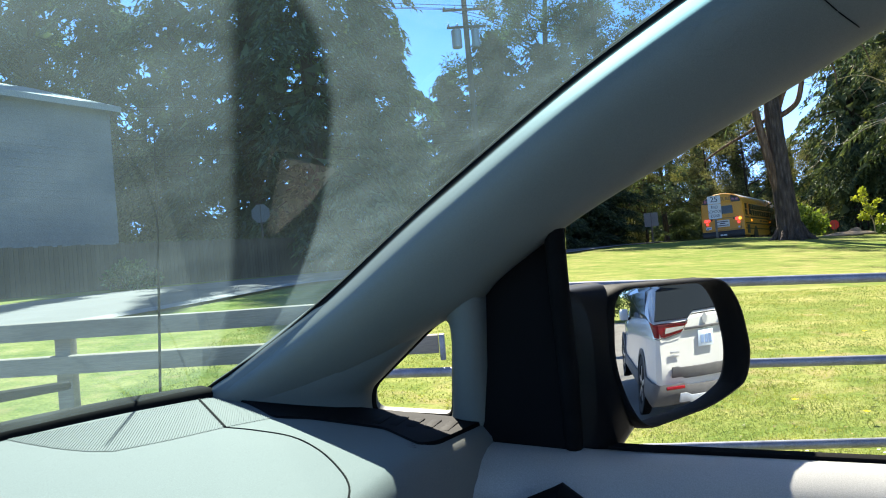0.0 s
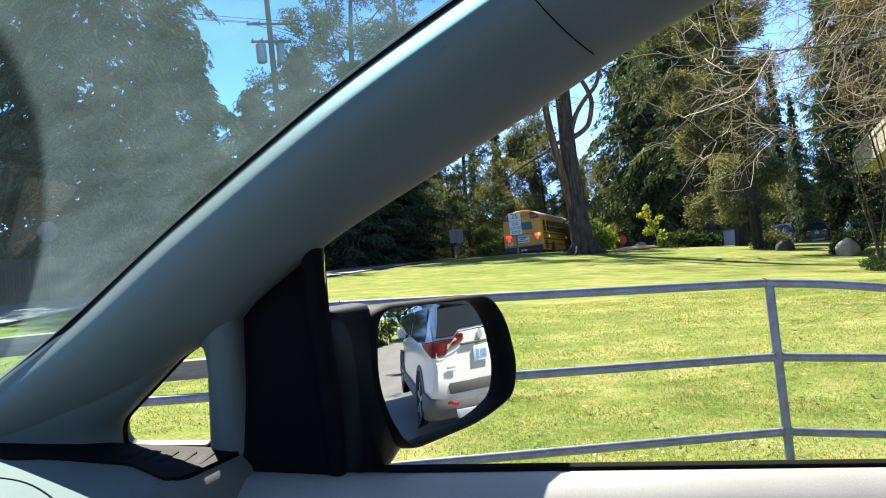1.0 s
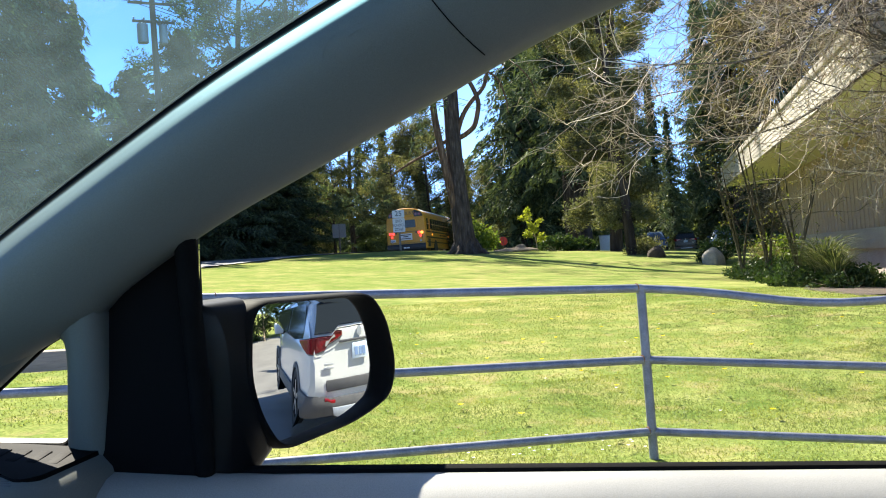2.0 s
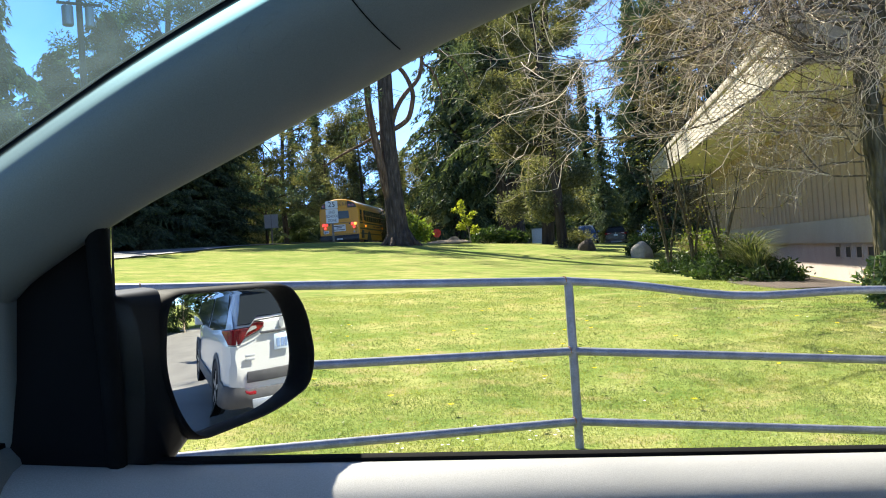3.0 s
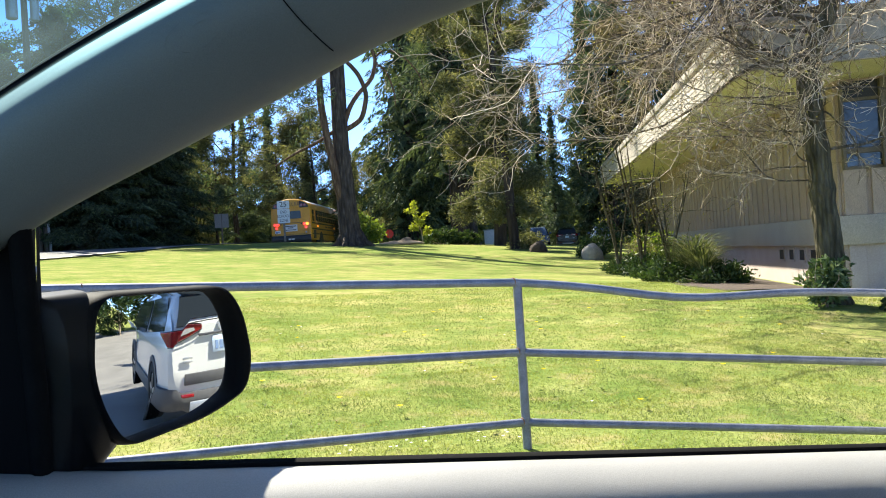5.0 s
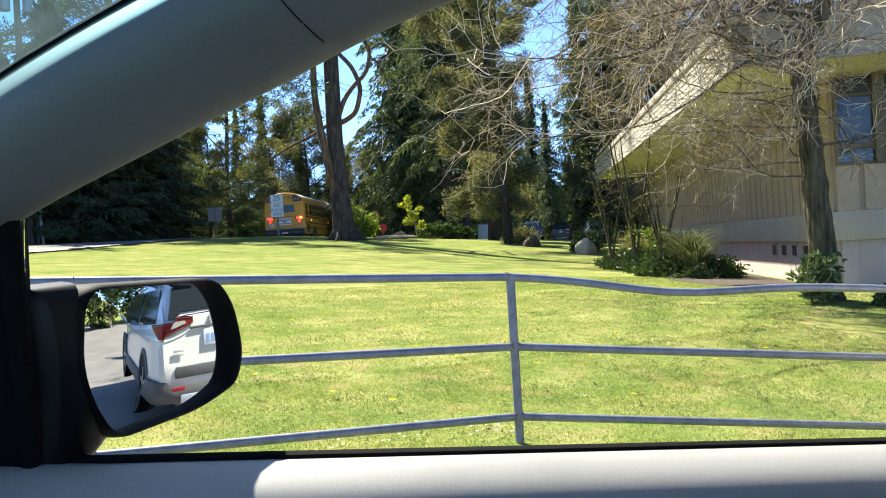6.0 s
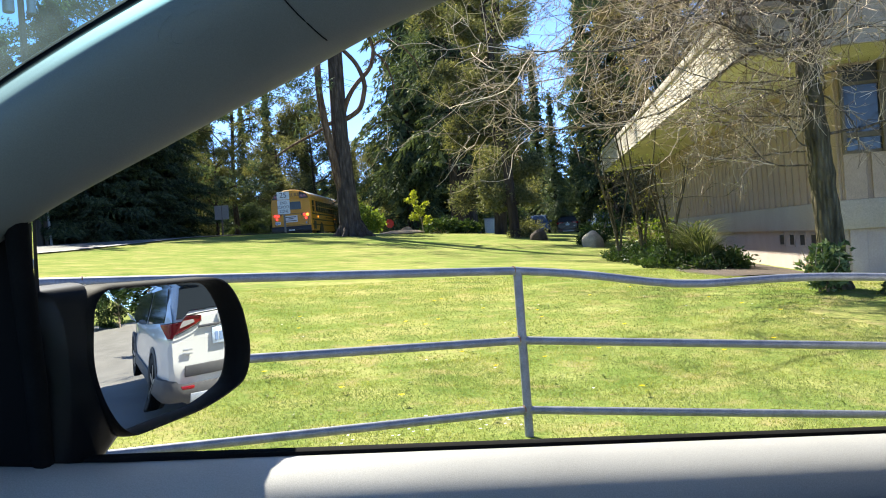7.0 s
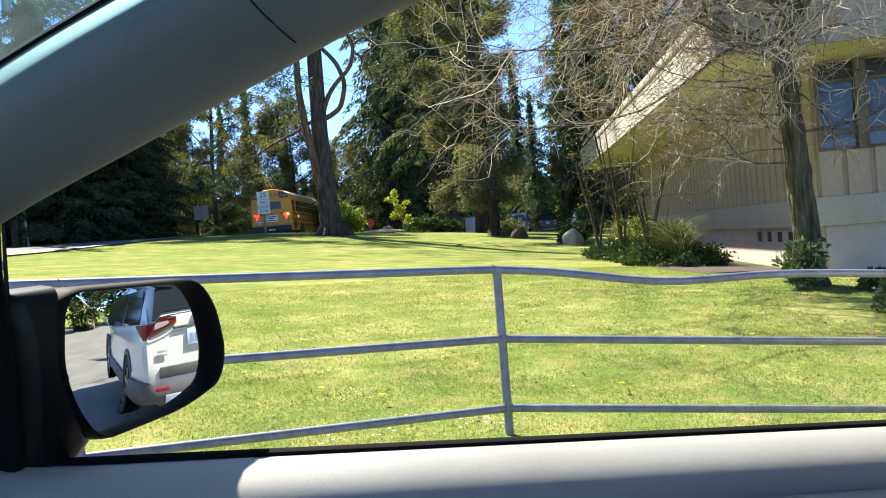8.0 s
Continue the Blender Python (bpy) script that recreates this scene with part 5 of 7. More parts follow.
def plate_sign(name, m, shape, mat, z0, label):
    root = thing(name, label, "road sign", m)
    bm = bmesh.new()
    tube(bm, [(0, 0.03, -0.3), (0, 0.03, z0 + 0.35)], 0.045, 8)
    part("post", bm, M_POLE, root)
    bm = bmesh.new()
    prism(bm, [(x, 0.0, z + z0) for x, z in shape], (0, -0.008, 0))
    part("plate", bm, mat, root, smooth=False)
    return root


octagon = [(0.38 * math.cos(radians(22.5 + 45 * k)), 0.38 * math.sin(radians(22.5 + 45 * k))) for k in range(8)]
square = [(-0.38, -0.38), (0.38, -0.38), (0.38, 0.38), (-0.38, 0.38)]
plate_sign("stop_sign", Matrix.Translation((17.8, 41.1, 2.15)) @ Matrix.Scale(0.62, 4), octagon, M_REDSIGN, 0.7, "small red octagonal sign by the bushes")
plate_sign("road_sign", Matrix.Translation((10.85, 47.9, 2.6)), square, M_BROWNSIGN, 1.35, "grey-brown back of a road sign on a post")
plate_sign("road_sign", Matrix.Translation((-7.35, 33.5, 2.6)), octagon, M_BROWNSIGN, 2.2, "grey metal back of an octagonal sign")

pole = thing("utility_pole", "dark timber utility pole with transformers and crossarms", "utility pole", Matrix.Translation((1.6, 44.2, 2.3)) @ Matrix.Rotation(radians(8), 4, "Z"))
bm = bmesh.new()
tube(bm, [(0, 0, -0.5), (0, 0, 6), (0, 0, 14.6)], [0.19, 0.17, 0.13], 12)
part("shaft", bm, M_POLE, pole)
for z, w in ((13.0, 1.15), (12.1, 1.0)):
    bm = bmesh.new()
    box(bm, (-w, -0.16, z - 0.06), (w, -0.06, z + 0.06), 0.01)
    arm = part("crossarm", bm, M_POLE, pole)
    for x in (-w + 0.08, -w * 0.45, w * 0.45, w - 0.08):
        bm = bmesh.new()
        cylinder(bm, (x, -0.11, z + 0.13), (0, 0, 1), 0.045, 0.14, 10, 0.015)
        part("insulator", bm, M_GREYMETAL, arm)
for x in (-0.55, 0.42):
    bm = bmesh.new()
    cylinder(bm, (x, -0.12, 11.5), (0, 0, 1), 0.26 if x < 0 else 0.2, 0.95, 18, 0.04)
    tr = part("transformer", bm, M_GREYMETAL, pole, "grey transformer can")
    bm = bmesh.new()
    tube(bm, [(x, -0.12, 12.0), (x + 0.02, -0.12, 12.2)], [0.05, 0.03], 8)
    part("bushing", bm, M_BROWNSIGN, tr)
bm = bmesh.new()
tube(bm, [(0.42, -0.12, 12.0), (0.75, -0.15, 11.6), (0.72, -0.15, 11.0), (0.45, -0.12, 10.85)], 0.012, 5)
part("jumper_cable", bm, M_RUBBER, pole)


def cable(a, b, sag, r=0.016):
    bm = bmesh.new()
    a, b = Vector(a), Vector(b)
    tube(bm, [a + (b - a) * t + Vector((0, 0, -sag * 4 * t * (1 - t))) for t in (k / 16 for k in range(17))], r, 4)
    return tagged(part("power_line", bm, M_RUBBER), "thin dark overhead cable across the sky", "cable", "overhead cables")


for dx, z in ((-1.0, 15.4), (-0.5, 15.4), (0.9, 15.4), (0.0, 10.4), (0.0, 9.6)):
    cable((1.6 + dx, 44.1, z), (-45 + dx, 20, z + 1.5), 0.9)
    cable((1.6 + dx, 44.1, z), (62 + dx, 98, z + 1.0), 1.2)
cable((-28, 16, 6.8), (1.6, 44.1, 8.6), 0.7)
cable((-32, 22, 9.5), (1.6, 44.1, 9.0), 0.9)

lp = thing("street_pole", "leaning grey conduit pole beside the road", "pole", Matrix.Translation((1.9, 43.9, 2.3)))
for x, r, mat, lean in ((0.0, 0.09, M_POLE, 0.02), (0.22, 0.06, M_GREYMETAL, -0.12)):
    bm = bmesh.new()
    tube(bm, [(x, 0, -0.2), (x + lean, 0, 2.4)], r, 10)
    part("pole", bm, mat, lp)


def board_fence(ctrl, height, label, pitch=0.15):
    root = thing("board_fence", label, "fence")
    bm = bmesh.new()
    box(bm, (-pitch / 2 + 0.004, -0.011, 0.0), (pitch / 2 - 0.004, 0.011, 1.0), 0.004, segments=1)
    me = bpy.data.meshes.new("board")
    bm.to_mesh(me)
    bm.free()
    me.materials.append(M_BROWNFENCE)
    rng = random.Random(5)
    for a, b in zip(ctrl, ctrl[1:]):
        a, b = Vector(a), Vector(b)
        d = b - a
        ang = math.atan2(d.y, d.x)
        n = int(d.length / pitch)
        for k in range(n):
            p = a + d * ((k + 0.5) / n)
            ob = new("board", me)
            ob.parent = root
            ob.matrix_basis = Matrix.Translation((p.x, p.y, gz(p.x, p.y) - 0.05)) @ Matrix.Rotation(ang, 4, "Z") @ Matrix.Diagonal((1, 1, height + rng.uniform(-0.02, 0.03), 1))
        for z in (0.35, height - 0.3):
            bm = bmesh.new()
            m_ = Matrix.Translation((a.x, a.y, 0)) @ Matrix.Rotation(ang, 4, "Z")
            loft(bm, [[(a.x + d.x * t, a.y + d.y * t, gz(a.x + d.x * t, a.y + d.y * t) + z + q) for q in (-0.04, 0.04)] for t in (k / 8 for k in range(9))])
            part("rail", bm, M_BROWNFENCE, root)
    return root


board_fence([(-21, 17.5), (-13.5, 24), (-8.6, 30.5), (-4.8, 37.3)], 1.5, "dark brown board fence behind the road")
board_fence([(-4.6, 38), (1.0, 50), (7.2, 57), (11, 60)], 1.7, "brown board fence under the dark trees")

house = thing("grey_house", "grey sided house with a pale roof behind the fence", "house", Matrix.Translation((-12.6, 29.1, 2.55)) @ Matrix.Rotation(radians(60), 4, "Z"))
bm = bmesh.new()
box(bm, (-14, 0, -0.5), (1.6, 9, 6.1))
hw = part("wall", bm, M_GREYHOUSE, house)
for k in range(26):
    bm = bmesh.new()
    loft(bm, [[(x, -0.03, 0.24 * k), (x, -0.006, 0.24 * k + 0.235), (x, 0.0, 0.24 * k + 0.235)] for x in (-14, 1.62)])
    part("siding_board", bm, M_GREYHOUSE, hw, smooth=False)
bm = bmesh.new()
prism(bm, [(1.75, -0.5, 5.95), (1.75, 4.5, 7.6), (1.75, 9.6, 5.95), (1.75, 9.6, 6.15), (1.75, 4.5, 7.8), (1.75, -0.5, 6.15)], (-16.3, 0, 0))
part("roof", bm, M_PALEROOF, house, "pale flat-seamed roof", smooth=False)

# utility box, boulders, stump
bx = thing("utility_box", "pale grey utility cabinet beyond the lawn", "cabinet", Matrix.Translation((27.5, 47.4, 1.55)) @ Matrix.Rotation(radians(-30), 4, "Z"))
bm = bmesh.new()
box(bm, (-0.55, -0.3, 0), (0.55, 0.3, 1.1), 0.03)
part("body", bm, M_WHITE, bx)
bm = bmesh.new()
box(bm, (-0.6, -0.34, 1.1), (0.6, 0.34, 1.16), 0.02)
part("lid", bm, M_GREYMETAL, bx)


def boulder(x, y, sx, sy, sz, seed, mat, label):
    bm = bmesh.new()
    bmesh.ops.create_icosphere(bm, subdivisions=4, radius=1.0)
    for v in bm.verts:
        p = v.co.copy()
        k = 1 + 0.16 * noise.noise(p * 1.1 + Vector((seed, 0, 0))) + 0.05 * noise.noise(p * 4 + Vector((0, seed, 0))) + 0.015 * noise.noise(p * 12)
        v.co = Vector((p.x * sx * k, p.y * sy * k, max(-0.35, p.z * k) * sz))
    ob = part("boulder", bm, mat, None, angle=180)
    ob.matrix_basis = Matrix.Translation((x, y, gz(x, y) + sz * 0.25))
    return tagged(ob, label, "rock")


boulder(18.0, 24.2, 0.36, 0.33, 0.44, 3.0, M_ROCK, "rounded pale granite boulder on the lawn edge")
boulder(18.7, 28.6, 0.34, 0.3, 0.34, 7.0, M_SOIL, "brown boulder at the foot of a tree")
boulder(16.5, 36.2, 0.3, 0.28, 0.26, 11.0, M_DIRT, "low pale stump in a mound of dirt")
boulder(16.3, 36.3, 1.1, 0.7, 0.14, 13.0, M_DIRT, "small mound of bare soil")

# ---- trees ----
def polar(bearing, dist):
    """A place on the ground by its bearing from +y and its distance."""
    return dist * math.sin(radians(bearing)), dist * math.cos(radians(bearing))


def conifer(seed, h, r, mat, bare=0.08, droop=0.5, dense=1.0, label="tall dark green conifer with drooping boughs", sprig=0.2, column=0.85, hang=0.6, girth=1.0, gap=0.45, name="conifer"):
    """A conifer: whorls of boughs, each a flat spray of side shoots set with sprigs, over a dark core."""
    rng = np.random.RandomState(seed)
    root = thing(name, label, "tree")
    bm = bmesh.new()
    lean = rng.uniform(-0.01, 0.01, 2)
    zs = [-0.6, 0, 0.5, h * 0.25, h * 0.5, h * 0.75, h * 0.985]
    rs = [h * 0.021, h * 0.019, h * 0.0155, h * 0.0125, h * 0.009, h * 0.005, 0.015]
    tube(bm, [(lean[0] * z, lean[1] * z, z) for z in zs], [v * girth for v in rs], 10)
    trunk = part("trunk", bm, M_BARK, root)
    C, A, B = [], [], []
    wood = bmesh.new()
    z = h * bare
    bulge = rng.uniform(0, 6.28, 3)
    while z < h * 0.99:
        t = (z / h - bare) / (1 - bare)
        prof = min(1.0, 0.6 + t * 3) * (1 - t) ** column + 0.02
        for k in range(rng.randint(4, 7)):
            phi = rng.uniform(0, 2 * math.pi)
            # lobes and hollows in the outline
            lobe = 1 + 0.2 * math.sin(z * 0.9 + bulge[0] + 2 * phi) + 0.14 * math.sin(z * 2.1 + bulge[1] - phi)
            L = r * prof * lobe * rng.uniform(0.62, 1.1)
            if L < 0.12:
                continue
            o, l = np.array([math.cos(phi), math.sin(phi), 0]), np.array([-math.sin(phi), math.cos(phi), 0])
            rise = rng.uniform(0.05, 0.35)
            base = np.array([lean[0] * z, lean[1] * z, z])

            def along(q):
                return np.outer(q * L, o) + np.outer((rise * q - droop * q * q) * L, [0, 0, 1]) + base

            tube(wood, [Vector(p) for p in along(np.array([0.0, 0.5, 0.95]))], [0.012 * L + 0.006, 0.006 * L + 0.004, 0.003], 3, cap=False)
            n = max(8, int(L * L * 7 * dense + L * 14 * dense))
            s_ = 0.12 + 0.88 * rng.uniform(0, 1, n) ** 0.75
            # shoots alternate left and right; sprigs sit along the shoots
            shoot = np.round(s_ * L / 0.28) * 0.28 / L
            reach_ = rng.uniform(-1, 1, n)
            reach_ = np.sign(reach_) * np.abs(reach_) ** 0.8
            width = L * (0.36 - 0.28 * s_) + 0.1
            p = along(shoot + np.abs(reach_) * 0.1) + np.outer(reach_ * width, l)
            p[:, 2] -= np.abs(reach_) * width * 0.28 + rng.uniform(0, 1, n) ** 2 * hang * 0.7
            d = np.outer(0.65 * np.ones(n), o) + np.outer(np.sign(reach_) * 0.7, l)
            d[:, 2] -= 0.15 + droop * shoot + rng.uniform(-0.2, 1.0, n) * hang
            d += rng.normal(size=(n, 3)) * 0.28
            d /= np.linalg.norm(d, axis=1, keepdims=True)
            ln = rng.uniform(0.55, 1.25, n)[:, None] * sprig
            w = np.cross(d, rng.normal(size=(n, 3)))
            w /= np.linalg.norm(w, axis=1, keepdims=True)
            C.append(p), A.append(d * ln), B.append(w * ln * rng.uniform(0.2, 0.36, n)[:, None])
        # dark inner twigs close to the trunk
        m_ = 14
        ang, rad = rng.uniform(0, 6.28, m_), r * prof * rng.uniform(0.08, 0.5, m_)
        C.append(np.stack([rad * np.cos(ang), rad * np.sin(ang), z + rng.uniform(-0.4, 0.4, m_)], 1))
        d = rng.normal(size=(m_, 3))
        d /= np.linalg.norm(d, axis=1, keepdims=True)
        w = np.cross(d, rng.normal(size=(m_, 3)))
        A.append(d * 0.42), B.append(w / np.linalg.norm(w, axis=1, keepdims=True) * 0.26)
        z += rng.uniform(0.7, 1.25) * gap * (h / 24) ** 0.5
    part("boughs", wood, M_BARK, trunk)
    needles("crown", np.concatenate(C), np.concatenate(A), np.concatenate(B), mat, root)
    return root


def tufts(centres, radius, per, leaf, rng, flat=0.8, thin=0.25):
    """Leaves scattered in clumps: centres, half lengths, half widths."""
    c = np.repeat(np.asarray(centres, dtype=float), per, axis=0)
    n = len(c)
    off = rng.normal(size=(n, 3))
    off /= np.linalg.norm(off, axis=1, keepdims=True)
    off *= (rng.uniform(0, 1, n) ** 0.45)[:, None] * (np.repeat(np.broadcast_to(radius, len(centres)), per))[:, None]
    off[:, 2] *= flat
    d = off / np.maximum(np.linalg.norm(off, axis=1, keepdims=True), 1e-6) + rng.normal(size=(n, 3)) * 0.5
    d /= np.linalg.norm(d, axis=1, keepdims=True)
    w = np.cross(d, rng.normal(size=(n, 3)))
    w /= np.linalg.norm(w, axis=1, keepdims=True)
    ln = rng.uniform(0.6, 1.2, n)[:, None] * leaf
    return c + off, d * ln, w * ln * thin


def limb(bm, start, heading, length, radius, rng, n=7, wander=0.25, lift=0.0, sides=6, taper=0.25):
    """A wandering branch; gives the points along it."""
    p, d = Vector(start), Vector(heading).normalized()
    pts, rad = [p.copy()], [radius]
    for i in range(n):
        d = (d + Vector((rng.gauss(0, wander), rng.gauss(0, wander), rng.gauss(0, wander * 0.8) + lift))).normalized()
        p = p + d * (length / n)
        pts.append(p.copy())
        rad.append(radius * (1 - (1 - taper) * (i + 1) / n))
    tube(bm, pts, rad, sides, cap=False)
    return pts


def broad_tree(seed, h, r, leaf_mat, bark, name="tree", label="", leaf=0.12, clumps=150, per=60, bare=0.25, clump_r=0.7, squash=1.0):
    """A tree with a trunk, limbs and a crown of leaf clumps with gaps."""
    rng, nr = random.Random(seed), np.random.RandomState(seed)
    root = thing(name, label, "tree")
    bm = bmesh.new()
    spine = limb(bm, (0, 0, -0.4), (0, 0, 1), h * 0.8, h * 0.011 + 0.04, rng, 8, 0.05, 0.1, 9, 0.3)
    trunk = part("trunk", bm, bark, root)
    bm = bmesh.new()
    ends = []
    n = 22
    for k in range(n):
        z = h * (bare + (0.95 - bare) * (k + rng.random()) / n)
        f = (z / h - bare) / (1 - bare)
        L = r * (0.35 + 1.1 * math.sin(math.pi * min(1, f * 0.85 + 0.12))) * rng.uniform(0.6, 1.0) * squash
        phi = rng.uniform(0, 2 * math.pi)
        i = min(len(spine) - 1, int(z / (h * 0.8) * (len(spine) - 1)))
        base = spine[i]
        pts = limb(bm, base, (math.cos(phi), math.sin(phi), 0.5), L, 0.03 + 0.004 * h * (1 - f), rng, 5, 0.2, 0.03, 5)
        ends += pts[2:]
    part("limbs", bm, bark, root)
    pick = [ends[rng.randrange(len(ends))] + Vector((rng.gauss(0, 0.5), rng.gauss(0, 0.5), rng.gauss(0, 0.45))) * r * 0.22 for _ in range(clumps)]
    c, a, b = tufts(pick, nr.uniform(0.5, 1.15, clumps) * clump_r, per, leaf, nr, 0.75, 0.42)
    needles("crown", c, a, b, leaf_mat, root)
    return root


def place(root, x, y, turn=0.0, size=1.0, sink=0.0):
    root.matrix_basis = Matrix.Translation((x, y, gz(x, y) - sink)) @ Matrix.Rotation(radians(turn), 4, "Z") @ Matrix.Scale(size, 4)
    return root


def again(root, x, y, turn, size, sink=0.0):
    c = copy_thing(root, Matrix())
    return place(c, x, y, turn, size, sink)


fir_a = conifer(1, 25, 4.4, M_FIR, 0.03, 0.5, 1.2, sprig=0.19)
fir_b = conifer(2, 22, 3.7, M_FIR, 0.05, 0.42, 1.2, sprig=0.2)
fir_c = conifer(3, 27, 5.2, M_FIR, 0.02, 0.6, 1.0, sprig=0.22, label="broad dark conifer with boughs down to the ground")
for t_, g_ in ((fir_a, "conifers round the lawn"), (fir_b, "conifers round the lawn"), (fir_c, "conifers round the lawn")):
    tagged(t_, group=g_)
place(fir_a, *polar(24.9, 58), 0, 1.0)
place(fir_b, *polar(-12.5, 40), 40, 1.15)
place(fir_c, *polar(-8.6, 37), 20, 1.0)
SPOTS = [(fir_c, 27.6, 60, 120, 0.95), (fir_a, 21.3, 82, 200, 0.36), (fir_b, 36.5, 84, 10, 1.15), (fir_a, 38.4, 82, 80, 1.2), (fir_c, 41.5, 80, 310, 1.1),
         (fir_b, 15.9, 84, 30, 0.66), (fir_a, 12.0, 92, 330, 0.42),
         (fir_a, -29.5, 44, 60, 1.05), (fir_b, -25.2, 47, 170, 1.2), (fir_c, -21.0, 45, 250, 0.95), (fir_a, -17.0, 42, 310, 1.0), (fir_c, -4.6, 44, 80, 0.9), (fir_a, -2.6, 52, 140, 0.6), (fir_b, -33.5, 40, 200, 1.1), (fir_c, -37.0, 46, 20, 1.1),
         (fir_b, 25.6, 72, 100, 1.1), (fir_a, 30.5, 74, 40, 0.95), (fir_b, 11.2, 78, 60, 0.75), (fir_c, 14.3, 80, 20, 0.45), (fir_b, 18.2, 80, 200, 0.5), (fir_a, 20.2, 76, 130, 0.4), (fir_c, 8.4, 72, 260, 0.6), (fir_a, 34.2, 78, 300, 0.5), (fir_b, 33.2, 84, 100, 0.75), (fir_c, 22.6, 90, 10, 0.35)]
for src, b_, d_, turn, size in SPOTS:
    again(src, *polar(b_, d_), turn, size)
# one with a heavy bare foot beside the cedars
heavy = conifer(5, 27, 4.4, M_FIR, 0.17, 0.55, 1.3, "old dark conifer with a thick bare trunk foot", sprig=0.2, girth=1.9)
place(heavy, *polar(28.3, 52), 70, 1.0)
# dense dark evergreens behind the board fence
yew = conifer(8, 12, 4.2, M_YEW, 0.01, 0.3, 4.2, "dense very dark evergreen behind the board fence", sprig=0.13, column=0.5, gap=0.4, hang=0.3)
tagged(yew, group="dark evergreens behind the fence")
place(yew, *polar(6.9, 48), 200, 0.95)
for b_, d_, turn, size in ((3.6, 47, 70, 1.0), (9.2, 52, 10, 0.8), (0.6, 50, 150, 0.9)):
    again(yew, *polar(b_, d_), turn, size)

cedar = broad_tree(11, 17, 2.0, M_OLIVE, M_BARK, "cedar_tree", "olive green cedar with fine feathery foliage", 0.06, 760, 140, 0.07, 0.55)
place(cedar, 19.0, 30.8, 0, 1.0)
tagged(cedar, group="cedars on the lawn")
tall_cedar = broad_tree(12, 25, 2.9, M_OLIVE, M_BARK, "cedar_tree", "tall olive green cedar with fine feathery foliage", 0.075, 880, 135, 0.12, 0.7)
tagged(tall_cedar, group="cedars on the lawn")
place(tall_cedar, *polar(30.6, 42), 120, 1.0)
brown_tree = broad_tree(23, 19, 4.6, M_DRYTWIG, M_BARK, "broadleaf_tree", "tall brownish tree of dry fine twigs behind the building", 0.1, 330, 130, 0.1, 0.9)
place(brown_tree, *polar(41.2, 46), 0, 1.0)
again(brown_tree, *polar(46.2, 40), 140, 0.95)

olive_tree = broad_tree(21, 11, 3.6, M_OLIVE, M_PINEBARK, "broadleaf_tree", "olive green tree with fine dense foliage", 0.085, 300, 150, 0.08, 0.8)
tagged(olive_tree, group="olive trees along the road")
place(olive_tree, *polar(16.4, 62), 0, 0.82)
for b_, d_, turn, size in ((18.9, 60, 90, 0.95), (12.4, 68, 200, 0.9), (22.4, 66, 40, 0.7)):
    again(olive_tree, *polar(b_, d_), turn, size)
leafy = broad_tree(31, 11, 3.0, M_LEAF, M_GREYBARK, "broadleaf_tree", "fresh green rounded tree behind the pole", 0.09, 240, 130, 0.15, 0.8)
place(leafy, *polar(4.2, 62), 0, 1.0)
pine2 = broad_tree(41, 24, 5.0, M_PINE, M_PINEBARK, "pine_tree", "tall pine with open tufted blue-green crown", 0.12, 380, 120, 0.12, 0.85, 1.1)
place(pine2, *polar(10.2, 56), 0, 1.0)
tagged(pine2, group="pines by the road")
again(pine2, *polar(13.6, 72), 130, 0.8)
again(pine2, *polar(6.6, 58), 60, 1.1)
again(pine2, *polar(38.0, 80), 60, 1.0)

# forked pine on the crest
forked = thing("pine_tree", "tall forked pine with orange twisted limbs", "tree")
rng = random.Random(7)
bm = bmesh.new()
G = gz(12.88, 33.55)
tube(bm, [(12.90, 33.52, G - 0.4), (12.88, 33.54, G + 0.05), (12.84, 33.55, G + 0.5), (12.78, 33.58, G + 1.6), (12.70, 33.63, 6.1), (12.74, 33.64, 9.7), (12.72, 33.7, 14), (12.8, 33.7, 21)], [0.75, 0.55, 0.46, 0.40, 0.33, 0.30, 0.24, 0.06], 16)
for k in range(7):
    a = k * 0.9 + 0.3
    tube(bm, [(12.88 + 0.3 * math.cos(a), 33.54 + 0.3 * math.sin(a), G + 0.55), (12.88 + 0.6 * math.cos(a), 33.54 + 0.6 * math.sin(a), G + 0.08), (12.88 + 0.95 * math.cos(a), 33.54 + 0.95 * math.sin(a), G - 0.1)], [0.16, 0.13, 0.05], 7)
part("trunk", bm, M_PINEBARK, forked)
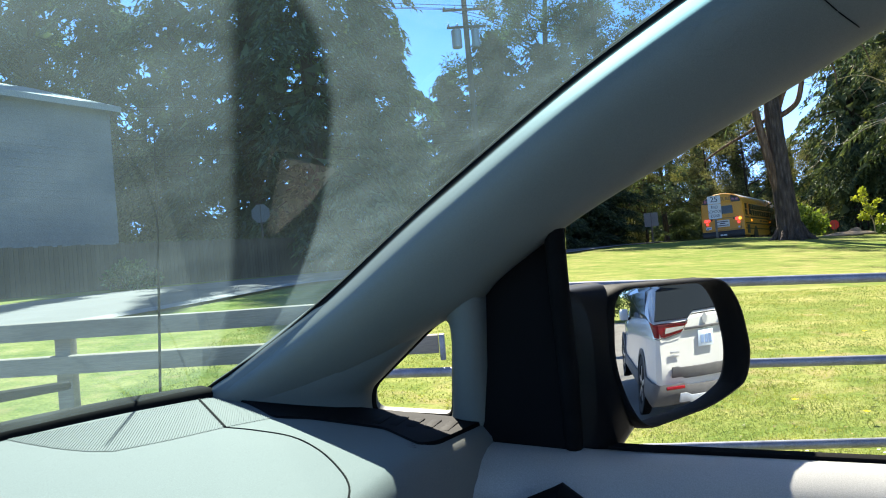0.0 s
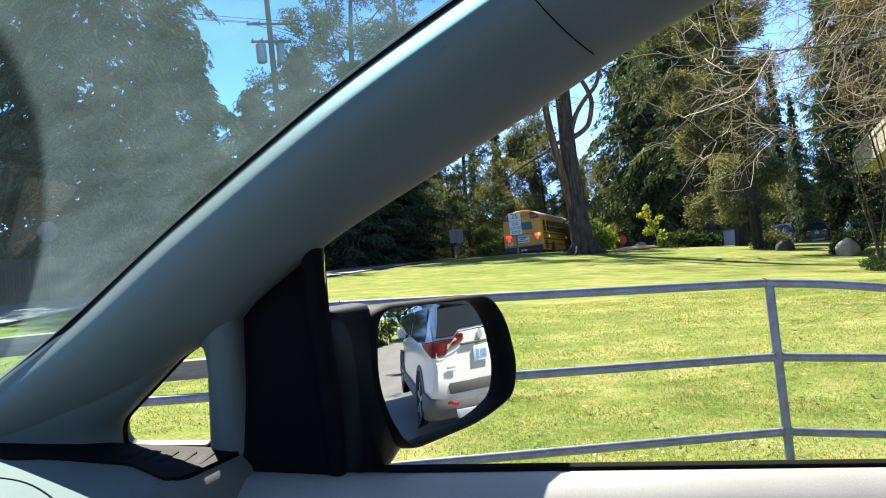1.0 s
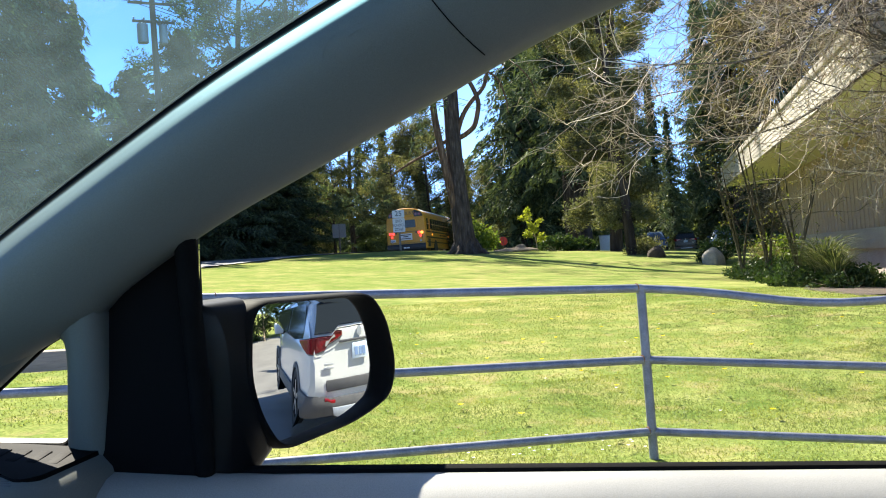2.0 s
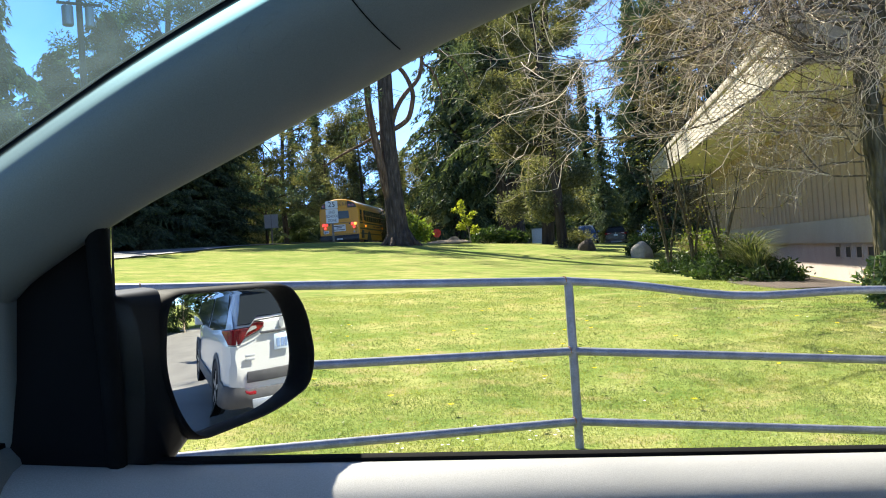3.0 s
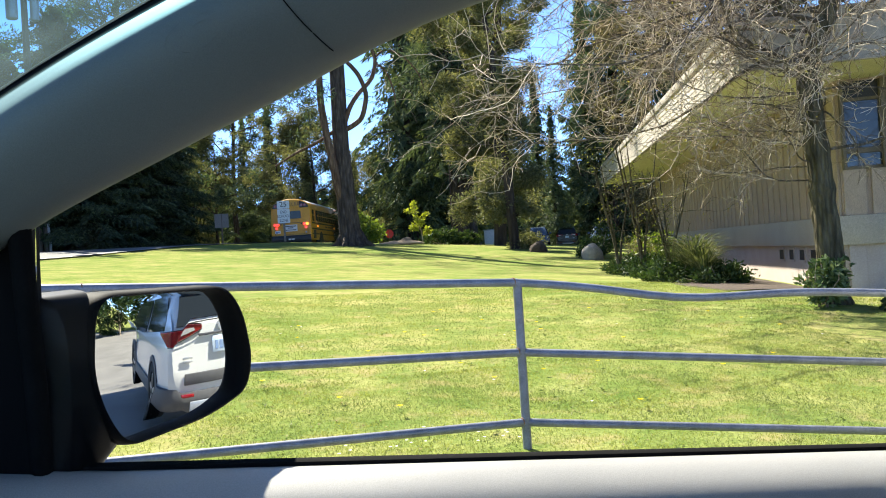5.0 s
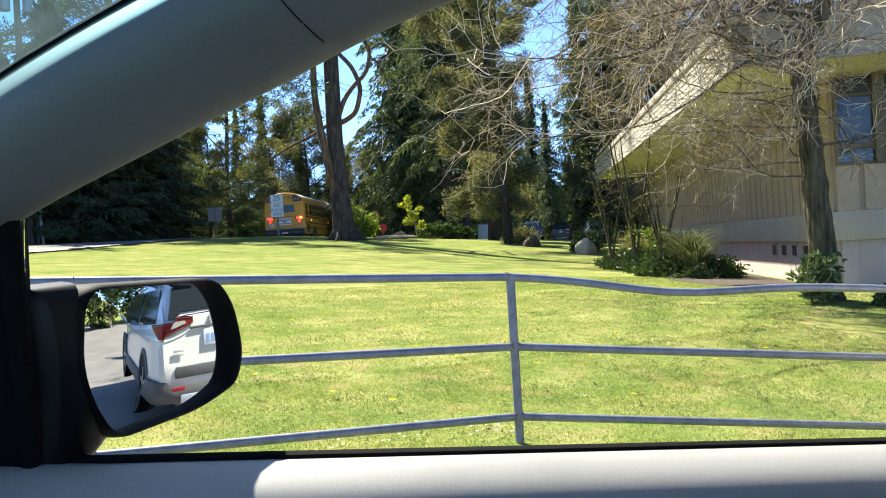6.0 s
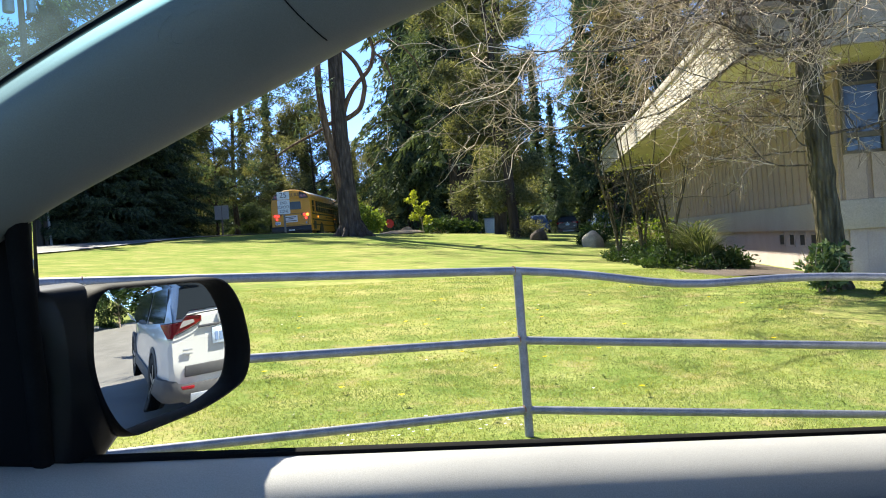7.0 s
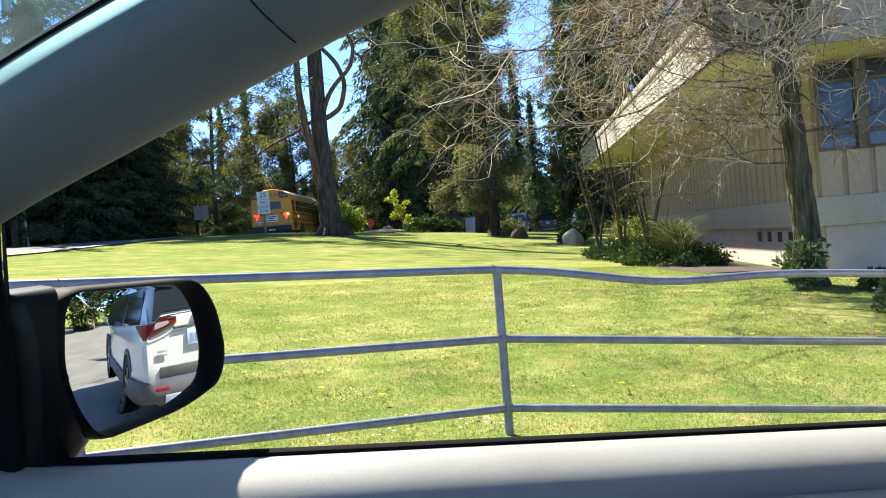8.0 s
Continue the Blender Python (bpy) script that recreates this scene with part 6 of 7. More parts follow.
FORK_LIMBS = [([(12.74, 33.6, 3.2), (12.56, 33.54, 3.8), (12.4, 33.48, 4.4), (12.25, 33.4, 5.2), (12.02, 33.42, 6.6), (11.9, 33.48, 7.9), (11.9, 33.5, 9.2), (11.7, 33.5, 11), (11.3, 33.4, 13.5)], [0.2, 0.2, 0.2, 0.2, 0.185, 0.17, 0.16, 0.13, 0.06]),
         ([(12.85, 33.5, 6.7), (13.15, 33.35, 6.85), (13.5, 33.2, 7.15), (13.68, 33.15, 7.7), (13.73, 33.13, 8.2), (13.5, 33.26, 8.95), (13.05, 33.45, 9.55), (12.7, 33.6, 9.9)], [0.13, 0.13, 0.13, 0.125, 0.12, 0.11, 0.1, 0.07]),
         ([(12.85, 33.5, 6.9), (13.1, 33.4, 7.6), (13.45, 33.25, 8.15), (13.95, 33.05, 8.7), (14.14, 32.95, 9.3), (14.1, 32.95, 9.8), (13.8, 33.1, 10.4)], [0.13, 0.125, 0.115, 0.105, 0.1, 0.085, 0.06]),
         ([(14.12, 32.95, 9.6), (14.6, 32.8, 9.9), (15.2, 32.5, 9.6), (15.75, 32.3, 8.9), (15.95, 32.2, 8.2)], [0.06, 0.055, 0.045, 0.035, 0.02]),
         ([(14.14, 32.95, 9.4), (14.55, 32.8, 9.0), (14.8, 32.7, 8.2), (14.85, 32.7, 7.6)], [0.06, 0.055, 0.045, 0.025]),
         ([(12.5, 33.7, 6.7), (11.9, 34.2, 6.3), (11.2, 35.0, 5.95), (10.5, 35.7, 5.5)], [0.09, 0.08, 0.065, 0.04])]
for pts, rad in FORK_LIMBS:
    bm = bmesh.new()
    cp = curve_points(pts, 4)
    rr = np.interp(np.linspace(0, len(rad) - 1, len(cp)), range(len(rad)), rad)
    tube(bm, cp, [float(v) * 0.82 for v in rr], 9)
    part("limb", bm, M_LIMB, forked)
nr = np.random.RandomState(9)
pick = [(11.3 + nr.normal() * 0.5, 33.6 + nr.normal() * 0.5, 8.2 + nr.normal() * 0.6) for _ in range(16)]
pick += [(10.6 + nr.normal() * 0.6, 34.0 + nr.normal(), 9.6 + nr.normal() * 0.6) for _ in range(16)]
pick += [(15.2 + nr.normal() * 0.6, 32.5 + nr.normal() * 0.4, 9.3 + nr.normal() * 0.6) for _ in range(10)]
pick += [(12.7 + nr.normal() * 3.0, 33.6 + nr.normal() * 3.0, 16 + nr.normal() * 2.6) for _ in range(150)]
c, a, b = tufts(pick, 0.55, 60, 0.15, nr, 0.7, 0.13)
cards("crown", c, a, b, M_PINE, forked)


# ---- bare tree, shrubs and bed by the building ----
def twiggy(name, label, stems, seed, first, second, third, mat, buds, bud_mat, category="tree", spread=0.0):
    """A leafless tree: stems, long arching branches, side branches and twigs."""
    rng = random.Random(seed)
    root = thing(name, label, category)
    tips = []
    for si, (pts, rad) in enumerate(stems):
        bm = bmesh.new()
        cp = curve_points(pts, 4)
        rr = np.interp(np.linspace(0, len(rad) - 1, len(cp)), range(len(rad)), rad)
        tube(bm, cp, [float(v) for v in rr], 12)
        stem = part("trunk" if len(stems) == 1 else "stem", bm, M_MOSSBARK if len(stems) == 1 else mat, root)
        n1, z0, l0, l1 = first
        main, fine = bmesh.new(), bmesh.new()
        for k in range(n1):
            i = int(len(cp) * (z0 + (0.98 - z0) * (k + rng.random()) / n1))
            base = cp[min(i, len(cp) - 1)]
            phi = rng.uniform(0, 2 * math.pi)
            L = rng.uniform(l0, l1)
            b1 = limb(main, base, (math.cos(phi), math.sin(phi), rng.uniform(-0.05, 0.6)), L, float(rr[min(i, len(cp) - 1)]) * rng.uniform(0.13, 0.24) + 0.006, rng, 11, 0.11, spread, 6, 0.2)
            n2, m0, m1 = second
            for j in range(n2):
                q = b1[rng.randrange(2, len(b1))]
                d = (b1[-1] - b1[0]).normalized() + Vector((rng.gauss(0, 0.6), rng.gauss(0, 0.6), rng.gauss(0.12, 0.36)))
                b2 = limb(fine, q, d, rng.uniform(m0, m1), 0.0068 * (1.25 if L > 2 else 0.7), rng, 7, 0.24, spread * 0.6, 4, 0.4)
                n3, t0, t1 = third
                for _ in range(n3):
                    q3 = b2[rng.randrange(1, len(b2))]
                    d3 = (b2[-1] - b2[0]).normalized() + Vector((rng.gauss(0, 0.9), rng.gauss(0, 0.9), rng.gauss(0, 0.7)))
                    b3 = limb(fine, q3, d3, rng.uniform(t0, t1), 0.0045 if L > 2 else 0.005, rng, 4, 0.3, 0.0, 3, 0.6)
                    tips += b3[1:]
        part("branches", main, mat, stem)
        part("twigs", fine, mat, stem)
    nr = np.random.RandomState(seed)
    keep = [tips[rng.randrange(len(tips))] for _ in range(buds)]
    c, a, b = tufts(keep, 0.015, 2, 0.018, nr, 1.0, 0.5)
    cards("buds", c, a, b, bud_mat, root)
    return root


BARE_TRUNK = ([(9.27, 7.22, 0.2), (9.25, 7.25, 0.6), (9.2, 7.29, 1.5), (9.17, 7.31, 2.2), (9.12, 7.35, 3.3), (9.24, 7.29, 3.8), (9.4, 7.2, 4.2), (9.5, 7.2, 5.4), (9.45, 7.3, 6.8), (9.5, 7.3, 8.2)], [0.23, 0.165, 0.155, 0.15, 0.14, 0.13, 0.11, 0.085, 0.06, 0.02])


def bough(bm, start, heading, length, r0, r1, rng, n, wander, pull, sides, floor=1.9):
    """A branch that sets off along heading, is drawn up or down on its way and turns up above the floor."""
    p, d = Vector(start), Vector(heading).normalized()
    pts = [p.copy()]
    for i in range(n):
        d = (d + Vector((rng.gauss(0, wander), rng.gauss(0, wander), rng.gauss(0, wander) + pull))).normalized()
        if p.z < floor + 0.5 and d.z < 0:
            d.z *= max(-0.3, (p.z - floor) / 0.5)
            d.normalize()
        p = p + d * (length / n)
        pts.append(p.copy())
    tube(bm, pts, [r0 + (r1 - r0) * k / n for k in range(n + 1)], sides, cap=False)
    return pts


def bare_tree(seed, trunk, away):
    """A leafless tree: crooked limbs, arching branches, side twigs and short spurs."""
    rng = random.Random(seed)
    root = thing("bare_tree", "leafless mossy-trunked tree with pale arching twigs", "tree")
    cp = curve_points(trunk[0], 5)
    rr = np.interp(np.linspace(0, len(trunk[1]) - 1, len(cp)), range(len(trunk[1])), trunk[1])
    bm = bmesh.new()
    tube(bm, cp, [float(v) * (1 + 0.22 * noise.noise(Vector((k * 0.9, 0, 0)))) for k, v in enumerate(rr)], 14)
    bmesh.ops.subdivide_edges(bm, edges=[e for e in bm.edges if e.calc_length() > 0.05], cuts=2)
    for v in bm.verts:
        q = v.co * 9
        q.z *= 0.6
        v.co += Vector((noise.noise(q), noise.noise(q + Vector((9, 0, 0))), 0)) * 0.016
    stem = part("trunk", bm, M_MOSSBARK, root)
    limbs, twigs, spurs, tips = bmesh.new(), bmesh.new(), bmesh.new(), []
    # height of the start, heading from away, rise, length, thickness, droop
    starts = [(rng.uniform(1.9, 3.4), rng.gauss(0.1, 0.5), rng.uniform(-0.05, 0.35), rng.uniform(1.2, 2.3), 0.012, -0.02) for _ in range(17)]
    starts += [(rng.uniform(3.2, 4.8), rng.gauss(-0.25, 0.5), rng.uniform(0.15, 0.6), rng.uniform(2.6, 5.4), 0.023, -0.05) for _ in range(13)]
    starts += [(rng.uniform(4.4, 6.4), rng.gauss(-0.25, 0.6), rng.uniform(0.0, 0.4), rng.uniform(2.8, 5.6), 0.021, -0.06) for _ in range(12)]
    starts += [(rng.uniform(2.4, 6.5), rng.uniform(1.3, 5.0), rng.uniform(0.0, 0.7), rng.uniform(1.4, 3.4), 0.018, -0.05) for _ in range(16)]
    starts += [(rng.uniform(3.6, 5.2), rng.gauss(-0.35, 0.25), rng.uniform(0.02, 0.3), rng.uniform(4.2, 5.9), 0.022, -0.03) for _ in range(6)]
    starts += [(rng.uniform(2.6, 5.0), rng.gauss(3.4, 0.5), rng.uniform(-0.05, 0.4), rng.uniform(1.2, 2.4), 0.013, -0.04) for _ in range(10)]
    zs = [p.z for p in cp]
    for z, turn, rise, L, thick, pull in starts:
        base = cp[min(range(len(cp)), key=lambda k: abs(zs[k] - z))]
        a_ = away + turn
        low_ = rng.uniform(1.7, 2.9) if L < 2.4 else rng.uniform(2.7, 3.7)
        b1 = bough(limbs, base, (math.cos(a_), math.sin(a_), rise), L, thick, 0.005, rng, 14, 0.2, pull * 0.5, 6, low_)
        for j in range(int(5 + L * 2.6)):
            k = rng.randrange(3, len(b1))
            on = (b1[k] - b1[k - 1]).normalized()
            d = on + Vector((rng.gauss(0, 0.55), rng.gauss(0, 0.55), rng.gauss(0.02, 0.5)))
            m = rng.uniform(0.45, 1.0) * (0.5 + 0.24 * L)
            b2 = bough(twigs, b1[k], d, m, 0.0058, 0.0032, rng, 8, 0.25, pull * 0.6, 4, low_ - rng.uniform(0.0, 0.9))
            for _ in range(6):
                q = rng.randrange(1, len(b2))
                d3 = (b2[q] - b2[q - 1]).normalized() + Vector((rng.gauss(0, 0.7), rng.gauss(0, 0.7), rng.gauss(0, 0.6)))
                b3 = bough(spurs, b2[q], d3, rng.uniform(0.14, 0.55) * (0.6 + m * 0.5), 0.0032, 0.0022, rng, 4, 0.26, 0.0, 3, 1.2)
                tips += b3[2:]
                if rng.random() < 0.75:
                    d4 = (b3[2] - b3[1]).normalized() + Vector((rng.gauss(0, 0.9), rng.gauss(0, 0.9), rng.gauss(0, 0.8)))
                    bough(spurs, b3[2], d4, rng.uniform(0.07, 0.26), 0.0036, 0.0026, rng, 2, 0.3, 0.0, 3, 1.2)
    part("branches", limbs, M_LIMBBARK, stem)
    part("twigs", twigs, M_TWIG, stem)
    part("spurs", spurs, M_TWIG, stem)
    nr = np.random.RandomState(seed)
    keep = [tips[rng.randrange(len(tips))] for _ in range(1600)]
    c, a, b = tufts(keep, 0.012, 2, 0.016, nr, 1.0, 0.5)
    cards("buds", c, a, b, M_BUD, root)
    return root


bare_tree(51, BARE_TRUNK, radians(140))
for n_, (x, y, h) in enumerate([(12.3, 14.6, 2.9), (12.9, 16.2, 2.5), (12.0, 13.4, 2.2)]):
    g_ = gz(x, y)
    stems = []
    rng = random.Random(60 + n_)
    for k in range(5):
        a_ = rng.uniform(0, 6.28)
        stems.append(([(x, y, g_ - 0.1), (x + 0.1 * math.cos(a_), y + 0.1 * math.sin(a_), g_ + h * 0.3), (x + 0.35 * math.cos(a_), y + 0.35 * math.sin(a_), g_ + h * 0.7), (x + 0.5 * math.cos(a_), y + 0.5 * math.sin(a_), g_ + h)], [0.03, 0.025, 0.018, 0.008]))
    twiggy("twiggy_shrub", "tall thin-stemmed shrub with a few pale buds", stems, 70 + n_, (3, 0.35, 0.4, 0.9), (3, 0.25, 0.5), (3, 0.08, 0.2), M_MOSSBARK, 160, M_YELLOWLEAF, "shrub")


def shrub(name, label, x, y, rx, ry, h, seed, mat, leaf, n, thin=0.42, category="shrub"):
    """A mound of leaves on short stems."""
    nr, rng = np.random.RandomState(seed), random.Random(seed)
    g_ = gz(x, y)
    root = thing(name, label, category, Matrix.Translation((x, y, g_)))
    bm = bmesh.new()
    for k in range(9):
        a_ = rng.uniform(0, 6.28)
        q = rng.uniform(0.2, 0.8)
        limb(bm, (0.1 * math.cos(a_), 0.1 * math.sin(a_), -0.05), (rx * q * math.cos(a_), ry * q * math.sin(a_), h * 0.8), math.hypot(rx * q, h * 0.75), 0.014, rng, 5, 0.15, 0, 5)
    part("stems", bm, M_GREYBARK, root)
    k = max(8, n // 40)
    ang, rad, up = nr.uniform(0, 6.28, k), nr.uniform(0, 1, k) ** 0.5, nr.uniform(0.15, 1, k)
    cap_ = np.sqrt(np.maximum(0, 1 - rad ** 2))
    pick = np.stack([rx * rad * np.cos(ang), ry * rad * np.sin(ang), h * (0.1 + 0.85 * cap_ * up)], 1)
    c, a, b = tufts(pick, nr.uniform(0.6, 1.2, k) * 0.16 * (rx + h), 40, leaf, nr, 0.8, thin)
    c[:, 2] = np.maximum(c[:, 2], 0.01)
    cards("leaves", c, a, b, mat, root)
    return root


bm = bmesh.new()
rows = []
for k in range(61):
    s = k / 60 * 15.5
    w0 = 1.35 + 0.3 * math.sin(s * 0.8) - 0.9 * max(0, (s - 12) / 4)
    base = Vector(bp(1.8 + s, 1.85, 0).xy)
    rows.append([(p.x, p.y, gz(p.x, p.y) - 0.01 + 0.05 * math.sin(math.pi * f)) for f in (0, 0.12, 0.25, 0.37, 0.5, 0.62, 0.75, 0.87, 1) for p in (base + OUT_L * (w0 * 1.5 * f),)])
loft(bm, rows)
tagged(part("planting_bed", bm, M_SOIL), "brown bark mulch bed along the building", "planting bed", "", "structure")
SHRUBS = [("shrub", "low dark evergreen groundcover in the bed", 11.35, 11.55, 0.6, 0.5, 0.36, M_SHRUB, 0.05, 1800), ("shrub", "low dark evergreen groundcover in the bed", 11.9, 12.1, 0.7, 0.6, 0.42, M_SHRUB, 0.05, 2000), ("shrub", "low dark evergreen groundcover in the bed", 12.7, 14.6, 0.8, 0.7, 0.42, M_SHRUB, 0.05, 2400),
          ("shrub", "low dark evergreen groundcover in the bed", 14.4, 17.5, 0.8, 0.75, 0.42, M_SHRUB, 0.05, 2600), ("shrub", "low dark evergreen groundcover in the bed", 13.2, 15.5, 0.9, 0.8, 0.45, M_SHRUB, 0.05, 2600),
          ("shrub", "low dark evergreen groundcover in the bed", 12.3, 13.7, 0.8, 0.7, 0.4, M_SHRUB, 0.05, 2400), ("shrub", "low dark evergreen groundcover in the bed", 11.5, 12.6, 0.7, 0.6, 0.38, M_SHRUB, 0.05, 2000),
          ("shrub", "low dark evergreen groundcover in the bed", 16.0, 19.7, 0.6, 0.55, 0.4, M_SHRUB, 0.05, 1800),
          ("rhododendron", "glossy leaved shrub at the foot of the bare tree", 8.95, 7.15, 0.25, 0.25, 0.78, M_RHODO, 0.055, 1300), ("rhododendron", "low glossy shrub by the building corner", 9.4, 6.3, 0.3, 0.3, 0.4, M_SHRUB, 0.05, 900), ("rhododendron", "glossy shrub beside the fence end", 8.35, 5.35, 0.34, 0.3, 0.42, M_RHODO, 0.05, 900),
          ("shrub", "light green shrub against the wall", 13.9, 15.9, 0.5, 0.5, 1.0, M_LEAF, 0.06, 1300), ("shrub", "reddish dry shrub in the bed", 14.5, 17.4, 0.6, 0.5, 0.9, M_REED, 0.06, 1300), ("shrub", "light green shrub against the wall", 16.7, 20.0, 0.6, 0.6, 1.1, M_LEAF, 0.06, 1300), ("shrub", "green shrub beside the boulder", 18.6, 25.0, 0.5, 0.5, 0.75, M_SHRUB, 0.06, 1300), ("shrub", "green shrub beyond the boulder", 20.5, 27.0, 0.8, 0.8, 1.2, M_SHRUB, 0.07, 1800),
          ("shrub", "bright green bush beside the pine", 16.2, 40.6, 0.9, 0.8, 1.5, M_LEAF, 0.1, 2600), ("shrub", "pale green bush at the lawn's far edge", 19.3, 38.2, 0.9, 0.8, 0.9, M_SHRUB, 0.09, 2000), ("shrub", "pale green bush at the lawn's far edge", 20.6, 38.4, 0.8, 0.8, 0.7, M_SHRUB, 0.09, 1800),
          ("shrub", "pale flowering bush below the road fence", -9.2, 24.6, 0.7, 0.6, 0.9, M_RHODO, 0.08, 1500), ("shrub", "thin sapling bush below the road fence", -12.6, 21.0, 0.35, 0.3, 1.1, M_LEAF, 0.08, 600)]
for k, (n_, label, x, y, rx, ry, h, mat, leaf, cnt) in enumerate(SHRUBS):
    tagged(shrub(n_, label, x, y, rx, ry, h, 100 + k, mat, leaf, cnt), group="shrubs in the bed" if "bed" in label else "")
# yellow leaved sapling
x, y = 18.0, 37.6
sap = thing("sapling", "yellow-green leaved young tree at the lawn's edge", "tree", Matrix.Translation((x, y, gz(x, y))))
bm = bmesh.new()
rng, nr = random.Random(90), np.random.RandomState(90)
sp = limb(bm, (0, 0, -0.1), (0, 0, 1), 2.1, 0.03, rng, 8, 0.06, 0.05, 6)
tw = []
for k in range(9):
    tw += limb(bm, sp[2 + k % 6], (math.cos(k * 2.1), math.sin(k * 2.1), 0.5), 0.5, 0.012, rng, 4, 0.2, 0, 4)[2:]
part("stem", bm, M_GREYBARK, sap)
c, a, b = tufts(tw + sp[4:], 0.17, 26, 0.075, nr, 0.9, 0.45)
cards("leaves", c, a, b, M_YELLOWLEAF, sap)


def reeds(x, y, n, h, seed):
    """A clump of long arching blades."""
    nr = np.random.RandomState(seed)
    root = thing("ornamental_grass", "clump of long arching ornamental grass", "grass clump", Matrix.Translation((x, y, gz(x, y))), "ornamental grass clumps")
    C, A, B = [], [], []
    for k in range(n):
        a_, out, hh = nr.uniform(0, 6.28), nr.uniform(0.2, 0.75) * h, h * nr.uniform(0.6, 1.0)
        o = np.array([math.cos(a_), math.sin(a_), 0])
        prev = o * 0.08
        for s in (0.25, 0.5, 0.75, 1.0):
            p = o * (0.08 + out * s * s) + np.array([0, 0, hh * (1.55 * s - 0.75 * s * s)])
            C.append((p + prev) / 2), A.append((p - prev) * 0.55), B.append(np.array([-o[1], o[0], 0]) * 0.008)
            prev = p
    cards("blades", C, A, B, M_REED if seed > 202 else M_ARCH, root)
    return root


for k, (x, y, n_, h) in enumerate([(11.6, 12.3, 420, 1.15), (11.3, 11.7, 300, 0.95), (12.0, 12.9, 300, 0.9), (15.4, 18.3, 200, 1.0), (14.2, 16.7, 200, 1.1)]):
    reeds(x, y, n_, h, 200 + k)

# far woods closing the view
nr = np.random.RandomState(300)
C, A, B = [], [], []
for _ in range(150):
    x, y = polar(nr.uniform(-62, 85), nr.uniform(100, 140))
    h, r = nr.uniform(5, 10), nr.uniform(2.2, 4.0)
    n = 190
    t = nr.uniform(0, 1, n) ** 1.4
    phi = nr.uniform(0, 6.28, n)
    rad = r * (1 - t) ** 0.7 * nr.uniform(0.5, 1.1, n)
    C.append(np.stack([x + rad * np.cos(phi), y + rad * np.sin(phi), gz(x, y) + h * t], 1))
    d = np.stack([np.cos(phi), np.sin(phi), nr.uniform(-1.0, 0.2, n)], 1) * nr.uniform(0.5, 1.0, n)[:, None]
    A.append(d), B.append(np.cross(d, nr.normal(size=(n, 3))) * 0.35)
for _ in range(330):
    x, y = polar(nr.uniform(-60, 60), nr.uniform(84, 99))
    h, r = nr.uniform(3, 6.5), nr.uniform(1.6, 3.0)
    n = 150
    t = nr.uniform(0, 1, n) ** 1.4
    phi = nr.uniform(0, 6.28, n)
    rad = r * (1 - t) ** 0.7 * nr.uniform(0.5, 1.1, n)
    C.append(np.stack([x + rad * np.cos(phi), y + rad * np.sin(phi), gz(x, y) + h * t], 1))
    d = np.stack([np.cos(phi), np.sin(phi), nr.uniform(-1.0, 0.2, n)], 1) * nr.uniform(0.35, 0.7, n)[:, None]
    A.append(d), B.append(np.cross(d, nr.normal(size=(n, 3))) * 0.3)
tagged(cards("far_woods", np.concatenate(C), np.concatenate(A), np.concatenate(B), M_FIR), "dark woods closing the view beyond the road", "woods", "", "stuff")

# trees and hedge behind the parked car, seen in the mirror
hedge = broad_tree(61, 7, 3.2, M_SHRUB, M_GREYBARK, "broadleaf_tree", "dark leafy tree beyond the car park", 0.2, 220, 34, 0.08, 0.8)
tagged(hedge, group="trees behind the car park")
place(hedge, 35, -5)
for x, y, t_, s_ in ((37, -11, 50, 1.1), (32, -14, 140, 0.9), (40, -1, 200, 1.2), (36, -19, 260, 1.2), (31, -22, 300, 1.0), (43, -14, 30, 1.3), (44, 4, 100, 1.2)):
    again(hedge, x, y, t_, s_)

# ---- grass blades and small flowers on the lawn ----
nr = np.random.RandomState(77)


def blades(name, n, xr, yr, h0, h1, w, keep, label):
    xy = np.stack([nr.uniform(*xr, n), nr.uniform(*yr, n)], 1)
    k = np.array([noise.noise(Vector((p[0] * 1.3, p[1] * 1.3, 0.0))) + 0.6 * noise.noise(Vector((p[0] * 5.0, p[1] * 5.0, 3.0))) for p in xy])
    xy = xy[(k + nr.uniform(-0.7, 0.7, n) > -0.35) & keep(xy[:, 0], xy[:, 1])]
    k = len(xy)
    z = heights(xy)
    h = nr.uniform(h0, h1, k)
    ang = nr.uniform(0, 2 * math.pi, k)
    lean = nr.normal(size=(k, 2)) * 0.6
    up = np.stack([lean[:, 0], lean[:, 1], np.ones(k)], 1) * (h / 2)[:, None]
    c = np.column_stack([xy, z]) + up * 0.9
    b = np.stack([np.cos(ang), np.sin(ang), np.zeros(k)], 1) * w
    ob = cards(name, c, up, b, M_BLADE)
    return tagged(ob, label, "grass", "", "stuff")


beyond = lambda x, y: y > 3.56 - 0.42 * np.clip(x - 2.4, 0, 6.5)
blades("grass", 190000, (-0.2, 7.6), (1.9, 6.4), 0.008, 0.021, 0.0026, beyond, "short mown grass along the fence")
blades("grass", 140000, (-3.0, 11.0), (6.3, 12.5), 0.008, 0.02, 0.0045, beyond, "short mown grass beyond the fence")


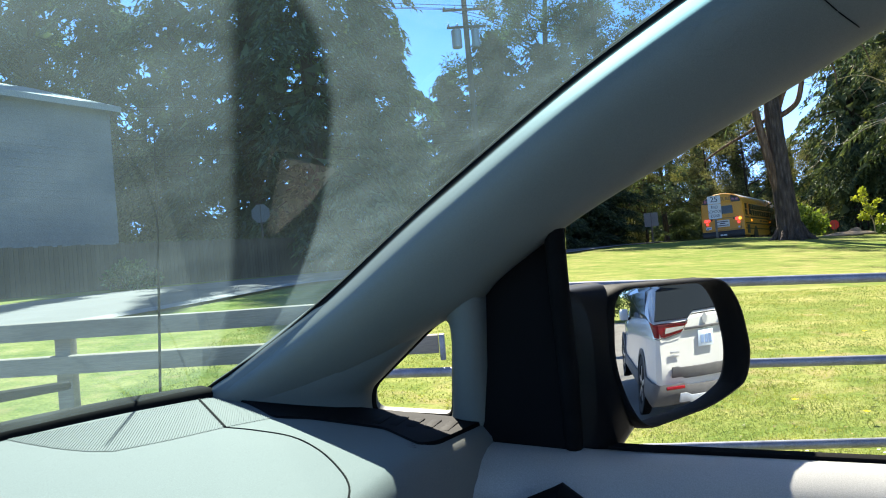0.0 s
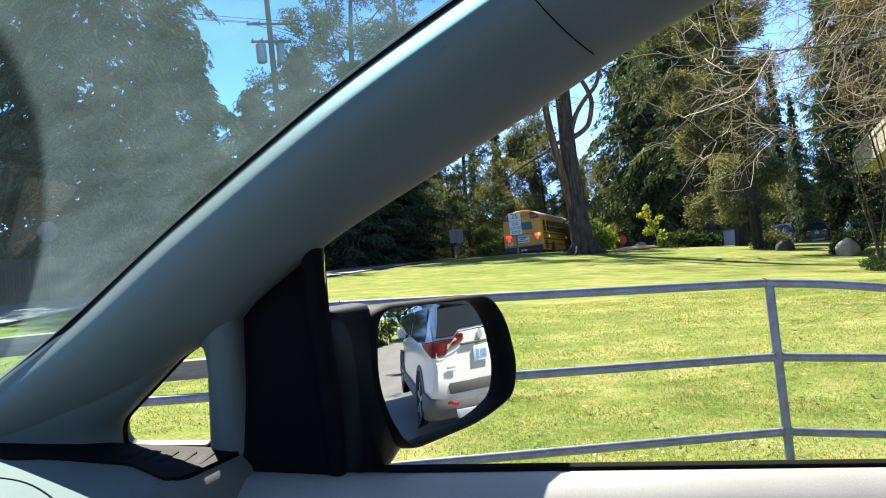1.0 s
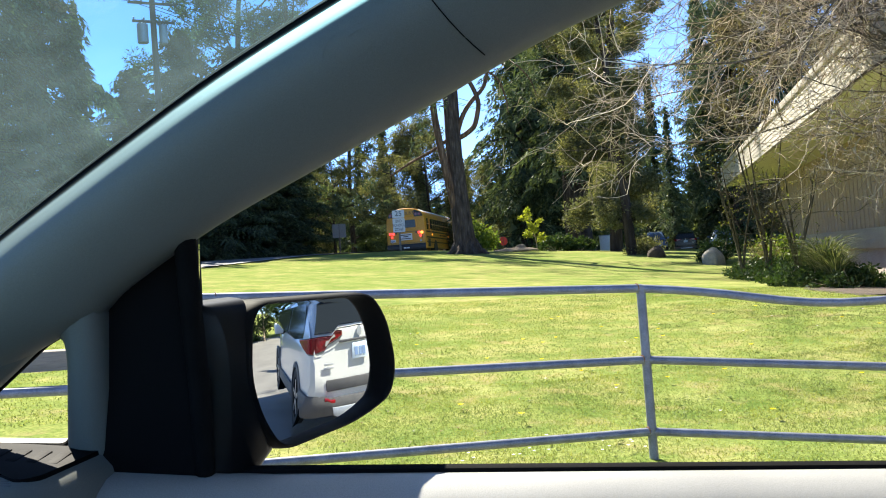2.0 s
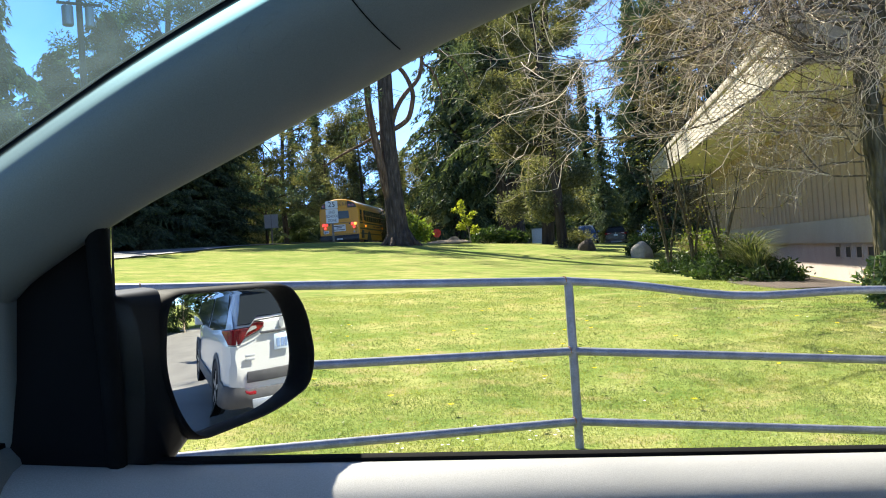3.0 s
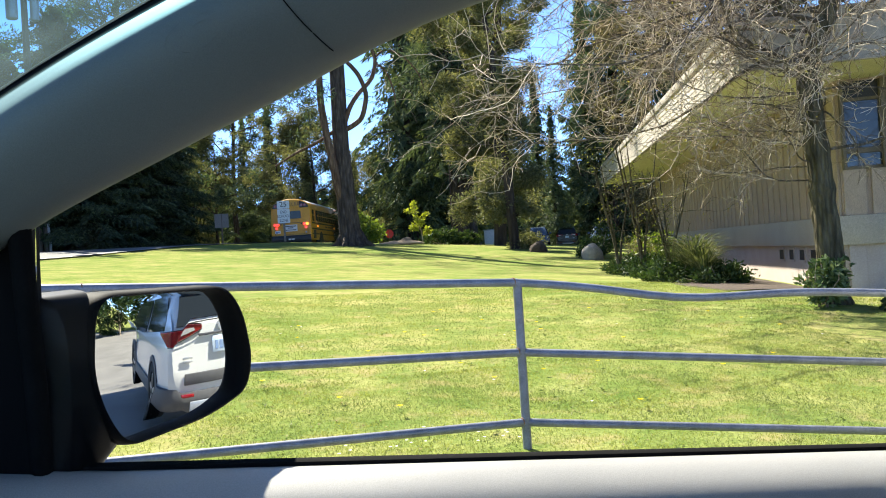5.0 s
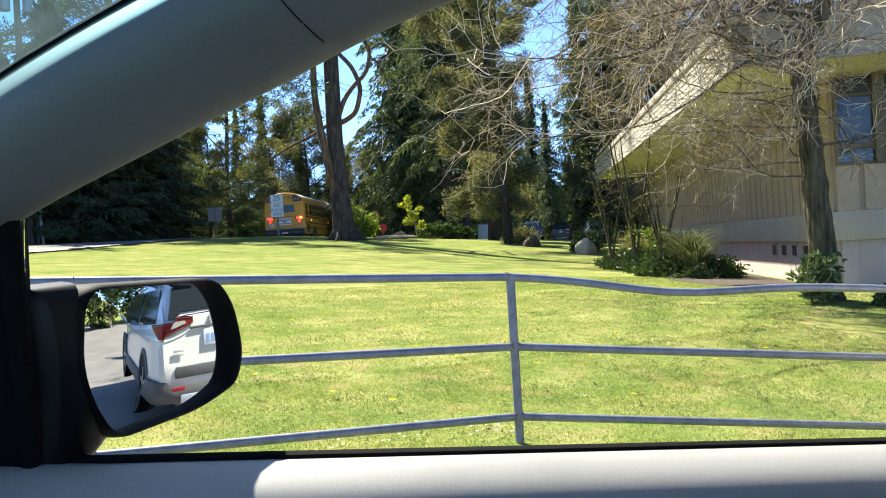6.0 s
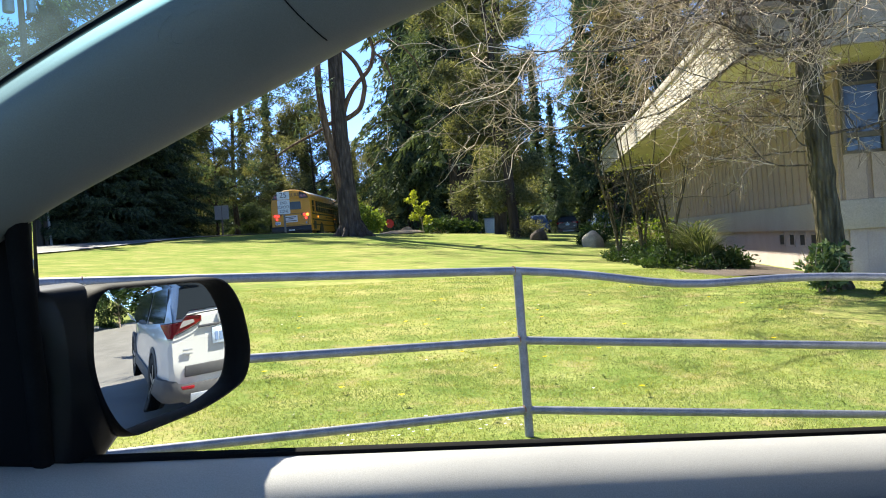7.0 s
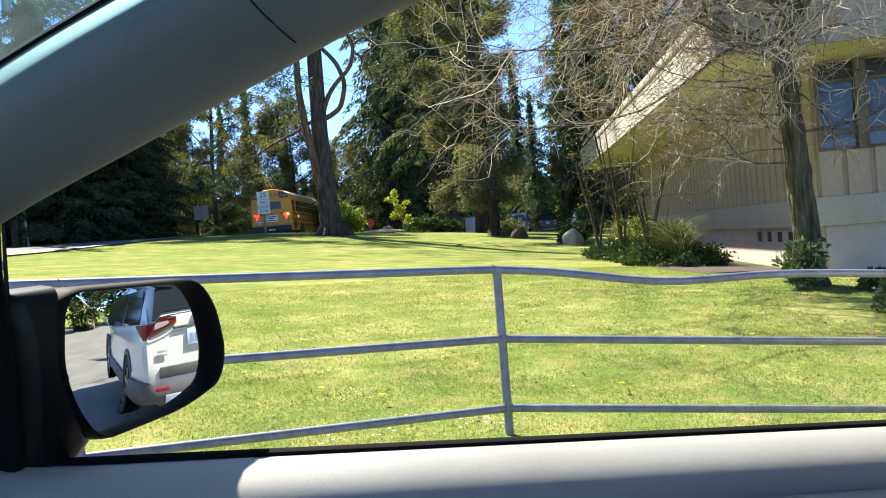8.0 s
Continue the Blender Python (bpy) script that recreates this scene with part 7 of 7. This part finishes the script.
def flowers(name, n, xr, yr, size, mat, label, petals=7, height=0.07):
    """Small flower heads on short stalks."""
    C, A, B = [], [], []
    for _ in range(n):
        x, y = nr.uniform(*xr), nr.uniform(*yr)
        z = gz(x, y) + height * nr.uniform(0.6, 1.2)
        for k in range(petals):
            a_ = 2 * math.pi * k / petals
            d = np.array([math.cos(a_), math.sin(a_), 0.35])
            C.append(np.array([x, y, z]) + d * size * 0.5), A.append(d * size * 0.5), B.append(np.array([-d[1], d[0], 0]) * size * 0.3)
    return tagged(cards(name, C, A, B, mat), label, "flowers", "", "stuff")


flowers("dandelions", 46, (0.3, 7.5), (4.4, 9.5), 0.026, M_DANDELION, "small yellow dandelion heads in the grass", 11, 0.06)
flowers("daisies", 26, (1.7, 2.9), (4.35, 4.7), 0.012, M_WHITE, "small white daisies near the fence post", 8, 0.05)
flowers("daisies", 18, (2.0, 8.0), (4.6, 9.5), 0.014, M_WHITE, "scattered white daisies in the lawn", 8, 0.05)


def rosettes(name, n, xr, yr, lo, hi, mat, label, category, leaves=9, rise=0.45):
    """Low clusters of leaves pressed to the ground, thicker in some patches than in others."""
    C, A, B = [], [], []
    while len(C) < n * leaves:
        x, y = nr.uniform(*xr), nr.uniform(*yr)
        if not beyond(x, y) or noise.noise(Vector((x * 0.9, y * 0.9, 7.0))) + nr.uniform(-0.5, 0.5) < 0:
            continue
        z = gz(x, y)
        for k in range(leaves):
            a_ = nr.uniform(0, 6.28)
            d = np.array([math.cos(a_), math.sin(a_), rise]) * nr.uniform(lo, hi)
            C.append(np.array([x, y, z + 0.008]) + d), A.append(d), B.append(np.array([-d[1], d[0], 0]) * 0.35)
    return tagged(cards(name, C, A, B, mat), label, category, "", "stuff")


rosettes("weeds", 240, (-0.5, 11), (3.2, 13), 0.007, 0.018, M_WEED, "dark broad-leaved weeds scattered in the lawn", "weeds")
rosettes("leaf_litter", 520, (-0.5, 9), (3.2, 8), 0.004, 0.013, M_LITTER, "dry brown leaf litter between the grass", "leaf litter", 5, 0.3)
